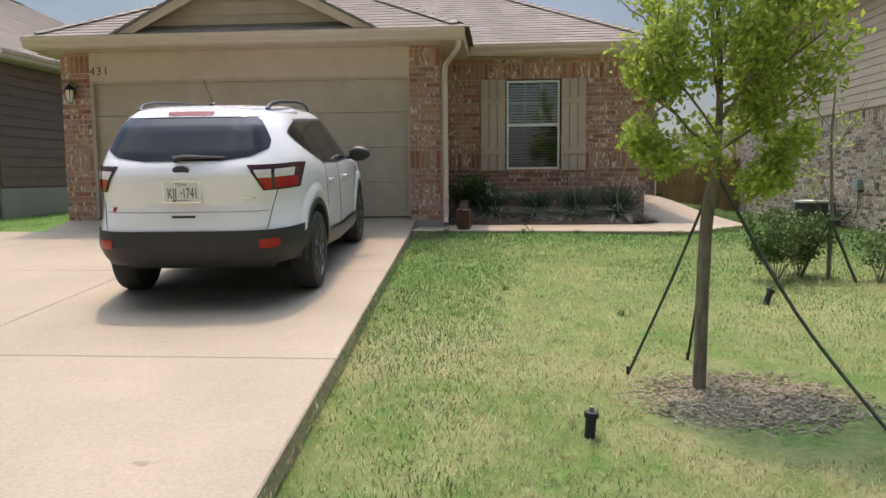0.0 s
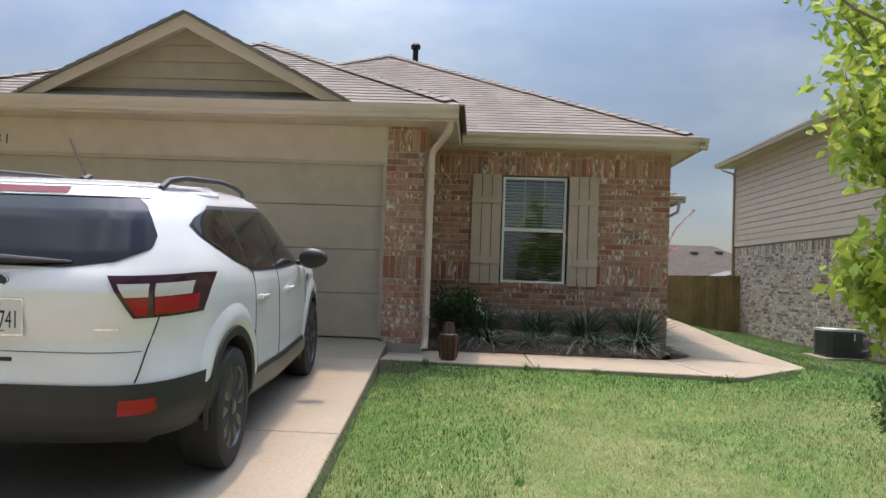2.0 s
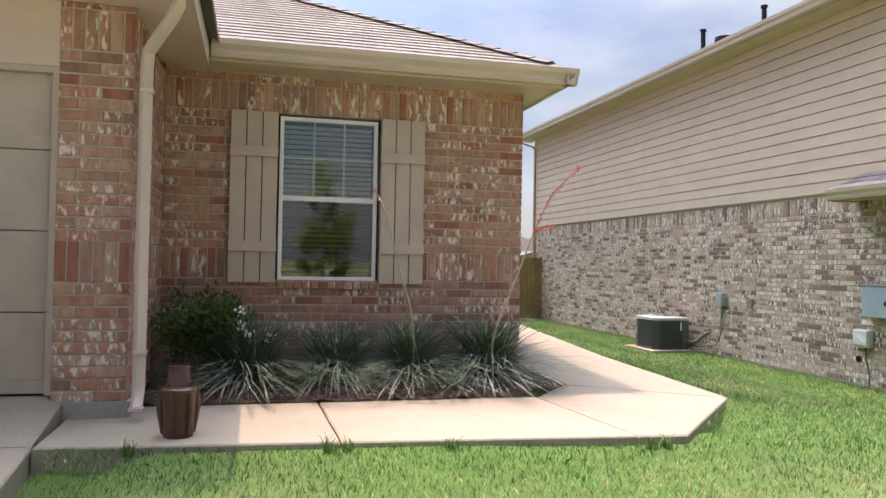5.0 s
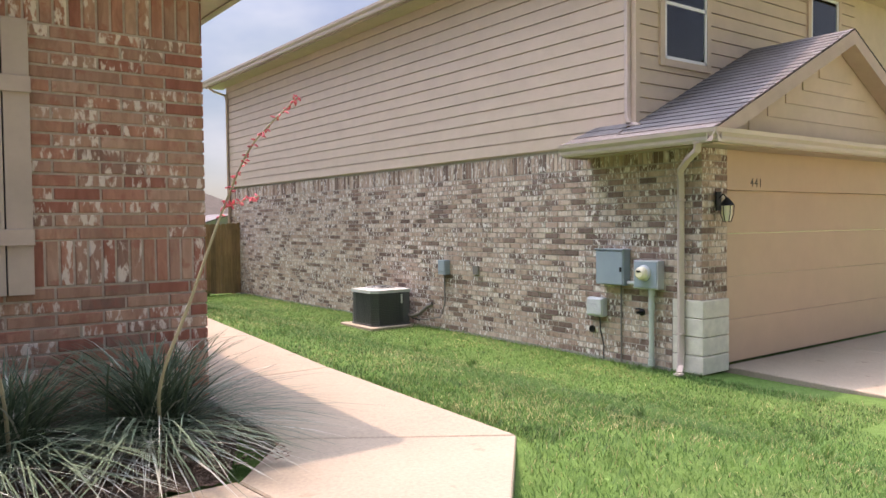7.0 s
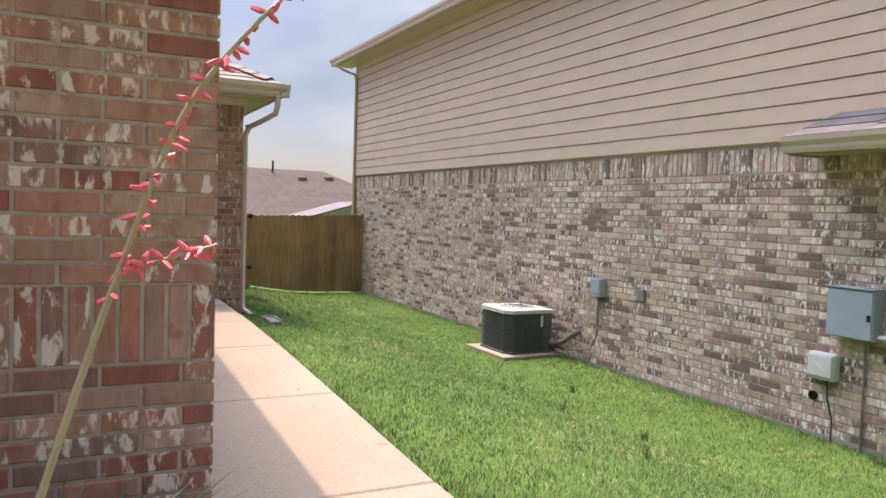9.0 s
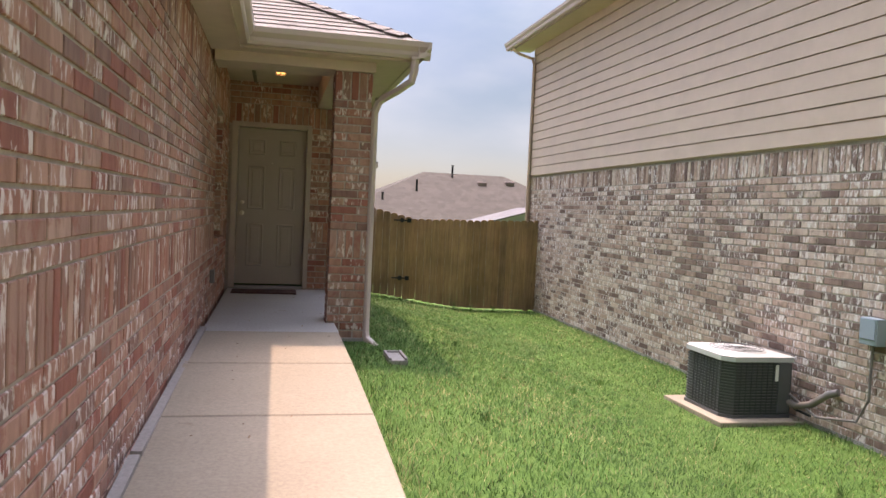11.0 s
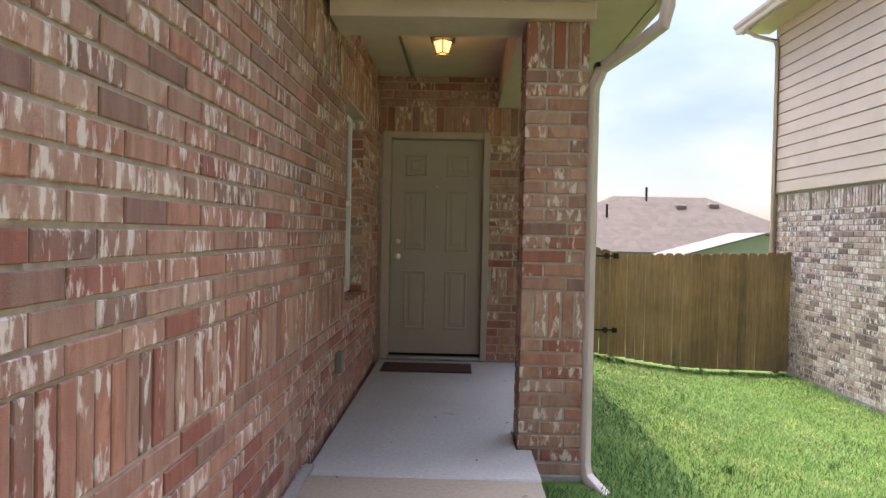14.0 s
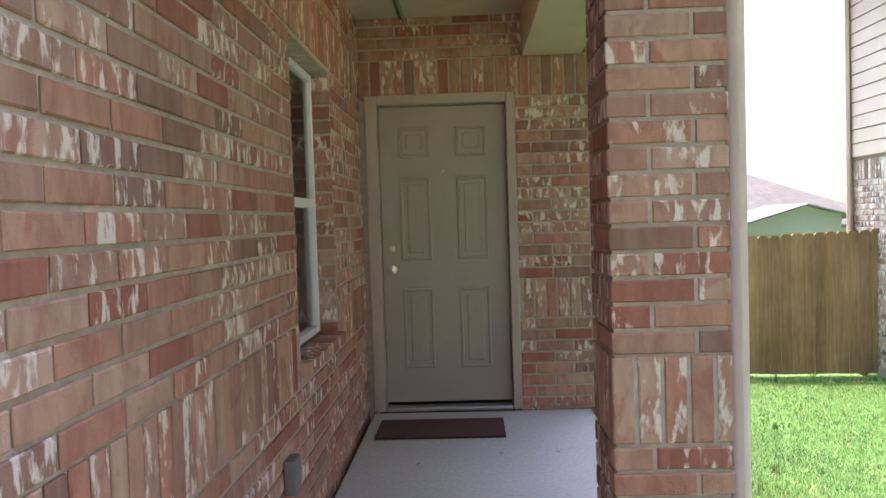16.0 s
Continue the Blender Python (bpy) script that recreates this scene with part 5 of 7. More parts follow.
def build_car():
    car = thing("car", (0, 0, 0), "white compact SUV with tinted glass on the driveway", "car")
    lin = lambda z, pts: float(np.interp(z, [p[0] for p in pts], [p[1] for p in pts]))
    body = part("body", car_shell(0.42, 1.648, 0, 74, cut=0.405, cap=True), PAINT, car, smooth=True)
    part("cladding", car_shell(0.27, 0.455, 0.008, 12, cut=0.40), CLAD, car, "black plastic lower cladding", smooth=True)
    part("rear_bumper", arc_patch(0.35, 0.60, lambda z: -1.50, lambda z: 1.50, 0.014, 1, 8, 110), CLAD, car, "black plastic rear bumper", smooth=True)
    part("bumper_skirt", rear_patch(-0.80, 0.80, lambda x: 0.28, lambda x: 0.35 - 0.02 * abs(x), 0.010, 30, 3), CLAD, car, "black lower bumper skirt", smooth=True)
    for s in (-1, 1):
        part("sill_strip", side_patch(s, 0.30, 0.42, lambda z: 1.36, lambda z: 3.22, 0.016, 4, 20), SILL, car, "grey sill strip", smooth=True)
    part("underbody", boxed(-0.62, 0.62, 0.35, 4.2, 0.30, 0.75), RUBBER, car)
    # glass
    rw = lambda z: float(np.interp(z, [1.115, 1.15, 1.22, 1.30, 1.50, 1.55], [0.30, 0.56, 0.72, 0.73, 0.62, 0.56]))
    part("rear_window", arc_patch(1.118, 1.545, lambda z: -rw(z), rw, 0.006, 1, 26, 70), TINT, car, "dark tinted rear window", smooth=True)
    part("windscreen", (lambda bm: bm)(rear_front(1.10, 1.52)), TINT, car, smooth=True)
    edge = [(1.075, 0.0), (1.30, 0.0), (1.56, 0.0)]
    for s in (-1, 1):
        top = 1.505
        rear_line = lambda z: lin(z, [(1.09, 1.42), (1.14, 1.12), (1.22, 0.88), (1.30, 0.72), (1.37, 0.66), (1.43, 0.78), (1.505, 1.10)])
        front_line = lambda z: lin(z, [(1.09, 3.34), (1.30, 3.00), (1.42, 2.74), (1.505, 2.40)])
        part("window_surround", side_patch(s, 1.075, top + 0.012, lambda z: rear_line(z) - 0.03, lambda z: front_line(z) + 0.03, 0.004, 18, 50), CLAD, car, smooth=True)
        for a, b in ((None, 1.32), (1.37, 2.12), (2.18, None)):
            ya = rear_line if a is None else (lambda z, a=a: max(a + 0.05 * (z - 1.1), rear_line(z) + 0.02))
            yb = front_line if b is None else (lambda z, b=b: max(b + 0.05 * (z - 1.1), rear_line(z) + 0.05))
            part("side_window", side_patch(s, 1.095, top - 0.015, ya, yb, 0.0075, 14, 24), TINT, car, "dark tinted side window", smooth=True)
        # seams and handles
        for yy in (1.42, 2.14, 3.22):
            pts = [(s * (side_x(yy, z) + 0.0005), yy - (0.25 * max(0, 0.75 - z) if yy < 1.5 else 0), z) for z in np.linspace(0.45, 1.075, 14)]
            part("door_seam", tube(bmesh.new(), pts, 0.0035, 5), INK, body)
        for yy in (1.50, 2.40):
            bm = bmesh.new()
            box(bm, min(s * 0.918, s * 0.945), max(s * 0.918, s * 0.945), yy, yy + 0.19, 0.895, 0.925, 0.008)
            part("door_handle", bm, PAINT, car)
        # crease above the wheel
        for wy in WHEEL_Y:
            ring, r0, r1 = bmesh.new(), 0.375, 0.425
            prev = None
            for k in range(41):
                a = math.radians(-18 + 216 * k / 40)
                c, sn = math.cos(a), math.sin(a)
                quad = []
                for rr, off in ((r0, 0.012), (r1, 0.016), (r1 + 0.012, 0.0)):
                    y, z = wy + rr * c, 0.35 + rr * sn
                    quad.append(ring.verts.new((s * (max(side_x(y, max(z, 0.24)), 0.86) + off), y, z)))
                quad.insert(0, ring.verts.new((s * 0.70, wy + r0 * c, 0.35 + r0 * sn)))
                if prev:
                    for i in range(3):
                        ring.faces.new((prev[i], prev[i + 1], quad[i + 1], quad[i]))
                prev = quad
            part("wheel_arch", ring, CLAD, car, "black wheel arch moulding", smooth=True)
            flare = bmesh.new()
            prev = None
            for k in range(31):
                a = math.radians(5 + 170 * k / 30)
                quad = []
                for rr, off in ((0.43, 0.004), (0.455, 0.022), (0.50, 0.024), (0.56, 0.002)):
                    y, z = wy + rr * math.cos(a), 0.35 + rr * math.sin(a)
                    quad.append(flare.verts.new((s * (side_x(y, max(z, 0.24)) + off * math.sin(a) ** 0.5), y, z)))
                if prev:
                    for i in range(3):
                        flare.faces.new((prev[i], prev[i + 1], quad[i + 1], quad[i]))
                prev = quad
            part("wing_flare", flare, PAINT, car, smooth=True)
        # tail lamps, wrapped round the corner
        up = lambda z, a, b: a + (b - a) * (z - 0.90) / 0.185
        lamp = part("tail_lamp", arc_patch(0.90, 1.085, lambda z: up(z, 0.68, 0.545), lambda z: up(z, 1.15, 1.31), 0.006, s), SMOKED, car, "red and clear tail lamp in a smoked surround", smooth=True)
        part("red_lens", arc_patch(0.912, 0.990, lambda z: up(z, 0.70, 0.575), lambda z: 0.752, 0.011, s, 8, 16), REDLENS, lamp, smooth=True)
        part("red_lens", arc_patch(0.915, 0.990, lambda z: 0.785, lambda z: up(z, 1.08, 1.15), 0.011, s, 8, 30), REDLENS, lamp, smooth=True)
        part("reversing_lens", arc_patch(0.993, 1.050, lambda z: up(z, 0.70, 0.575), lambda z: 0.752, 0.012, s, 6, 16), CLEARLENS, lamp, "clear reversing lens", smooth=True)
        part("reversing_lens", arc_patch(0.993, 1.050, lambda z: 0.785, lambda z: up(z, 1.0, 1.08), 0.012, s, 6, 30), CLEARLENS, lamp, "clear side lens", smooth=True)
        a, b = (0.60, 0.84) if s > 0 else (-0.84, -0.60)
        part("reflector", rear_patch(a, b, lambda x: 0.44, lambda x: 0.52, 0.022, 10, 3), REDLENS, car, "red bumper reflector", smooth=True)
        part("wing_vent", side_patch(s, 0.90, 0.965, lambda z: 3.30, lambda z: 3.42 - 0.9 * (0.965 - z), 0.004, 3, 4), CLAD, car, "small black triangular wing vent", smooth=True)
        # roof rail
        pts = [(s * 0.565, 0.66, 1.60), (s * 0.57, 0.76, 1.642), (s * 0.575, 1.0, 1.668), (s * 0.575, 1.7, 1.678), (s * 0.565, 2.1, 1.660), (s * 0.555, 2.3, 1.635), (s * 0.545, 2.42, 1.60)]
        part("roof_rail", tube(bmesh.new(), pts, 0.017, 8), CLAD, car, "black roof rail", smooth=True)
        # mirror
        mir = bmesh.new()
        bmesh.ops.create_uvsphere(mir, u_segments=18, v_segments=12, radius=1.0)
        for v in mir.verts:
            x, y, z = v.co
            v.co = Vector((s * 1.02 + x * 0.125, 2.98 + y * (0.06 if y < 0 else 0.11), 1.12 + z * 0.085 * (1 - 0.15 * x * s)))
        m_ = part("mirror", mir, CLAD, car, "black door mirror", smooth=True)
        part("mirror_arm", boxed(min(s * 0.86, s * 0.95), max(s * 0.86, s * 0.95), 2.97, 3.04, 1.06, 1.10, 0.01), CLAD, m_)
        # wheels
        for wy in WHEEL_Y:
            c = (s * 0.80, wy, 0.35)
            prof = [(0.20, -0.11), (0.30, -0.115), (0.335, -0.10), (0.35, -0.07), (0.352, 0.0), (0.35, 0.07), (0.335, 0.105), (0.30, 0.118), (0.245, 0.115), (0.235, 0.10)]
            if s < 0:
                prof = [(r, -h) for r, h in prof]
            wheel = part("wheel", lathe(bmesh.new(), c, prof, 44, "x"), RUBBER, car, "black tyre on a dark alloy rim", smooth=True)
            part("rim", lathe(bmesh.new(), c, [(r, h * s) for r, h in ((0.245, 0.02), (0.243, 0.10), (0.236, 0.112), (0.226, 0.10), (0.222, 0.02))], 44, "x"), ALLOY, wheel, smooth=True)
            part("brake_disc", lathe(bmesh.new(), c, [(r, h * s) for r, h in ((0.05, 0.0), (0.15, 0.0), (0.15, 0.02), (0.05, 0.02))], 30, "x"), CHROME, wheel, smooth=True)
            for k in range(5):
                bm = bmesh.new()
                for d in (-0.27, 0.27):
                    a = 2 * math.pi * k / 5 + 0.3
                    p0 = Vector((s * 0.880, wy + 0.04 * math.cos(a + d), 0.35 + 0.04 * math.sin(a + d)))
                    p1 = Vector((s * 0.895, wy + 0.232 * math.cos(a + d), 0.35 + 0.232 * math.sin(a + d)))
                    across = Vector((0, -math.sin(a + d), math.cos(a + d)))
                    out = Vector((s, 0, 0))
                    stations = [(0.0, 0.016, 0.0), (0.35, 0.022, 0.010), (0.75, 0.034, 0.012), (1.0, 0.040, 0.002)]
                    rings = []
                    for q, half, lift in stations:
                        m_ = p0.lerp(p1, q) + out * lift
                        rings.append([bm.verts.new(v) for v in (m_ - across * half - out * 0.02, m_ - across * half * 0.8, m_ + out * 0.008, m_ + across * half * 0.8, m_ + across * half - out * 0.02)])
                    for ra, rb in zip(rings, rings[1:]):
                        for q in range(5):
                            bm.faces.new((ra[q], ra[(q + 1) % 5], rb[(q + 1) % 5], rb[q]))
                    bm.faces.new(rings[-1])
                part("spoke", bm, ALLOY, wheel, smooth=True)
            part("hub_cap", lathe(bmesh.new(), c, [(r, h * s) for r, h in ((0.045, 0.06), (0.045, 0.105), (0.035, 0.112))], 20, "x"), ALLOY, wheel, smooth=True)
    # tail details
    part("spoiler", rear_patch(-0.64, 0.64, lambda x: 1.552, lambda x: 1.60, 0.018, 24, 3), PAINT, car, smooth=True)
    part("spoiler_top", spoiler_top(), PAINT, car, smooth=True)
    part("high_brake_lamp", rear_patch(-0.20, 0.20, lambda x: 1.560, lambda x: 1.592, 0.024, 12, 2), BRAKE, car, smooth=True)
    bm = bmesh.new()
    tube(bm, [(-0.06, 0.055, 1.135), (0.02, 0.068, 1.155), (0.36, 0.10, 1.145)], 0.012, 8, radii=[0.03, 0.022, 0.008])
    part("rear_wiper", bm, CLAD, car, "black rear wiper", smooth=True)
    badge = bmesh.new()
    lathe(badge, (0, 0, 0), [(0.075, 0.0), (0.072, 0.008)], 28, "y")
    for v in badge.verts:
        v.co = Vector((v.co.x, rear_y(0, 1.06) - 0.002 - v.co.y, 1.055 + v.co.z * 0.42))
    part("badge", badge, NAVY, car, "dark oval badge", smooth=True)
    bm = bmesh.new()
    ring = [(0.072 * math.cos(a), rear_y(0, 1.06) - 0.011, 1.055 + 0.030 * math.sin(a)) for a in np.linspace(0, 2 * math.pi, 29)]
    tube(bm, ring, 0.003, 5)
    part("badge_rim", bm, CHROME, car, smooth=True)
    part("plate_recess", rear_patch(-0.32, 0.32, lambda x: 0.82, lambda x: 1.0 - 0.12 * max(0, abs(x) - 0.2) / 0.12, 0.003, 16, 6), PAINT, car, smooth=True)
    py = rear_y(0, 0.90) - 0.012
    plate = part("number_plate", boxed(-0.153, 0.153, py - 0.004, py, 0.825, 0.977, 0.001), PLATE_M, car, "white number plate with black characters")
    part("plate_frame", (lambda bm: (box(bm, -0.16, 0.16, py - 0.002, py + 0.006, 0.817, 0.985, 0.002), bm)[1])(bmesh.new()), CHROME, plate)
    face = lambda x, z: Matrix.Translation((x, py - 0.005, z)) @ Euler((radians(90), 0, 0)).to_matrix().to_4x4()
    writing("KJJ", 0.098, plate, face(-0.080, 0.888) @ Matrix.Diagonal((0.72, 1.15, 1, 1)), INK)
    writing("\u2022", 0.06, plate, face(0.0, 0.892), INK)
    writing("1741", 0.098, plate, face(0.073, 0.888) @ Matrix.Diagonal((0.68, 1.15, 1, 1)), INK)
    writing("TEXAS", 0.034, plate, face(0.0, 0.955), INK)
    bm = bmesh.new()
    box(bm, -0.07, 0.07, py - 0.005, py - 0.004, 0.838, 0.842)
    part("small_print", bm, INK, plate)
    part("hatch_handle", rear_patch(-0.10, 0.10, lambda x: 0.70, lambda x: 0.718, 0.004, 8, 2), INK, car, smooth=True)
    # flat grey strip stands in for the shade line of the hatch crease
    bm = rear_patch(-0.70, 0.70, lambda x: 0.742, lambda x: 0.747, 0.002, 30, 1)
    part("hatch_crease", bm, SILL, body)
    for s in (-1, 1):
        pts = [(s * (0.66 + 0.10 * ((z - 0.60) / 0.30) ** 0.8), rear_y(0.66 + 0.10 * ((z - 0.60) / 0.30) ** 0.8, z) - 0.001, z) for z in np.linspace(0.605, 0.90, 12)]
        part("hatch_seam", tube(bmesh.new(), pts, 0.004, 5), INK, body)
    for x0 in (0.50,):
        part("model_badge", rear_patch(x0, x0 + 0.11, lambda x: 0.845, lambda x: 0.858, 0.003, 4, 1), CHROME, car)
    star = bmesh.new()
    vs = [star.verts.new((-0.60 + (0.032 if k % 2 else 0.016) * math.sin(k * math.pi / 5), rear_y(-0.6, 0.76) - 0.003, 0.765 + (0.036 if k % 2 else 0.016) * math.cos(k * math.pi / 5))) for k in range(10)]
    star.faces.new(vs)
    part("sticker", star, REDLENS, car, "small red sticker")
    part("exhaust", lathe(bmesh.new(), (0.40, 0.10, 0.30), [(0.028, 0.3), (0.030, 0.0), (0.025, 0.0), (0.025, 0.2)], 16, "y"), ALLOY, car, smooth=True)
    bm = bmesh.new()
    tube(bm, [(-0.03, 0.98, 1.632), (-0.03, 1.05, 1.655), (-0.03, 1.10, 1.662)], 0.03, 8, radii=[0.028, 0.022, 0.012])
    tube(bm, [(-0.03, 1.03, 1.66), (-0.045, 0.85, 1.86)], 0.004, 6)
    part("antenna", bm, CLAD, car, "black roof antenna")
    part("fuel_dot", side_patch(1, 0.952, 0.966, lambda z: 0.548, lambda z: 0.562, 0.004, 2, 2), INK, car)
    # the tail sits a little higher than the flanks
    for p in car.children_recursive:
        if p.type != "MESH" or p.name.startswith(("wheel.", "rim", "spoke", "hub_cap", "brake_disc", "underbody")) or p.name == "wheel":
            continue
        for v in p.data.vertices:
            if v.co.z > 0.5:
                v.co.x *= 1 - 0.05 * smoothstep(1.3 - v.co.y, 0.2, 1.3) * smoothstep(v.co.z, 0.5, 0.8)
            near = min(1.0, max(0.0, (2.2 - v.co.y) / 1.7))
            v.co.z += near * float(np.interp(v.co.z, [0.26, 0.35, 0.60, 0.92, 1.10, 1.20, 1.40, 1.55, 1.66], [0.10, 0.08, 0.055, 0.06, 0.08, 0.07, 0.03, -0.012, 0.0]))
    car.matrix_basis = Matrix.Translation((-2.28, 4.95, drive_z(4.95) - 0.004)) @ pose(0, 0, 0, 4.12, 0, 0) @ Matrix.Rotation(0.05, 4, "Z") @ Matrix.Diagonal((1.0, 1, 1.025, 1))
    return car


def spoiler_top():
    bm = bmesh.new()
    g = []
    for i in range(5):
        z = 1.60 + 0.030 * i / 4
        g.append([bm.verts.new((x, rear_y(x, z) - 0.018 * (1 - i / 4), z + 0.004)) for x in np.linspace(-0.62 + 0.01 * i, 0.62 - 0.01 * i, 25)])
    for a, b in zip(g, g[1:]):
        for j in range(24):
            bm.faces.new((a[j], a[j + 1], b[j + 1], b[j]))
    return bm


def rear_front(z0, z1):
    """The windscreen, on the front of the cabin."""
    bm = bmesh.new()
    g = []
    for i in range(11):
        z = z0 + (z1 - z0) * i / 10
        w, r, f, n = (at_z(t, z) for t in (CAR_W, CAR_R, CAR_F, CAR_N))
        row = []
        for j in range(21):
            x = (w - 0.09) * (j / 10 - 1)
            half = (f - r) / 2
            row.append(bm.verts.new((x, (r + f) / 2 + half * (1 - abs(x / w) ** n) ** (1 / n) + 0.006, z)))
        g.append(row)
    for a, b in zip(g, g[1:]):
        for j in range(20):
            bm.faces.new((a[j], a[j + 1], b[j + 1], b[j]))
    return bm


build_car()

# ---- fittings ----
BROWN_GLAZE = painted("brown_glazed_clay", (0.085, 0.033, 0.022), 0.35, 0.35, 0.4, 14)
WARM = Mat("lamp_glow", (1, 0.7, 0.3), 0.4)
WARM.b.inputs["Emission Color"].default_value = (1.0, 0.55, 0.16, 1)
WARM.b.inputs["Emission Strength"].default_value = 1.1
OLDBRASS = Mat("old_brass", (0.30, 0.2, 0.08), 0.35, 1.0).m
FROST = Mat("frosted_lamp_glass", (0.75, 0.68, 0.5), 0.25).m


def porch_lamp():
    l = thing("porch_ceiling_lamp", (3.24, 20.2, 2.64), "small lit brass lantern on the porch ceiling", "lamp")
    part("canopy", boxed(3.15, 3.33, 20.11, 20.29, 2.615, 2.64, 0.004), BLACKMETAL, l)
    part("glass", lathe(bmesh.new(), (3.24, 20.2, 2.52), [(0.042, 0), (0.066, 0.085)], 4), WARM.m, l, "glowing amber glass")
    bm = bmesh.new()
    for k in range(4):
        a = math.pi / 2 * k
        tube(bm, [(3.24 + 0.050 * math.cos(a), 20.2 + 0.050 * math.sin(a), 2.515), (3.24 + 0.078 * math.cos(a), 20.2 + 0.078 * math.sin(a), 2.62)], 0.005, 6)
    lathe(bm, (3.24, 20.2, 2.508), [(0.06, 0), (0.06, 0.01)], 4)
    part("cage", bm, OLDBRASS, l)
    lamp = new("porch_lamp_light", bpy.data.lights.new("porch_lamp_light", "POINT"))
    lamp.data.energy, lamp.data.color, lamp.data.shadow_soft_size = 0.5, (1.0, 0.62, 0.28), 0.06
    lamp.location = (3.24, 20.2, 2.47)


porch_lamp()


def wall_lantern(x, y, z, label, dark):
    l = thing("wall_lantern", (x, y, z), label, "wall lamp")
    part("back_plate", boxed(x - 0.05, x + 0.05, y - 0.018, y, z - 0.02, z + 0.20, 0.005), BLACKMETAL if dark else OLDBRASS, l)
    part("arm", tube(bmesh.new(), [(x, y - 0.01, z + 0.12), (x, y - 0.07, z + 0.17), (x, y - 0.12, z + 0.12)], 0.009, 8), BLACKMETAL, l)
    part("hood", lathe(bmesh.new(), (x, y - 0.12, z + 0.04), [(0.085, 0), (0.05, 0.05), (0.012, 0.09)], 16), BLACKMETAL, l)
    part("glass", lathe(bmesh.new(), (x, y - 0.12, z - 0.14), [(0.035, 0), (0.055, 0.06), (0.06, 0.175)], 16), FROST, l, smooth=True)
    bm = bmesh.new()
    for k in range(6):
        a = math.pi / 3 * k
        tube(bm, [(x + 0.04 * math.cos(a), y - 0.12 + 0.04 * math.sin(a), z - 0.15), (x + 0.07 * math.cos(a), y - 0.12 + 0.07 * math.sin(a), z - 0.06), (x + 0.075 * math.cos(a), y - 0.12 + 0.075 * math.sin(a), z + 0.04)], 0.005, 5)
    part("cage", bm, BLACKMETAL, l)


wall_lantern(-6.24, 10.255, 1.80, "small brass and black wall lantern on the garage pier", False)
wall_lantern(8.72, 12.335, 1.08, "black cage wall lantern beside the garage door next door", True)


def house_number(text, x, y, z, size, group):
    up = Matrix.Translation((x, y, z)) @ Euler((radians(90), 0, 0)).to_matrix().to_4x4()
    sign = thing("house_number", (0, 0, 0), "black metal house number " + text + " on the garage header", "house number")
    for k, c in enumerate(text):
        writing(c, size, sign, up @ Matrix.Translation(((k - 1) * size * 0.62, 0, 0)), INK, "digit")


house_number("431", -5.83, 10.259, 2.12, 0.17, "")
house_number("441", 9.60, 12.387, 1.40, 0.15, "")


def clay_jar():
    x, y, z = -0.28, 9.66, walk_z(9.6)
    j = thing("clay_chimney_jar", (x, y, z), "dark brown glazed clay jar on the front walk", "garden ornament")
    part("body", lathe(bmesh.new(), (x, y, z), [(0.080, 0), (0.085, 0.01), (0.090, 0.10), (0.098, 0.22), (0.101, 0.275), (0.090, 0.285)], 26), BROWN_GLAZE, j, smooth=True)
    prof = [(0.072, 0.28)]
    for k in range(8):
        prof += [(0.069 - k * 0.0016, 0.288 + k * 0.014), (0.065 - k * 0.0016, 0.295 + k * 0.014)]
    prof += [(0.060, 0.405), (0.050, 0.408), (0.043, 0.36), (0.04, 0.30)]
    part("neck", lathe(bmesh.new(), (x, y, z), prof, 26), BROWN_GLAZE, j, smooth=True)
    for k in range(6):
        a = k * math.pi / 3 + 0.2
        part("rib", tube(bmesh.new(), [(x + 0.088 * math.cos(a), y + 0.088 * math.sin(a), z + 0.02), (x + 0.104 * math.cos(a), y + 0.104 * math.sin(a), z + 0.16), (x + 0.102 * math.cos(a), y + 0.102 * math.sin(a), z + 0.26)], 0.014, 7, radii=[0.008, 0.018, 0.012]), BROWN_GLAZE, j, smooth=True)


clay_jar()


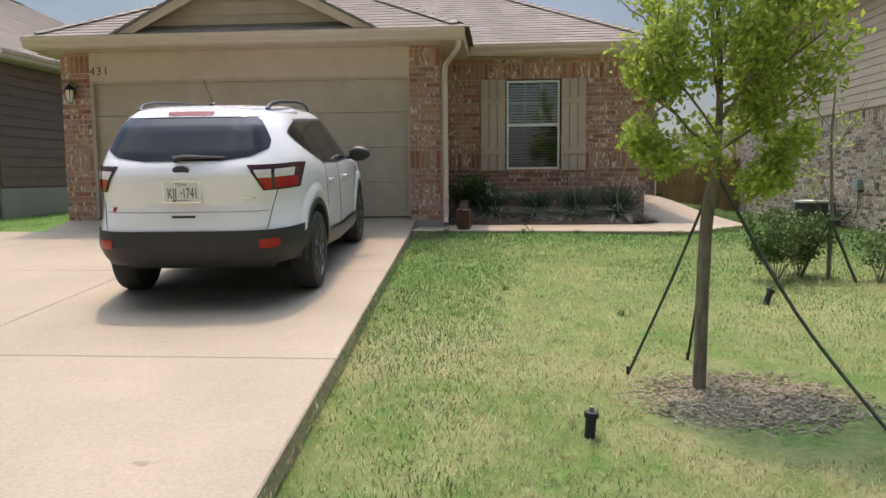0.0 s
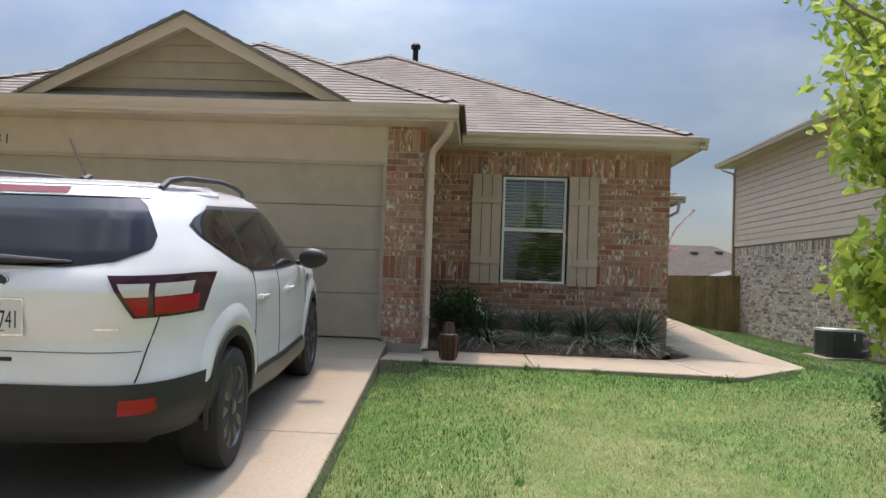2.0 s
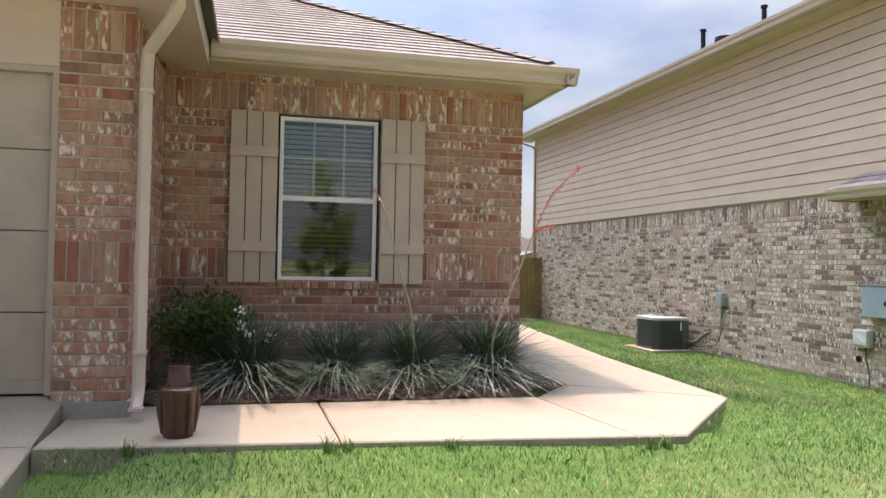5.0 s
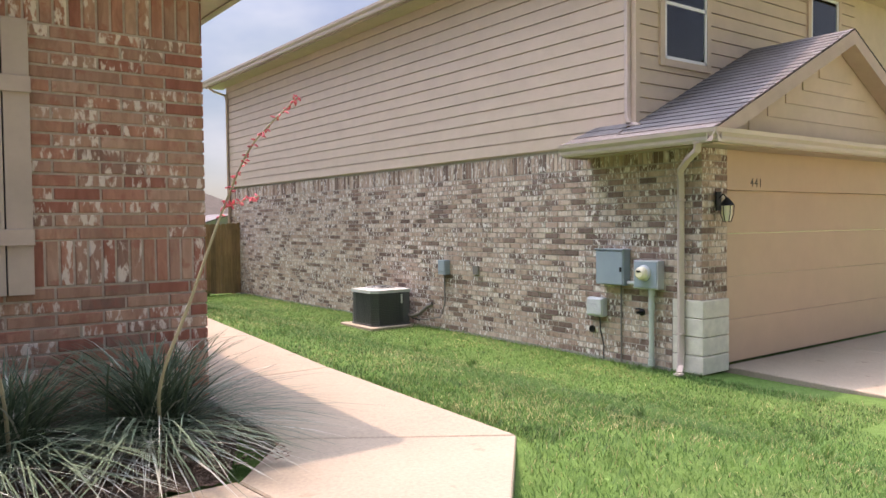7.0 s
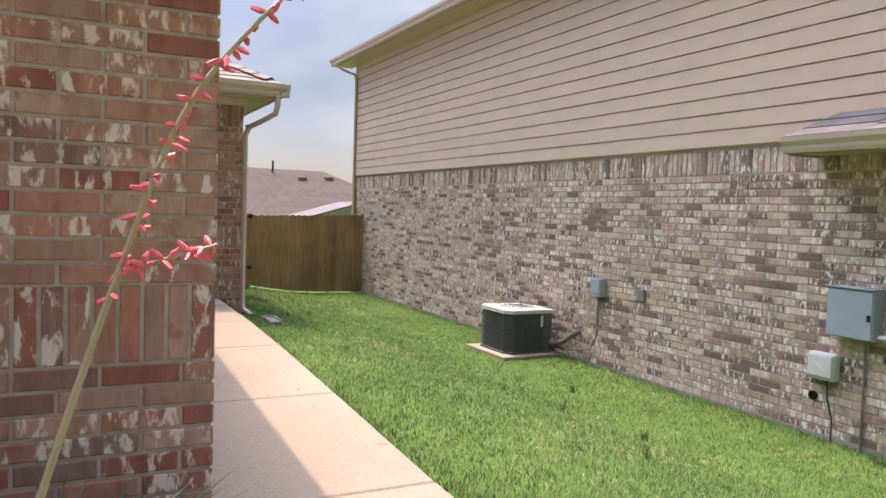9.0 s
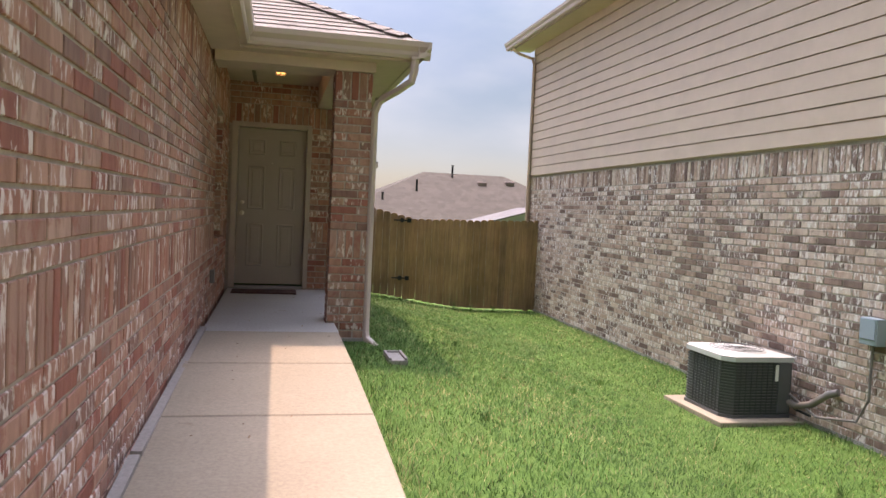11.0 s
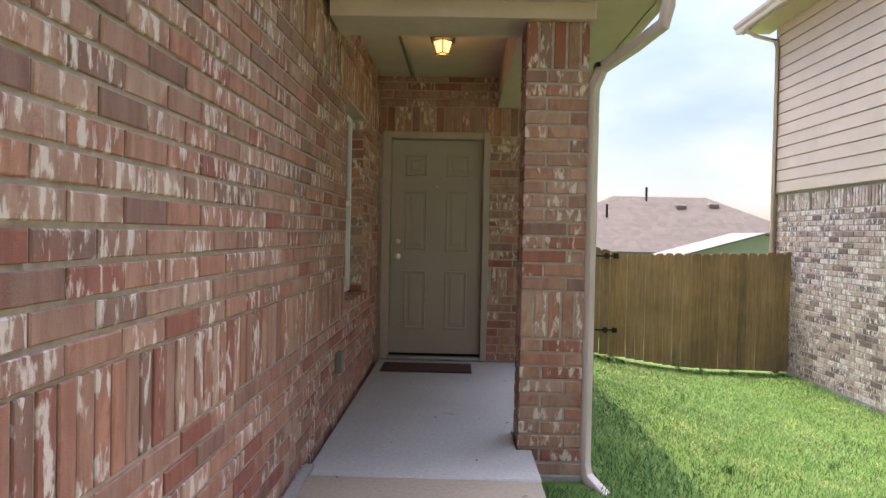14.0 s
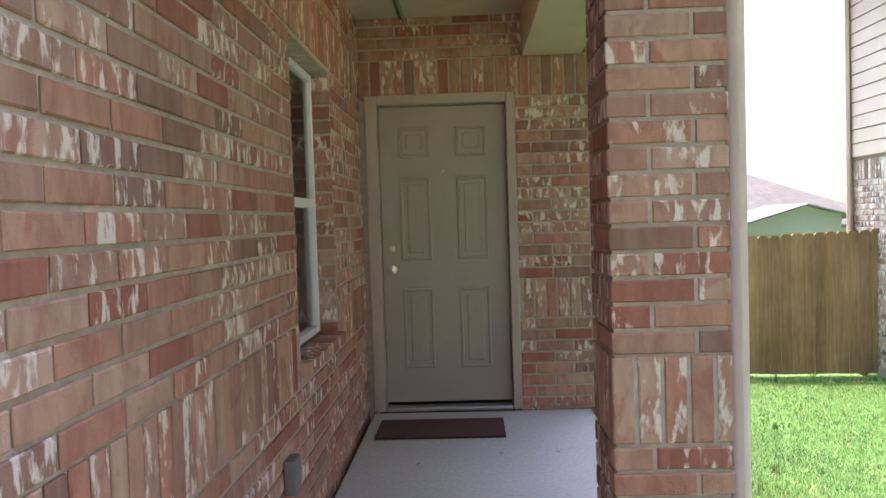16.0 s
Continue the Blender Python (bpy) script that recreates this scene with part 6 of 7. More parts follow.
def ac_unit():
    x0, x1, y0, y1, z0, z1 = 7.60, 8.34, 18.14, 18.96, -0.80, -0.19
    a = thing("air_conditioner", ((x0 + x1) / 2, (y0 + y1) / 2, z0), "dark grey outdoor air conditioner with a pale top", "air conditioner")
    dark = painted("dark_grey_metal", (0.055, 0.06, 0.06), 0.45, 0.15)
    dark2 = painted("dark_grey_grille", (0.085, 0.09, 0.09), 0.5, 0.1)
    top = painted("pale_grey_metal", (0.46, 0.47, 0.45), 0.35, 0.08)
    c = 0.10

    def ring(off, zz):
        return [(x0 - off + c, y0 - off), (x1 + off - 0.02, y0 - off), (x1 + off, y0 - off + 0.02), (x1 + off, y1 + off - c), (x1 + off - c, y1 + off), (x0 - off + c, y1 + off), (x0 - off, y1 + off - c), (x0 - off, y0 - off + c)]
    part("casing", prism(bmesh.new(), ring(-0.012, 0), z0 + 0.03, z1 - 0.05), dark, a)
    n = 17
    for k in range(n):
        zz = z0 + 0.045 + k * (z1 - z0 - 0.11) / n
        part("louvre", prism(bmesh.new(), ring(0.0, 0), zz, zz + 0.013), dark2, a)
    bm = bmesh.new()
    for k in range(9):
        xx = x0 + 0.10 + k * 0.06
        box(bm, xx, xx + 0.004, y0 - 0.004, y0 + 0.01, z0 + 0.04, z1 - 0.06)
    for k in range(9):
        yy = y0 + 0.10 + k * 0.06
        box(bm, x0 - 0.004, x0 + 0.01, yy, yy + 0.004, z0 + 0.04, z1 - 0.06)
    part("grille", bm, dark, a)
    part("base_pan", prism(bmesh.new(), ring(0.008, 0), z0, z0 + 0.03), dark2, a)
    part("top_cover", prism(bmesh.new(), ring(0.014, 0), z1 - 0.05, z1), top, a, "pale grey metal top")
    cx, cy = (x0 + x1) / 2, (y0 + y1) / 2
    part("fan_dome", lathe(bmesh.new(), (cx, cy, z1), [(0.29, 0), (0.27, 0.02), (0.18, 0.04), (0.07, 0.045)], 30), top, a, smooth=True)
    bm = bmesh.new()
    for k in range(6):
        r = 0.09 + k * 0.035
        zz = z1 + float(np.interp(r, [0.07, 0.18, 0.27, 0.29], [0.047, 0.043, 0.024, 0.004]))
        tube(bm, [(cx + r * math.cos(t), cy + r * math.sin(t), zz) for t in np.linspace(0, 2 * math.pi, 33)], 0.0035, 5)
    part("fan_guard", bm, dark, a)
    part("service_panel", boxed(x1 - 0.16, x1 - 0.02, y0 - 0.012, y0 + 0.0, z0 + 0.06, z1 - 0.06, 0.003), dark2, a)
    part("rating_label", boxed(x1 - 0.20, x1 - 0.165, y0 - 0.010, y0 - 0.006, z1 - 0.24, z1 - 0.08), PLATE_M, a)
    tagged(part("equipment_pad", boxed(7.48, 8.43, 18.0, 19.1, -0.90, -0.80, 0.01), CONCRETE, None), "pale concrete pad under the air conditioner", "equipment pad")
    p = thing("insulated_pipe", (8.35, 17.6, -0.5), "grey insulated pipe curving to the air conditioner", "pipe")
    part("foam", tube(bmesh.new(), [(8.30, 18.22, -0.62), (8.33, 18.05, -0.66), (8.36, 17.88, -0.60), (8.40, 17.70, -0.46), (8.44, 17.62, -0.42)], 0.035, 10), SILL, p, smooth=True)
    part("line", tube(bmesh.new(), [(8.30, 18.24, -0.60), (8.35, 18.08, -0.70), (8.38, 17.9, -0.72)], 0.012, 8), RUBBER, p, smooth=True)
    d = thing("disconnect_box", (8.40, 17.23, 0.2), "small grey electrical disconnect box on the brick wall", "electrical box")
    part("box", boxed(8.36, 8.462, 17.13, 17.33, 0.10, 0.34, 0.008), STEELBLUE, d)
    part("cover", boxed(8.348, 8.36, 17.14, 17.32, 0.15, 0.335, 0.006), STEELBLUE, d)
    part("conduit", tube(bmesh.new(), [(8.42, 17.23, 0.10), (8.42, 17.23, -0.4), (8.41, 17.35, -0.62), (8.36, 17.8, -0.70), (8.30, 18.22, -0.52)], 0.013, 8), SILL, d, smooth=True)
    o = thing("outlet_cover", (8.44, 16.44, 0.2), "small brown weatherproof outlet cover on the brick wall", "outlet")
    part("cover", boxed(8.425, 8.461, 16.37, 16.50, 0.13, 0.27, 0.006), SILL, o)


ac_unit()


def meters():
    b = thing("breaker_box", (8.35, 13.61, 0.14), "large blue-grey electrical panel on the mottled brick wall", "electrical box")
    part("box", boxed(8.33, 8.462, 13.39, 13.84, 0.15, 0.59, 0.006), STEELBLUE, b)
    part("door", boxed(8.316, 8.33, 13.40, 13.83, 0.16, 0.575, 0.005), STEELBLUE, b)
    part("hood", boxed(8.305, 8.462, 13.38, 13.85, 0.59, 0.605, 0.004), STEELBLUE, b)
    part("latch", boxed(8.304, 8.316, 13.41, 13.44, 0.32, 0.38, 0.003), BLACKMETAL, b)
    part("conduit", tube(bmesh.new(), [(8.44, 13.52, 0.15), (8.44, 13.52, -0.85)], 0.011, 8), SILL, b, smooth=True)
    m = thing("electric_meter", (8.35, 13.06, 0.13), "grey electric meter box with a round glass meter and a conduit", "electric meter")
    part("box", boxed(8.34, 8.462, 12.88, 13.24, 0.13, 0.475, 0.006), GREYPLASTIC, m)
    part("door", boxed(8.328, 8.34, 12.895, 13.225, 0.145, 0.46, 0.004), STEELBLUE, m)
    part("ring", lathe(bmesh.new(), (8.328, 13.07, 0.325), [(0.095, 0), (0.095, -0.02), (0.08, -0.035)], 30, "x"), GREYPLASTIC, m, smooth=True)
    part("dial", lathe(bmesh.new(), (8.295, 13.07, 0.325), [(0.078, 0), (0.075, -0.05), (0.05, -0.075)], 30, "x"), FROST, m, "clear domed meter glass", smooth=True)
    part("display", boxed(8.212, 8.222, 13.04, 13.10, 0.335, 0.36), INK, m)
    part("conduit", tube(bmesh.new(), [(8.40, 13.02, 0.13), (8.40, 13.02, -0.80)], 0.032, 14), PVC, m, smooth=True)
    for z in (-0.08, -0.76, 0.10):
        part("collar", lathe(bmesh.new(), (8.40, 13.02, z), [(0.042, -0.04), (0.042, 0.04)], 16), PVC, m, smooth=True)
    part("nipple", tube(bmesh.new(), [(8.40, 13.38, 0.19), (8.40, 13.24, 0.19)], 0.024, 12), GREYPLASTIC, m, smooth=True)
    t = thing("telephone_box", (8.38, 13.9, -0.28), "pale grey plastic utility box with a black cable", "utility box")
    part("box", boxed(8.36, 8.462, 13.76, 14.03, -0.28, -0.03, 0.02), GREYPLASTIC, t)
    part("cover", boxed(8.345, 8.36, 13.77, 14.02, -0.25, -0.045, 0.012), GREYPLASTIC, t)
    for k in range(5):
        part("rib", tube(bmesh.new(), [(8.343, 13.97 - k * 0.03, -0.10 + 0.0 * k), (8.343, 13.85 - k * 0.012, -0.20)], 0.004, 5), GREYPLASTIC, t)
    part("cable", tube(bmesh.new(), [(8.42, 13.86, -0.28), (8.41, 13.84, -0.45), (8.42, 13.79, -0.65), (8.40, 13.78, -0.86)], 0.008, 7), RUBBER, t, smooth=True)
    v = thing("hose_bib", (8.4, 13.2, -0.17), "small dark outdoor tap on the brick wall", "tap")
    bm = bmesh.new()
    lathe(bm, (8.462, 13.21, -0.17), [(0.045, 0), (0.045, -0.012), (0.016, -0.02), (0.016, -0.06), (0.02, -0.065), (0.02, -0.09)], 16, "x")
    part("flange", bm, BLACKMETAL, v, smooth=True)
    part("handle", lathe(bmesh.new(), (8.38, 13.21, -0.13), [(0.03, 0), (0.035, 0.008), (0.03, 0.016)], 10), BLACKMETAL, v, smooth=True)
    v2 = thing("pipe_stub", (8.44, 14.0, -0.5), "dark round pipe stub low on the brick wall", "pipe")
    part("ring", lathe(bmesh.new(), (8.462, 14.02, -0.46), [(0.045, 0), (0.045, -0.02), (0.03, -0.02), (0.03, -0.004)], 16, "x"), BLACKMETAL, v2, smooth=True)


meters()

o = thing("side_outlet", (2.64, 19.33, 0.36), "small grey weatherproof outlet cover on the red brick wall", "outlet")
part("cover", boxed(2.63, 2.672, 19.28, 19.385, 0.29, 0.42, 0.006), SILL, o)
sb = thing("splash_block", (4.45, 17.9, -0.2), "pale concrete splash block lying on the grass", "splash block")
bm = bmesh.new()
for a, b, c, d, e, f in ((4.20, 4.36, 17.74, 18.10, -0.20, -0.155), (4.20, 4.225, 17.74, 18.10, -0.155, -0.135), (4.335, 4.36, 17.74, 18.10, -0.155, -0.135), (4.225, 4.335, 18.075, 18.10, -0.155, -0.135)):
    box(bm, a, b, c, d, e, f, 0.006)
part("trough", bm, CONCRETE_G, sb)


def sprinkler(x, y, tilt):
    z = ground_z(x, y)
    s = thing("sprinkler_head", (x, y, z), "black pop-up lawn sprinkler head standing out of the grass", "sprinkler", "sprinklers in the front lawn")
    dx = tilt * 0.1
    part("body", tube(bmesh.new(), [(x - dx, y, z - 0.05), (x, y, z + 0.10)], 0.026, 14), RUBBER, s, smooth=True)
    part("cap", tube(bmesh.new(), [(x, y, z + 0.10), (x + dx * 0.2, y, z + 0.125)], 0.036, 16), RUBBER, s, smooth=True)
    part("nozzle", tube(bmesh.new(), [(x, y, z + 0.12), (x + dx * 0.3, y, z + 0.15)], 0.012, 10), SILL, s, smooth=True)


sprinkler(0.70, 2.67, 0.1)
sprinkler(2.47, 5.43, 0.5)

# ---- plants ----


def blades_mesh(name, roots, material, height, width, lean, rng, seg=2, curl=0.0, zfun=None, az=None):
    """Many tapering blades in one mesh. roots: (n, 2) places; arrays for height, width and lean."""
    n = len(roots)
    az = rng.uniform(0, 2 * math.pi, n) if az is None else az
    face = az + math.pi / 2 + rng.normal(0, 0.4, n)
    z0 = np.array([zfun(x, y) for x, y in roots]) if zfun else np.zeros(n)
    pts = []
    levels = seg + 1
    for i in range(levels):
        t = i / seg
        r = lean * (t ** 1.7)
        zz = height * (t - curl * t ** 3)
        px, py, pz = roots[:, 0] + r * np.cos(az), roots[:, 1] + r * np.sin(az), z0 + zz
        w = width * (1 - t) * 0.5 if i else width * 0.5
        if i < seg:
            w = width * 0.5 * (1 - 0.45 * t)
            pts.append(np.stack([px - w * np.cos(face), py - w * np.sin(face), pz], 1))
            pts.append(np.stack([px + w * np.cos(face), py + w * np.sin(face), pz], 1))
        else:
            pts.append(np.stack([px, py, pz], 1))
    per = len(pts)
    V = np.stack(pts, 1).reshape(-1, 3)
    base = np.arange(n) * per
    loops, starts, totals = [], [], []
    F = []
    for i in range(seg - 1):
        F.append(np.stack([base + 2 * i, base + 2 * i + 1, base + 2 * i + 3, base + 2 * i + 2], 1))
    tip = np.stack([base + per - 3, base + per - 2, base + per - 1], 1)
    quads = np.concatenate(F) if F else np.zeros((0, 4), int)
    nl = quads.size + tip.size
    me = bpy.data.meshes.new(name)
    me.vertices.add(len(V))
    me.vertices.foreach_set("co", V.astype(np.float32).ravel())
    me.loops.add(nl)
    me.loops.foreach_set("vertex_index", np.concatenate([quads.ravel(), tip.ravel()]).astype(np.int32))
    me.polygons.add(len(quads) + len(tip))
    tot = np.concatenate([np.full(len(quads), 4), np.full(len(tip), 3)]).astype(np.int32)
    me.polygons.foreach_set("loop_start", np.concatenate([[0], np.cumsum(tot)[:-1]]).astype(np.int32))
    me.update(calc_edges=True)
    me.validate()
    me.materials.append(material)
    return me


def build_grass():
    rng = np.random.default_rng(7)
    n = 420000
    # candidates over front lawn, side yard and the far strip by the left house
    which = rng.random(n)
    x = np.where(which < 0.56, rng.uniform(-0.9, 7.5, n), rng.uniform(3.7, 8.45, n))
    y = np.where(which < 0.56, rng.uniform(0.2, 12.2, n), rng.uniform(10.2, 26.0, n))
    far = which > 0.965
    x = np.where(far, rng.uniform(-11.5, -6.6, n), x)
    y = np.where(far, rng.uniform(6.5, 16.0, n), y)
    keep = np.ones(n, bool)
    keep &= ~((y < 9.50) & (x < -1.02 + 0.036 * (9.8 - y)) & (x > -7.1))
    keep &= ~((y >= 9.49 - 0.075 * (x + 1.01)) & (y < 9.9) & (x < 2.75) & (x > -7.1))
    diag = (x - 2.74) - (y - 9.2)
    keep &= ~((y >= 9.2) & (x <= 3.81) & (x > 2.7) & (diag < 0.0))
    keep &= ~((y >= 9.6) & (x <= 2.75) & (x > -6.6))
    keep &= ~((x < 4.14) & (x > 0) & (y > 18.6))
    keep &= ~((x > 7.5) & (x < 8.45) & (y > 18.1) & (y < 19.1))
    keep &= ~((x > 8.44))
    keep &= ~((x > -7.1) & (x < -6.4) & (y > 9.0))
    x, y = x[keep], y[keep]
    # thinner where it is worn or dry
    dryness = np.clip((9.0 - y) / 4.8, 0, 1) * 0.95 * np.clip((x + 0.1) / 0.9, 0.15, 1)
    mulch_ring = np.hypot(x - 1.7, y - 3.2) < 0.75
    dead = rng.random(len(x)) < np.where(mulch_ring, 0.72, 0.0) + 0.42 * dryness
    x, y, dryness = x[~dead], y[~dead], dryness[~dead]
    patch = np.array([0.5 + 0.9 * noise.noise(Vector((a * 0.55, b * 0.55, 9.0))) + 0.5 * noise.noise(Vector((a * 2.1, b * 2.1, 5.0))) for a, b in zip(x, y)])
    patch = np.clip(patch + 0.45 * np.exp(-((x - 1.3) ** 2 + (y - 3.4) ** 2) / 6.0), 0, 1)
    dry = rng.random(len(x)) < np.clip(dryness * 2.6 * patch, 0, 0.92) + 0.05 + 0.22 * (patch > 0.72)
    for sel, name, mat, h in ((~dry, "grass", BLADE, 0.036), (dry, "dry_grass", BLADE_DRY, 0.030)):
        r = np.stack([x[sel], y[sel]], 1)
        k = len(r)
        hh = rng.uniform(0.5, 1.2, k) * h
        # longer tufts against walls and edges
        edge = (r[:, 0] > 8.25) | (np.abs(r[:, 1] - 25.95) < 0.15) | (np.abs(r[:, 0] - 3.92) < 0.05)
        hh = np.where(edge, hh * 1.7, hh)
        me = blades_mesh(name, r, mat, hh, rng.uniform(0.003, 0.007, k), rng.uniform(0.3, 1.5, k) * hh, rng, seg=2, zfun=ground_z)
        ob = new(name, me)
        tagged(ob, "short green lawn grass" if name == "grass" else "straw coloured dry lawn grass", "grass", kind="stuff")


build_grass()


def tuft(rng, x, y, h, n, material, name, label, group, width=0.007, spread=0.6):
    z = ground_z(x, y)
    roots = np.stack([rng.normal(0, 0.02, n), rng.normal(0, 0.02, n)], 1)
    hh = rng.uniform(0.5, 1.0, n) * h
    me = blades_mesh(name, roots, material, hh, rng.uniform(0.6, 1.2, n) * width, hh * rng.uniform(0.3, 1.4, n) * spread, rng, seg=4, curl=0.25)
    ob = new(name, me)
    ob.location = (x, y, z)
    return tagged(ob, label, "weed", group)


def weeds():
    rng = np.random.default_rng(11)
    spots = [(5.6, 25.6, 0.2), (6.7, 25.9, 0.3), (7.0, 25.8, 0.22), (7.5, 25.9, 0.25), (6.9, 17.2, 0.2), (6.9, 16.7, 0.16), (6.3, 15.0, 0.2), (6.6, 14.2, 0.17), (5.9, 13.4, 0.2),
             (7.3, 16.2, 0.2), (6.9, 19.5, 0.14), (6.2, 18.6, 0.16), (6.6, 21.0, 0.14), (5.3, 21.5, 0.12), (7.4, 22.4, 0.14), (6.0, 23.3, 0.12), (5.2, 19.6, 0.12),
             (0.55, 9.30, 0.15), (0.65, 9.30, 0.12), (1.25, 9.25, 0.1), (2.45, 9.15, 0.12), (2.55, 9.15, 0.15), (5.2, 10.6, 0.14), (5.8, 9.6, 0.15), (6.8, 10.2, 0.16), (6.2, 11.6, 0.12),
             (-0.5, 9.35, 0.14), (1.2, 5.0, 0.1), (0.3, 5.9, 0.08), (4.6, 16.2, 0.1), (5.0, 14.6, 0.1)]
    for x, y, h in spots:
        tuft(rng, x, y, h, 26, BLADE, "weed_tuft", "pale green weed tuft standing above the mown lawn", "weeds in the lawn")


weeds()


def yuccas():
    rng = np.random.default_rng(5)
    for i, (x, y, s) in enumerate(((0.10, 11.25, 1.05), (0.80, 11.32, 0.92), (1.42, 11.28, 1.02), (2.10, 11.30, 1.08))):
        y_ = thing("red_yucca", (x, y, -0.22), "clump of arching narrow grey-green yucca leaves in the mulch bed", "yucca", "yuccas in the planting bed")
        for name, m, cnt, lo, hi, near, far, curl in (("leaves", YUCCA, 430, 0.55, 1.0, 0.10, 0.55, 0.25), ("outer_leaves", YUCCA, 330, 0.35, 0.75, 0.45, 1.05, 0.62), ("old_leaves", YUCCA_PALE, 80, 0.22, 0.55, 0.35, 0.85, 1.0)):
            roots = np.stack([rng.normal(0, 0.06, cnt), rng.normal(0, 0.05, cnt)], 1)
            hh = rng.uniform(lo, hi, cnt) * 0.72 * s
            reach = rng.uniform(near, far, cnt) * 1.2 * s
            az = rng.normal(-math.pi / 2, 1.0, cnt) if name == "old_leaves" else None
            me = blades_mesh(name, roots, m, hh, rng.uniform(0.008, 0.015, cnt), reach, rng, seg=6, curl=curl, az=az)
            ob = new(name, me)
            ob.parent = y_


YUCCA_PALE = blade_material("yucca_old_leaf", (0.30, 0.31, 0.25), (0.46, 0.46, 0.38), (0.6, 0.57, 0.48), 0.15)
STALK = painted("flower_stalk", (0.34, 0.31, 0.19), 0.7)
REDFLOWER = painted("coral_red_petal", (0.70, 0.13, 0.15), 0.5)
yuccas()


def spline(pts, n):
    """A smooth line through points."""
    P = [Vector(p) for p in pts]
    out = []
    for i in range(len(P) - 1):
        p0, p1, p2, p3 = P[max(i - 1, 0)], P[i], P[i + 1], P[min(i + 2, len(P) - 1)]
        for k in range(n):
            t = k / n
            out.append(0.5 * ((2 * p1) + (p2 - p0) * t + (2 * p0 - 5 * p1 + 4 * p2 - p3) * t * t + (-p0 + 3 * p1 - 3 * p2 + p3) * t ** 3))
    return out + [P[-1]]


def flower_stalks():
    rnd = random.Random(3)
    for pts, flowers, label in (
            ([(2.12, 11.2, -0.2), (2.01, 10.87, 0.19), (2.12, 10.72, 0.62), (2.24, 10.60, 1.04), (2.34, 10.50, 1.32), (2.52, 10.39, 1.54)], True, "long arching yucca flower stalk with coral red blossoms"),
            ([(1.42, 11.2, -0.2), (1.36, 10.95, 0.3), (1.22, 10.85, 0.75), (1.12, 10.9, 1.15), (1.04, 11.0, 1.36)], False, "thin bare yucca flower stalk with a few faded blossoms")):
        s = thing("flower_stalk", pts[0], label, "flower")
        line = spline(pts, 8)
        k = len(line)
        part("stem", tube(bmesh.new(), line, 0.01, 7, radii=[0.0105 * (1 - 0.75 * i / k) for i in range(k)]), STALK, s, smooth=True)
        bm = bmesh.new()
        if flowers:
            for i in range(int(k * 0.58), k):
                for j in range(3):
                    p = line[i].lerp(line[min(i + 1, k - 1)], rnd.random())
                    d = Vector((rnd.uniform(-1, 1), rnd.uniform(-1, 1), rnd.uniform(-0.8, 0.4))).normalized()
                    L = rnd.uniform(0.018, 0.035)
                    tube(bm, [p, p + d * L * 0.5, p + d * L], 0.005, 5, radii=[0.002, 0.0055, 0.003])
            base = line[int(k * 0.60)]
            for j in range(34):
                f_ = rnd.random()
                q = base + Vector((0.14, -0.08, 0.05)) * f_
                d = Vector((rnd.uniform(-1, 1), rnd.uniform(-1, 1), rnd.uniform(-1, 1))).normalized()
                tube(bm, [q, q + d * 0.012, q + d * 0.026], 0.005, 5, radii=[0.002, 0.0055, 0.003])
            part("side_branch", tube(bmesh.new(), [base, base + Vector((0.14, -0.08, 0.05))], 0.003, 5), STALK, s)
        else:
            for j in range(16):
                p = line[rnd.randrange(int(k * 0.75), k)]
                d = Vector((rnd.uniform(-1, 1), rnd.uniform(-1, 1), rnd.uniform(-1, 0.2))).normalized()
                tube(bm, [p, p + d * 0.012, p + d * 0.024], 0.004, 5, radii=[0.002, 0.0045, 0.002])
        part("blossoms", bm, REDFLOWER, s, "coral red blossoms", kind="stuff")


flower_stalks()


def leaf_cloud(name, centres, radius, count, size, material, parent, rng, flat=1.0):
    """Small folded leaves scattered round twig ends."""
    c = np.array(centres)[rng.integers(0, len(centres), count)]
    r = np.array(radius)[rng.integers(0, len(radius), count)] if np.ndim(radius) else radius
    d = rng.normal(0, 1, (count, 3))
    d /= np.linalg.norm(d, axis=1)[:, None]
    p = c + d * (rng.random((count, 1)) ** 0.5) * radius * np.array([1, 1, flat])
    a = rng.normal(0, 1, (count, 3))
    a /= np.linalg.norm(a, axis=1)[:, None]
    b = np.cross(a, rng.normal(0, 1, (count, 3)))
    b /= np.linalg.norm(b, axis=1)[:, None]
    nrm = np.cross(a, b)
    L = rng.uniform(0.6, 1.25, (count, 1)) * size
    W = L * 0.30
    V = np.stack([p, p + a * L * 0.45 + b * W + nrm * W * 0.3, p + a * L, p + a * L * 0.45 - b * W + nrm * W * 0.3], 1).reshape(-1, 3)
    base = np.arange(count)[:, None] * 4
    F = np.concatenate([base + [0, 1, 2], base + [0, 2, 3]])
    ob = new(name, raw_mesh(name, (V - np.array(origin_of(parent))).tolist(), F.tolist(), material))
    ob.parent = parent
    return tagged(ob, kind="stuff")


STRAP = painted("green_tree_strap", (0.03, 0.055, 0.03), 0.8)


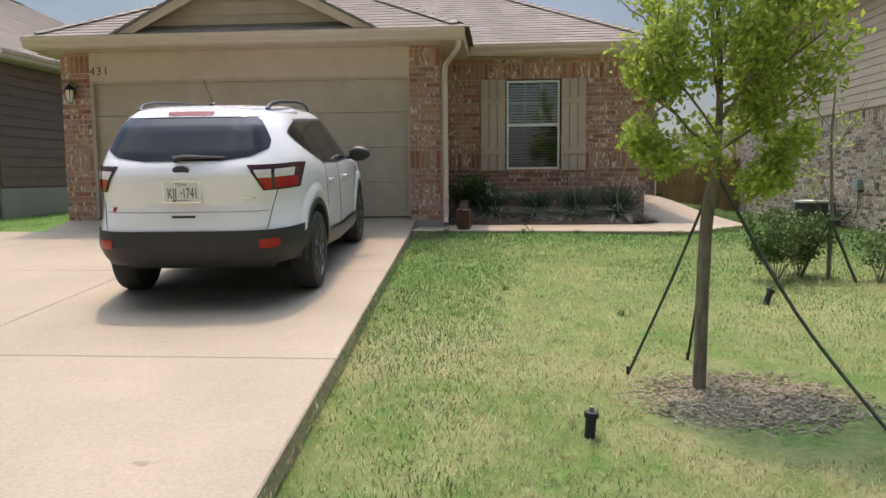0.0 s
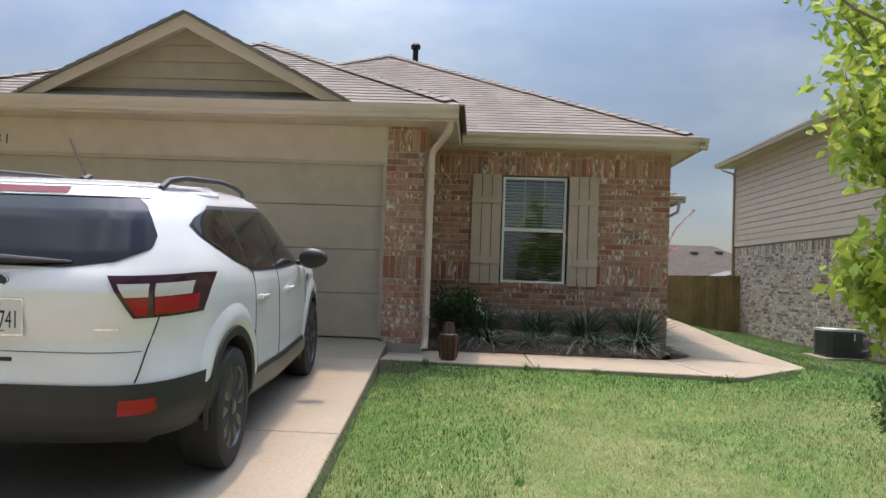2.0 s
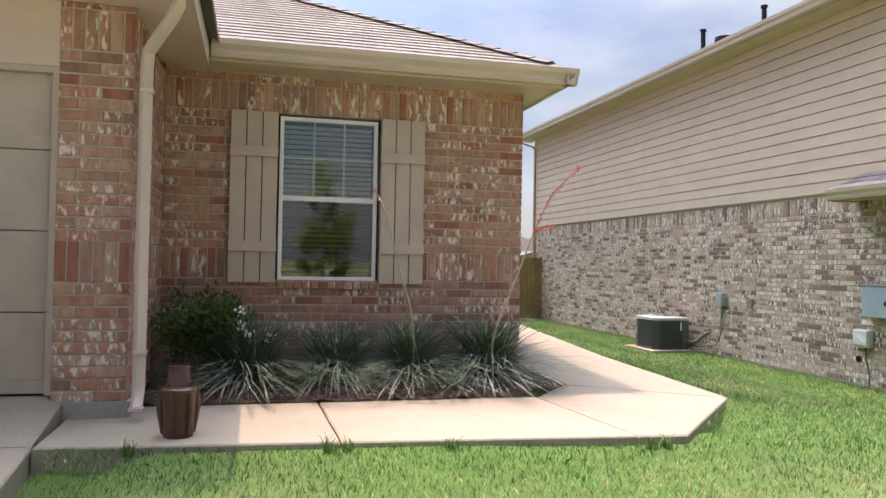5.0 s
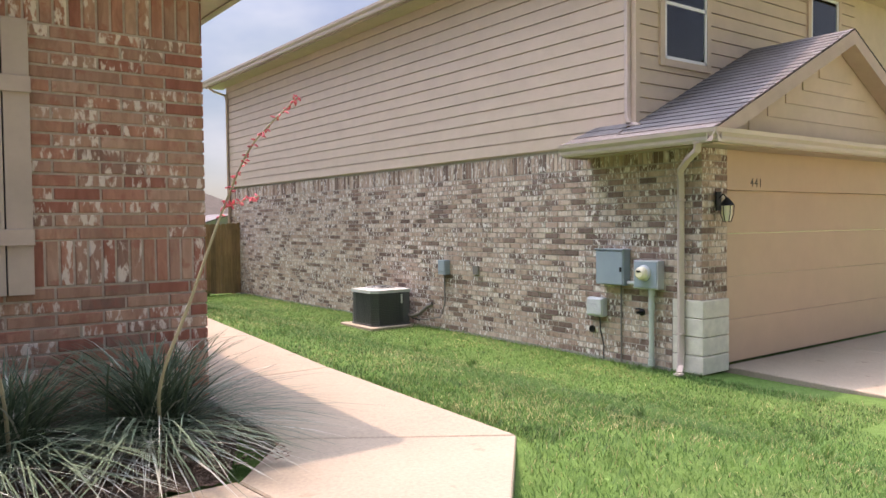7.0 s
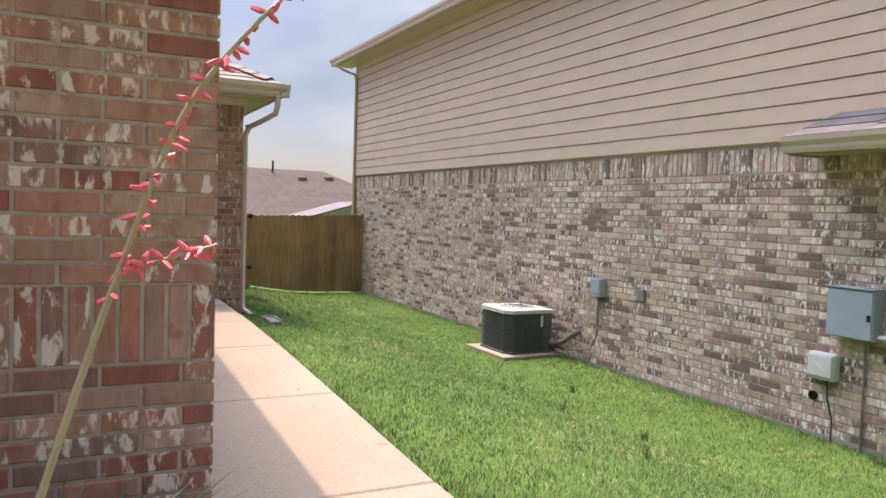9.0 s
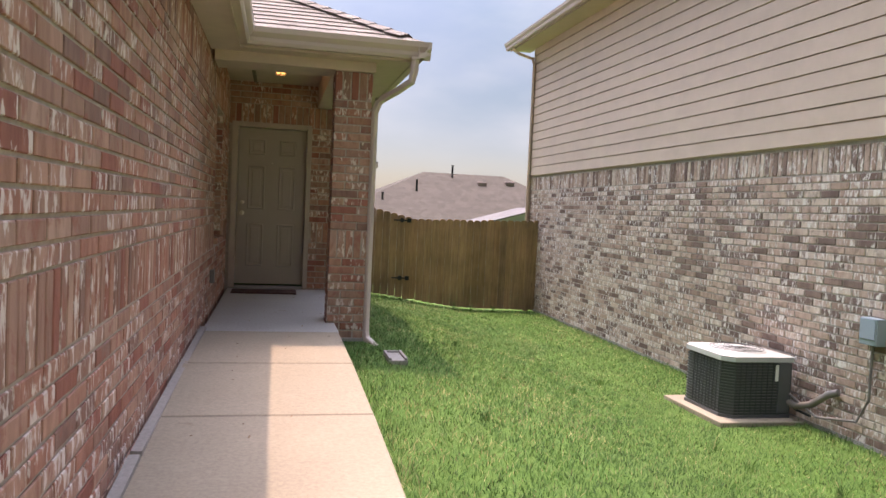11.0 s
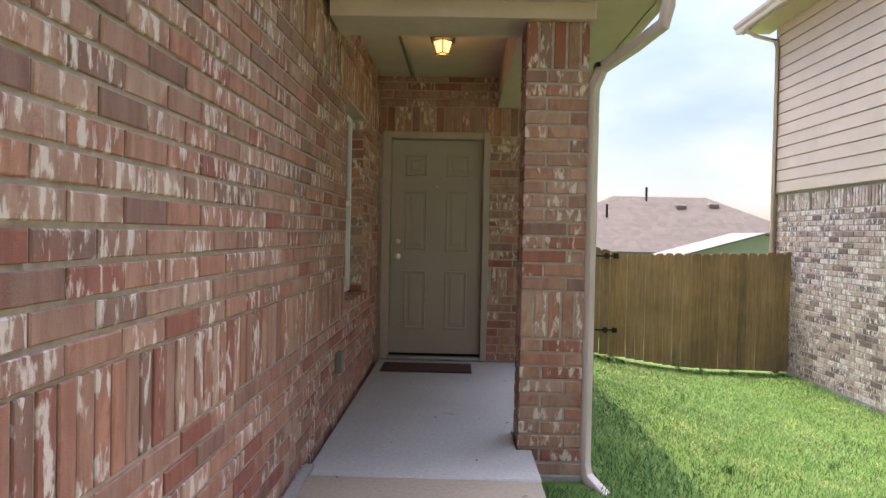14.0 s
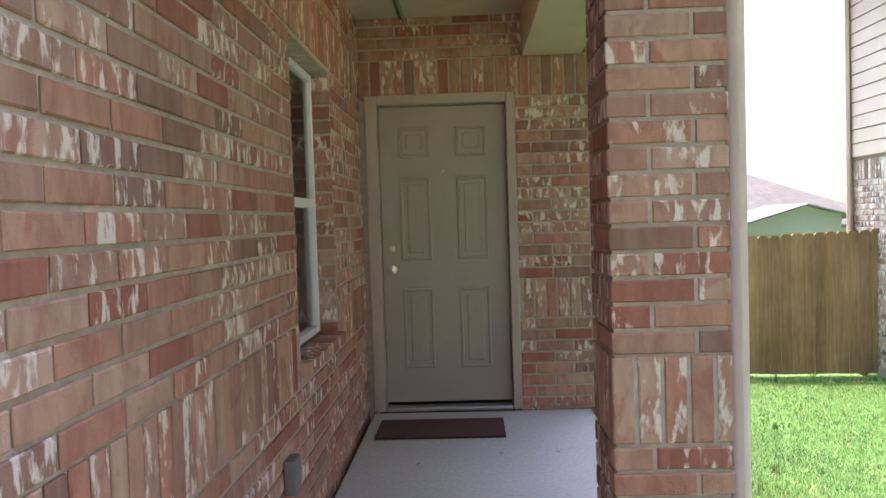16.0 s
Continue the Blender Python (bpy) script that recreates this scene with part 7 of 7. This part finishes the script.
def limbs(bm, rnd, start, d, length, radius, depth, ends, up=0.3):
    pts = [Vector(start)]
    d = Vector(d).normalized()
    for k in range(5):
        d = (d + Vector((rnd.uniform(-0.22, 0.22), rnd.uniform(-0.22, 0.22), rnd.uniform(-0.1, 0.1) + up * 0.25))).normalized()
        pts.append(pts[-1] + d * length / 5)
    tube(bm, pts, radius, 6, radii=[radius * (1 - 0.13 * k) for k in range(6)])
    ends.append(tuple(pts[-1]))
    ends.append(tuple(pts[3]))
    if depth:
        for k in (2, 3, 4, 5):
            nd = (d + Vector((rnd.uniform(-1, 1), rnd.uniform(-1, 1), rnd.uniform(-0.3, 0.7)))).normalized()
            limbs(bm, rnd, pts[k], nd, length * rnd.uniform(0.45, 0.7), radius * 0.5, depth - 1, ends, up)


def sapling():
    x, y = 1.40, 3.42
    z = ground_z(x, y)
    t = thing("young_oak", (x, y, z), "young staked oak with bright green leaves", "tree")
    rnd, rng = random.Random(8), np.random.default_rng(8)
    fork = Vector((1.48, 3.47, 0.56))
    line = spline([(x, y, z - 0.05), (1.41, 3.43, -0.1), (1.43, 3.44, 0.3), fork, (1.49, 3.49, 1.1), (1.46, 3.52, 1.8), (1.50, 3.54, 2.5)], 6)
    k = len(line)
    part("trunk", tube(bmesh.new(), line, 0.035, 12, radii=[0.038 - 0.008 * (i / k) if q.z < 0.5 else max(0.005, 0.024 - 0.012 * (q.z - 0.5)) for i, q in enumerate(line)]), BARK, t, smooth=True)
    bm, ends, bare, bbm = bmesh.new(), [], [], bmesh.new()
    for h, dx, dy, L in ((0.62, 0.9, -0.2, 0.5), (0.66, -0.9, 0.2, 0.5), (0.8, 0.8, 0.5, 0.5), (0.85, 0.4, -0.9, 0.5), (0.9, 0.95, 0.1, 0.55), (1.0, -0.3, 0.9, 0.5), (1.1, 0.7, -0.5, 0.5), (1.25, 0.8, 0.4, 0.5), (1.4, 0.3, -0.5, 0.45), (1.6, -0.3, 0.5, 0.45), (1.9, 0.3, 0.2, 0.4), (2.2, -0.2, 0.1, 0.35)):
        p = min(line, key=lambda q: abs(q.z - h))
        limbs(bm, rnd, p, (dx, dy, 0.55), L, 0.012, 2, ends)
    for h, dx, dy, L in ((0.7, -0.8, 0.1, 0.8), (0.9, -0.6, -0.2, 0.85), (1.1, -0.5, 0.3, 0.8)):
        p = min(line, key=lambda q: abs(q.z - h))
        limbs(bbm, rnd, p, (dx, dy, 1.4), L, 0.009, 1, bare, 0.6)
    part("branch_frame", bm, BARK, t, smooth=True)
    part("bare_twigs", bbm, BARK, t, smooth=True)
    leaf_cloud("leaves", ends, 0.11, 9500, 0.046, LEAF, t, rng)
    inner = [(1.52 + 0.16 * rnd.uniform(-1, 1.6), 3.5 + 0.2 * rnd.uniform(-1, 1), 0.62 + 0.09 * q) for q in range(14)]
    leaf_cloud("inner_leaves", inner, 0.15, 2600, 0.046, LEAF, t, rng)
    low = [(1.04, 3.44, 0.72), (1.10, 3.49, 0.66), (1.17, 3.44, 0.60), (1.2, 3.49, 1.05), (1.15, 3.44, 1.25), (1.82, 3.54, 0.50), (1.95, 3.54, 0.72), (1.68, 3.44, 0.46), (1.84, 3.54, 0.62), (1.72, 3.44, 0.85)]
    leaf_cloud("low_leaves", low, 0.13, 3200, 0.046, LEAF, t, rng)
    for i, (sx, sy) in enumerate(((1.03, 3.64), (2.15, 2.80), (1.46, 3.95))):
        sz = ground_z(sx, sy)
        g = thing("tree_strap", (sx, sy, sz), "dark green strap from the young oak to the ground", "strap", "straps of the young oak")
        a, b = Vector((sx, sy, sz)), fork + Vector((0, 0, -0.05))
        mid = a.lerp(b, 0.5) + Vector((0, 0, -0.10 if i == 1 else -0.03))
        part("webbing", tube(bmesh.new(), spline([a, mid, b], 6), 0.009, 4), STRAP, g)
        part("peg", tube(bmesh.new(), [a + Vector((0, 0, -0.04)), a + Vector((0, 0, 0.05))], 0.01, 6), BLACKMETAL, g)


sapling()


def second_tree():
    x, y = 3.33, 6.4
    z = ground_z(x, y)
    rnd, rng = random.Random(21), np.random.default_rng(21)
    t = thing("bare_sapling", (x, y, z), "thin leafless sapling tied to stakes among shrubs", "tree")
    line = spline([(x, y, z - 0.05), (x + 0.01, y, 0.1), (x - 0.02, y, 0.8), (x, y, 1.3)], 5)
    bm, ends = bmesh.new(), []
    tube(bm, line, 0.02, 8, radii=[0.022 - 0.017 * i / len(line) for i in range(len(line))])
    for h in (0.0, 0.15, 0.35, 0.5, 0.7, 0.9):
        p = min(line, key=lambda q: abs(q.z - h))
        limbs(bm, rnd, p, (rnd.uniform(-1, 1), rnd.uniform(-1, 1), 1.1), 0.45, 0.006, 1, ends, 0.5)
    part("trunk", bm, BARK, t, smooth=True)
    leaf_cloud("leaves", ends[::3], 0.06, 160, 0.04, LEAF, t, rng)
    for dx, dy in ((-0.22, 0.1), (0.2, -0.15), (0.1, 0.25)):
        g = thing("tree_strap", (x + dx, y + dy, ground_z(x + dx, y + dy)), "dark strap holding the bare sapling", "strap", "straps of the bare sapling")
        part("webbing", tube(bmesh.new(), [(x + dx, y + dy, ground_z(x + dx, y + dy) - 0.02), (x, y, 0.08)], 0.014, 5), STRAP, g)
    for bx, by, br, cnt in ((2.85, 6.35, 0.24, 2300), (3.12, 6.6, 0.22, 1600), (3.75, 6.3, 0.2, 700)):
        s = thing("shrub", (bx, by, ground_z(bx, by)), "low leafy dark green shrub beside the sapling", "shrub", "shrubs in the front lawn")
        bm, ends = bmesh.new(), []
        for k in range(9):
            limbs(bm, rnd, (bx, by, ground_z(bx, by) - 0.02), (rnd.uniform(-0.8, 0.8), rnd.uniform(-0.8, 0.8), 1.2), br * 1.9, 0.005, 1, ends, 0.2)
        part("stems", bm, BARK, s, smooth=True)
        leaf_cloud("leaves", ends, 0.07, cnt, 0.04, LEAF_D, s, rng)


second_tree()


def bed_shrub():
    rnd, rng = random.Random(31), np.random.default_rng(31)
    s = thing("rose_shrub", (-0.25, 11.45, -0.22), "dark leafy shrub with a few cream blossoms in the mulch bed", "shrub")
    bm, ends = bmesh.new(), []
    for k in range(14):
        limbs(bm, rnd, (-0.25 + rnd.uniform(-0.12, 0.3), 11.45, -0.22), (rnd.uniform(-0.7, 0.7), rnd.uniform(-0.6, 0.3), 1.1), 0.46, 0.006, 1, ends, 0.2)
    part("stems", bm, BARK, s)
    leaf_cloud("leaves", ends, 0.11, 3200, 0.05, LEAF_D, s, rng)
    leaf_cloud("blossoms", [(0.02, 11.15, 0.38), (0.04, 11.12, 0.25), (0.12, 11.1, 0.2), (0.25, 11.1, 0.19)], 0.05, 70, 0.035, PLATE_M, s, rng)


bed_shrub()


def chips(name, p, long, wide, tones, label, category, rng):
    """Loose flat scraps lying at the places p."""
    n = len(p)
    a = rng.uniform(0, 2 * math.pi, n)
    L, W = rng.uniform(0.3, 1.0, n) * long, rng.uniform(0.3, 1.0, n) * wide
    ca, sa = np.cos(a), np.sin(a)
    tz = rng.normal(0, 0.006, n)
    V = np.stack([p + np.stack([ca * L * u - sa * W * v, sa * L * u + ca * W * v, tz * u + 0.004 * w], 1) for u, v, w in ((-.5, -.5, 0), (.5, -.5, 0), (.5, .5, 0), (-.5, .5, 0), (0, 0, 1))], 1).reshape(-1, 3)
    b = np.arange(n)[:, None] * 5
    F = np.concatenate([b + [0, 1, 4], b + [1, 2, 4], b + [2, 3, 4], b + [3, 0, 4]])
    m = Mat(name, tones[0], 0.95, spec=0.1)
    m.color(m.ramp(m.rnd(), [(k / (len(tones) - 1), t) for k, t in enumerate(tones)]))
    return tagged(new(name, raw_mesh(name, V.tolist(), F.tolist(), m.m)), label, category, kind="stuff")


def litter():
    rng = np.random.default_rng(9)
    n = 4200
    p = np.stack([rng.uniform(-0.6, 2.6, n), rng.uniform(10.64, 11.9, n), np.zeros(n)], 1)
    p[:, 2] = -0.205 + 0.05 * np.sin(np.pi * (p[:, 1] - 10.6) / 1.37) + rng.uniform(-0.01, 0.018, n)
    chips("mulch_chips", p, 0.05, 0.010, [(0.06, 0.035, 0.025), (0.19, 0.13, 0.09), (0.42, 0.33, 0.25)], "loose brown bark mulch chips", "mulch", rng)
    n = 3000
    r, a = 0.68 * np.sqrt(rng.random(n)) * rng.uniform(0.5, 1, n), rng.uniform(0, 2 * math.pi, n)
    x, y = 1.62 + r * np.cos(a) * 1.1, 3.25 + r * np.sin(a) * 0.8
    p = np.stack([x, y, np.array([ground_z(u, v) + 0.006 for u, v in zip(x, y)])], 1)
    chips("leaf_litter", p, 0.045, 0.018, [(0.10, 0.08, 0.055), (0.19, 0.16, 0.11), (0.30, 0.26, 0.19)], "dry brown leaf litter under the young oak", "leaf litter", rng)
    n = 26
    p = np.stack([rng.uniform(2.8, 3.8, n), rng.uniform(14, 21, n), np.zeros(n)], 1)
    p[:, 2] = [walk_z(v) + 0.002 for v in p[:, 1]]
    chips("dry_leaf_bits", p, 0.03, 0.012, [(0.12, 0.08, 0.05), (0.3, 0.22, 0.14)], "few dry leaf bits on the walk", "leaf litter", rng)


litter()


def far_trees():
    rng, rnd = np.random.default_rng(41), random.Random(41)
    for x, y, r in ((-30, 120, 5), (5, 130, 5), (14, 128, 6), (24, 135, 5), (9, 118, 4.5)):
        z = ground_z(x, y)
        t = thing("distant_tree", (x, y, z), "distant round green tree beyond the rooftops", "tree", "trees beyond the rooftops")
        part("trunk", tube(bmesh.new(), [(x, y, z), (x, y, z + 3)], 0.25, 8), BARK, t)
        cs = [(x + rnd.uniform(-r, r) * 0.6, y + rnd.uniform(-2, 2), z + 3.2 + rnd.uniform(-1, 1)) for _ in range(14)]
        leaf_cloud("crown", cs, 1.4, 1500, 0.5, LEAF_D, t, rng)


far_trees()

# ---- bricks, last ----
PITCH, COURSE, JOINT = 0.254, 0.0762, 0.0135


def house_rows(z_top, z_from=-0.142):
    rows = [(-0.142 + i * COURSE, COURSE - JOINT, i % 2, False) for i in range(10)]
    rows.append((0.620, 0.254, 0, True))
    rows += [(0.884 + i * COURSE, COURSE - JOINT, i % 2, False) for i in range(16)]
    rows.append((2.103, 0.254, 0, True))
    rows += [(2.367 + i * COURSE, COURSE - JOINT, i % 2, False) for i in range(6)]
    return [(z, min(h, z_top - z), o, s) for z, h, o, s in rows if z < z_top - 0.02 and z >= z_from - 0.001]


def lay(rows, length, openings):
    """Bricks of a wall as (start, end, z, height); openings are (start, end, z low, z high)."""
    out = []
    for z, h, odd, soldier in rows:
        step = COURSE if soldier else PITCH
        u = 0.0 if (soldier or not odd) else -PITCH / 2
        while u < length - 0.01:
            a, b = max(u, 0.0), min(u + step - JOINT, length)
            u += step
            if b - a < 0.02:
                continue
            spans = [(a, b)]
            for o0, o1, q0, q1 in openings:
                if z + h > q0 + 0.01 and z < q1 - 0.01:
                    nxt = []
                    for s, e in spans:
                        if e <= o0 or s >= o1:
                            nxt.append((s, e))
                        else:
                            if o0 - s > 0.025:
                                nxt.append((s, o0 - 0.004))
                            if e - o1 > 0.025:
                                nxt.append((o1 + 0.004, e))
                    spans = nxt
            for s, e in spans:
                zz, hh = z, h
                out.append((s, e, zz, hh))
    return out


def brick_verts(w, h, d, rnd):
    """A worn brick: front face slightly smaller than its body."""
    j = [rnd.uniform(0.0015, 0.0055) for _ in range(8)]
    f = d
    c = 0.0035
    return [(-w / 2, 0, 0), (w / 2, 0, 0), (w / 2, 0, h), (-w / 2, 0, h),
            (-w / 2, f - c, 0), (w / 2, f - c, 0), (w / 2, f - c, h), (-w / 2, f - c, h),
            (-w / 2 + j[0], f, j[1]), (w / 2 - j[2], f, j[3]), (w / 2 - j[4], f, h - j[5]), (-w / 2 + j[6], f, h - j[7])]


BF = [(0, 1, 5, 4), (1, 2, 6, 5), (2, 3, 7, 6), (3, 0, 4, 7), (4, 5, 9, 8), (5, 6, 10, 9), (6, 7, 11, 10), (7, 4, 8, 11), (8, 9, 10, 11)]
BRICK_MESHES = {}


def brick_wall(parent, origin, u, n, length, rows, openings, material, single=None, limit=290):
    """origin: the foot of the wall on the mortar plane; u: along; n: outwards. single: which bricks are parts of their own."""
    origin, u, n = Vector(origin), Vector(u), Vector(n)
    rnd = random.Random(int(abs(origin.x * 31 + origin.y * 17 + length * 7) * 10))
    verts, faces, made = [], [], 0
    po = origin_of(parent)
    up = Vector((0, 0, 1))
    flip = u.cross(up).dot(n) > 0
    BFX = BF if not flip else [f[::-1] for f in BF]
    for s, e, z, h in lay(rows, length, openings):
        w = e - s
        base = origin + u * ((s + e) / 2) + up * z + n * rnd.uniform(-0.001, 0.0025)
        if single and made < limit and single((s + e) / 2, z):
            key = (material.name, round(w, 2), round(h, 3), rnd.randrange(3), tuple(u), tuple(n))
            me = BRICK_MESHES.get(key)
            if me is None:
                vs = brick_verts(w, h, 0.007, rnd)
                me = raw_mesh("brick", [u * a + n * b + up * c for a, b, c in vs], BFX, material)
                BRICK_MESHES[key] = me
            ob = new("brick", me)
            ob.parent = parent
            ob.location = base - po
            made += 1
        else:
            k = len(verts)
            for a, b, c in brick_verts(w, h, 0.007, rnd):
                verts.append(base + u * a + n * b + up * c - po)
            faces += [tuple(k + i for i in f) for f in BFX]
    if verts:
        ob = new("bricks", raw_mesh("bricks", verts, faces, material))
        ob.parent = parent
        tagged(ob, kind="stuff")


def all_bricks():
    rows = house_rows(2.45)
    X, Y, Z = Vector((1, 0, 0)), Vector((0, 1, 0)), Vector((0, 0, 1))
    B = BRICK_RED
    brick_wall(HOUSE, (2.62, 11.972, 0), Y, X, 9.665, house_rows(2.64), [(7.668, 8.588, 0.70, 2.08)], B, lambda s, z: 1.5 < s < 6.4 and 0.5 < z < 2.0)
    brick_wall(HOUSE, (-0.65, 11.98, 0), X, -Y, 3.278, rows, [(0.955, 1.885, 0.60, 2.09)], B, lambda s, z: s > 1.4 or z < 0.6)
    brick_wall(HOUSE, (-0.66, 10.262, 0), Y, X, 1.71, house_rows(2.40), [], B)
    for x0 in (-6.44, -1.10):
        brick_wall(HOUSE, (x0, 10.27, 0), X, -Y, 0.448, house_rows(2.40), [], B, (lambda s, z: z < 2.0) if x0 > -2 else None)
    rp = house_rows(2.36)
    brick_wall(HOUSE, (3.742, 18.76, 0), X, -Y, 0.346, rp, [], B, lambda s, z: True)
    brick_wall(HOUSE, (3.75, 18.757, 0), Y, -X, 0.326, rp, [], B)
    brick_wall(HOUSE, (4.08, 18.757, 0), Y, X, 0.326, rp, [], B)
    brick_wall(HOUSE, (3.742, 19.08, 0), X, Y, 0.346, rp, [], B)
    brick_wall(HOUSE, (2.63, 21.64, 0), X, -Y, 1.75, house_rows(2.64), [(0.02, 1.035, -0.2, 2.10)], B, lambda s, z: s > 1.0)
    brick_wall(HOUSE, (4.38, 21.9, 0), Y, X, 9.1, rows, [], B)
    jamb = [(0.70 + i * COURSE, COURSE - JOINT, i % 2, False) for i in range(18)]
    brick_wall(HOUSE, (2.505, 20.548, 0), X, -Y, 0.118, jamb, [], B)
    # sill bricks under the side window
    bm = bmesh.new()
    for k in range(12):
        box(bm, 2.56, 2.665, 19.655 + k * 0.0755, 19.655 + k * 0.0755 + 0.066, 0.655, 0.715, 0.004)
    part("window_sill", bm, B, HOUSE)
    bm = bmesh.new()
    for k in range(12):
        box(bm, 0.32 + k * 0.0755, 0.32 + k * 0.0755 + 0.066, 11.935, 12.03, 0.53, 0.592, 0.004)
    part("window_sill", bm, B, HOUSE)
    # next door
    nrows = [(-0.80 + i * COURSE, COURSE - JOINT, i % 2, False) for i in range(32)] + [(1.645, 0.25, 0, True)]
    NB = BRICK_TAN
    brick_wall(NEIGHBOUR, (8.47, 12.37, 0), Y, -X, 14.5, nrows, [(0.0, 0.4, -0.9, 0.03)], NB, lambda s, z: 0.4 < s < 4.2 and -0.8 < z < 1.0)
    low = [(0.04 + i * COURSE, COURSE - JOINT, i % 2, False) for i in range(23)]
    brick_wall(NEIGHBOUR, (8.462, 12.37, 0), X, -Y, 0.49, low, [], NB)


all_bricks()
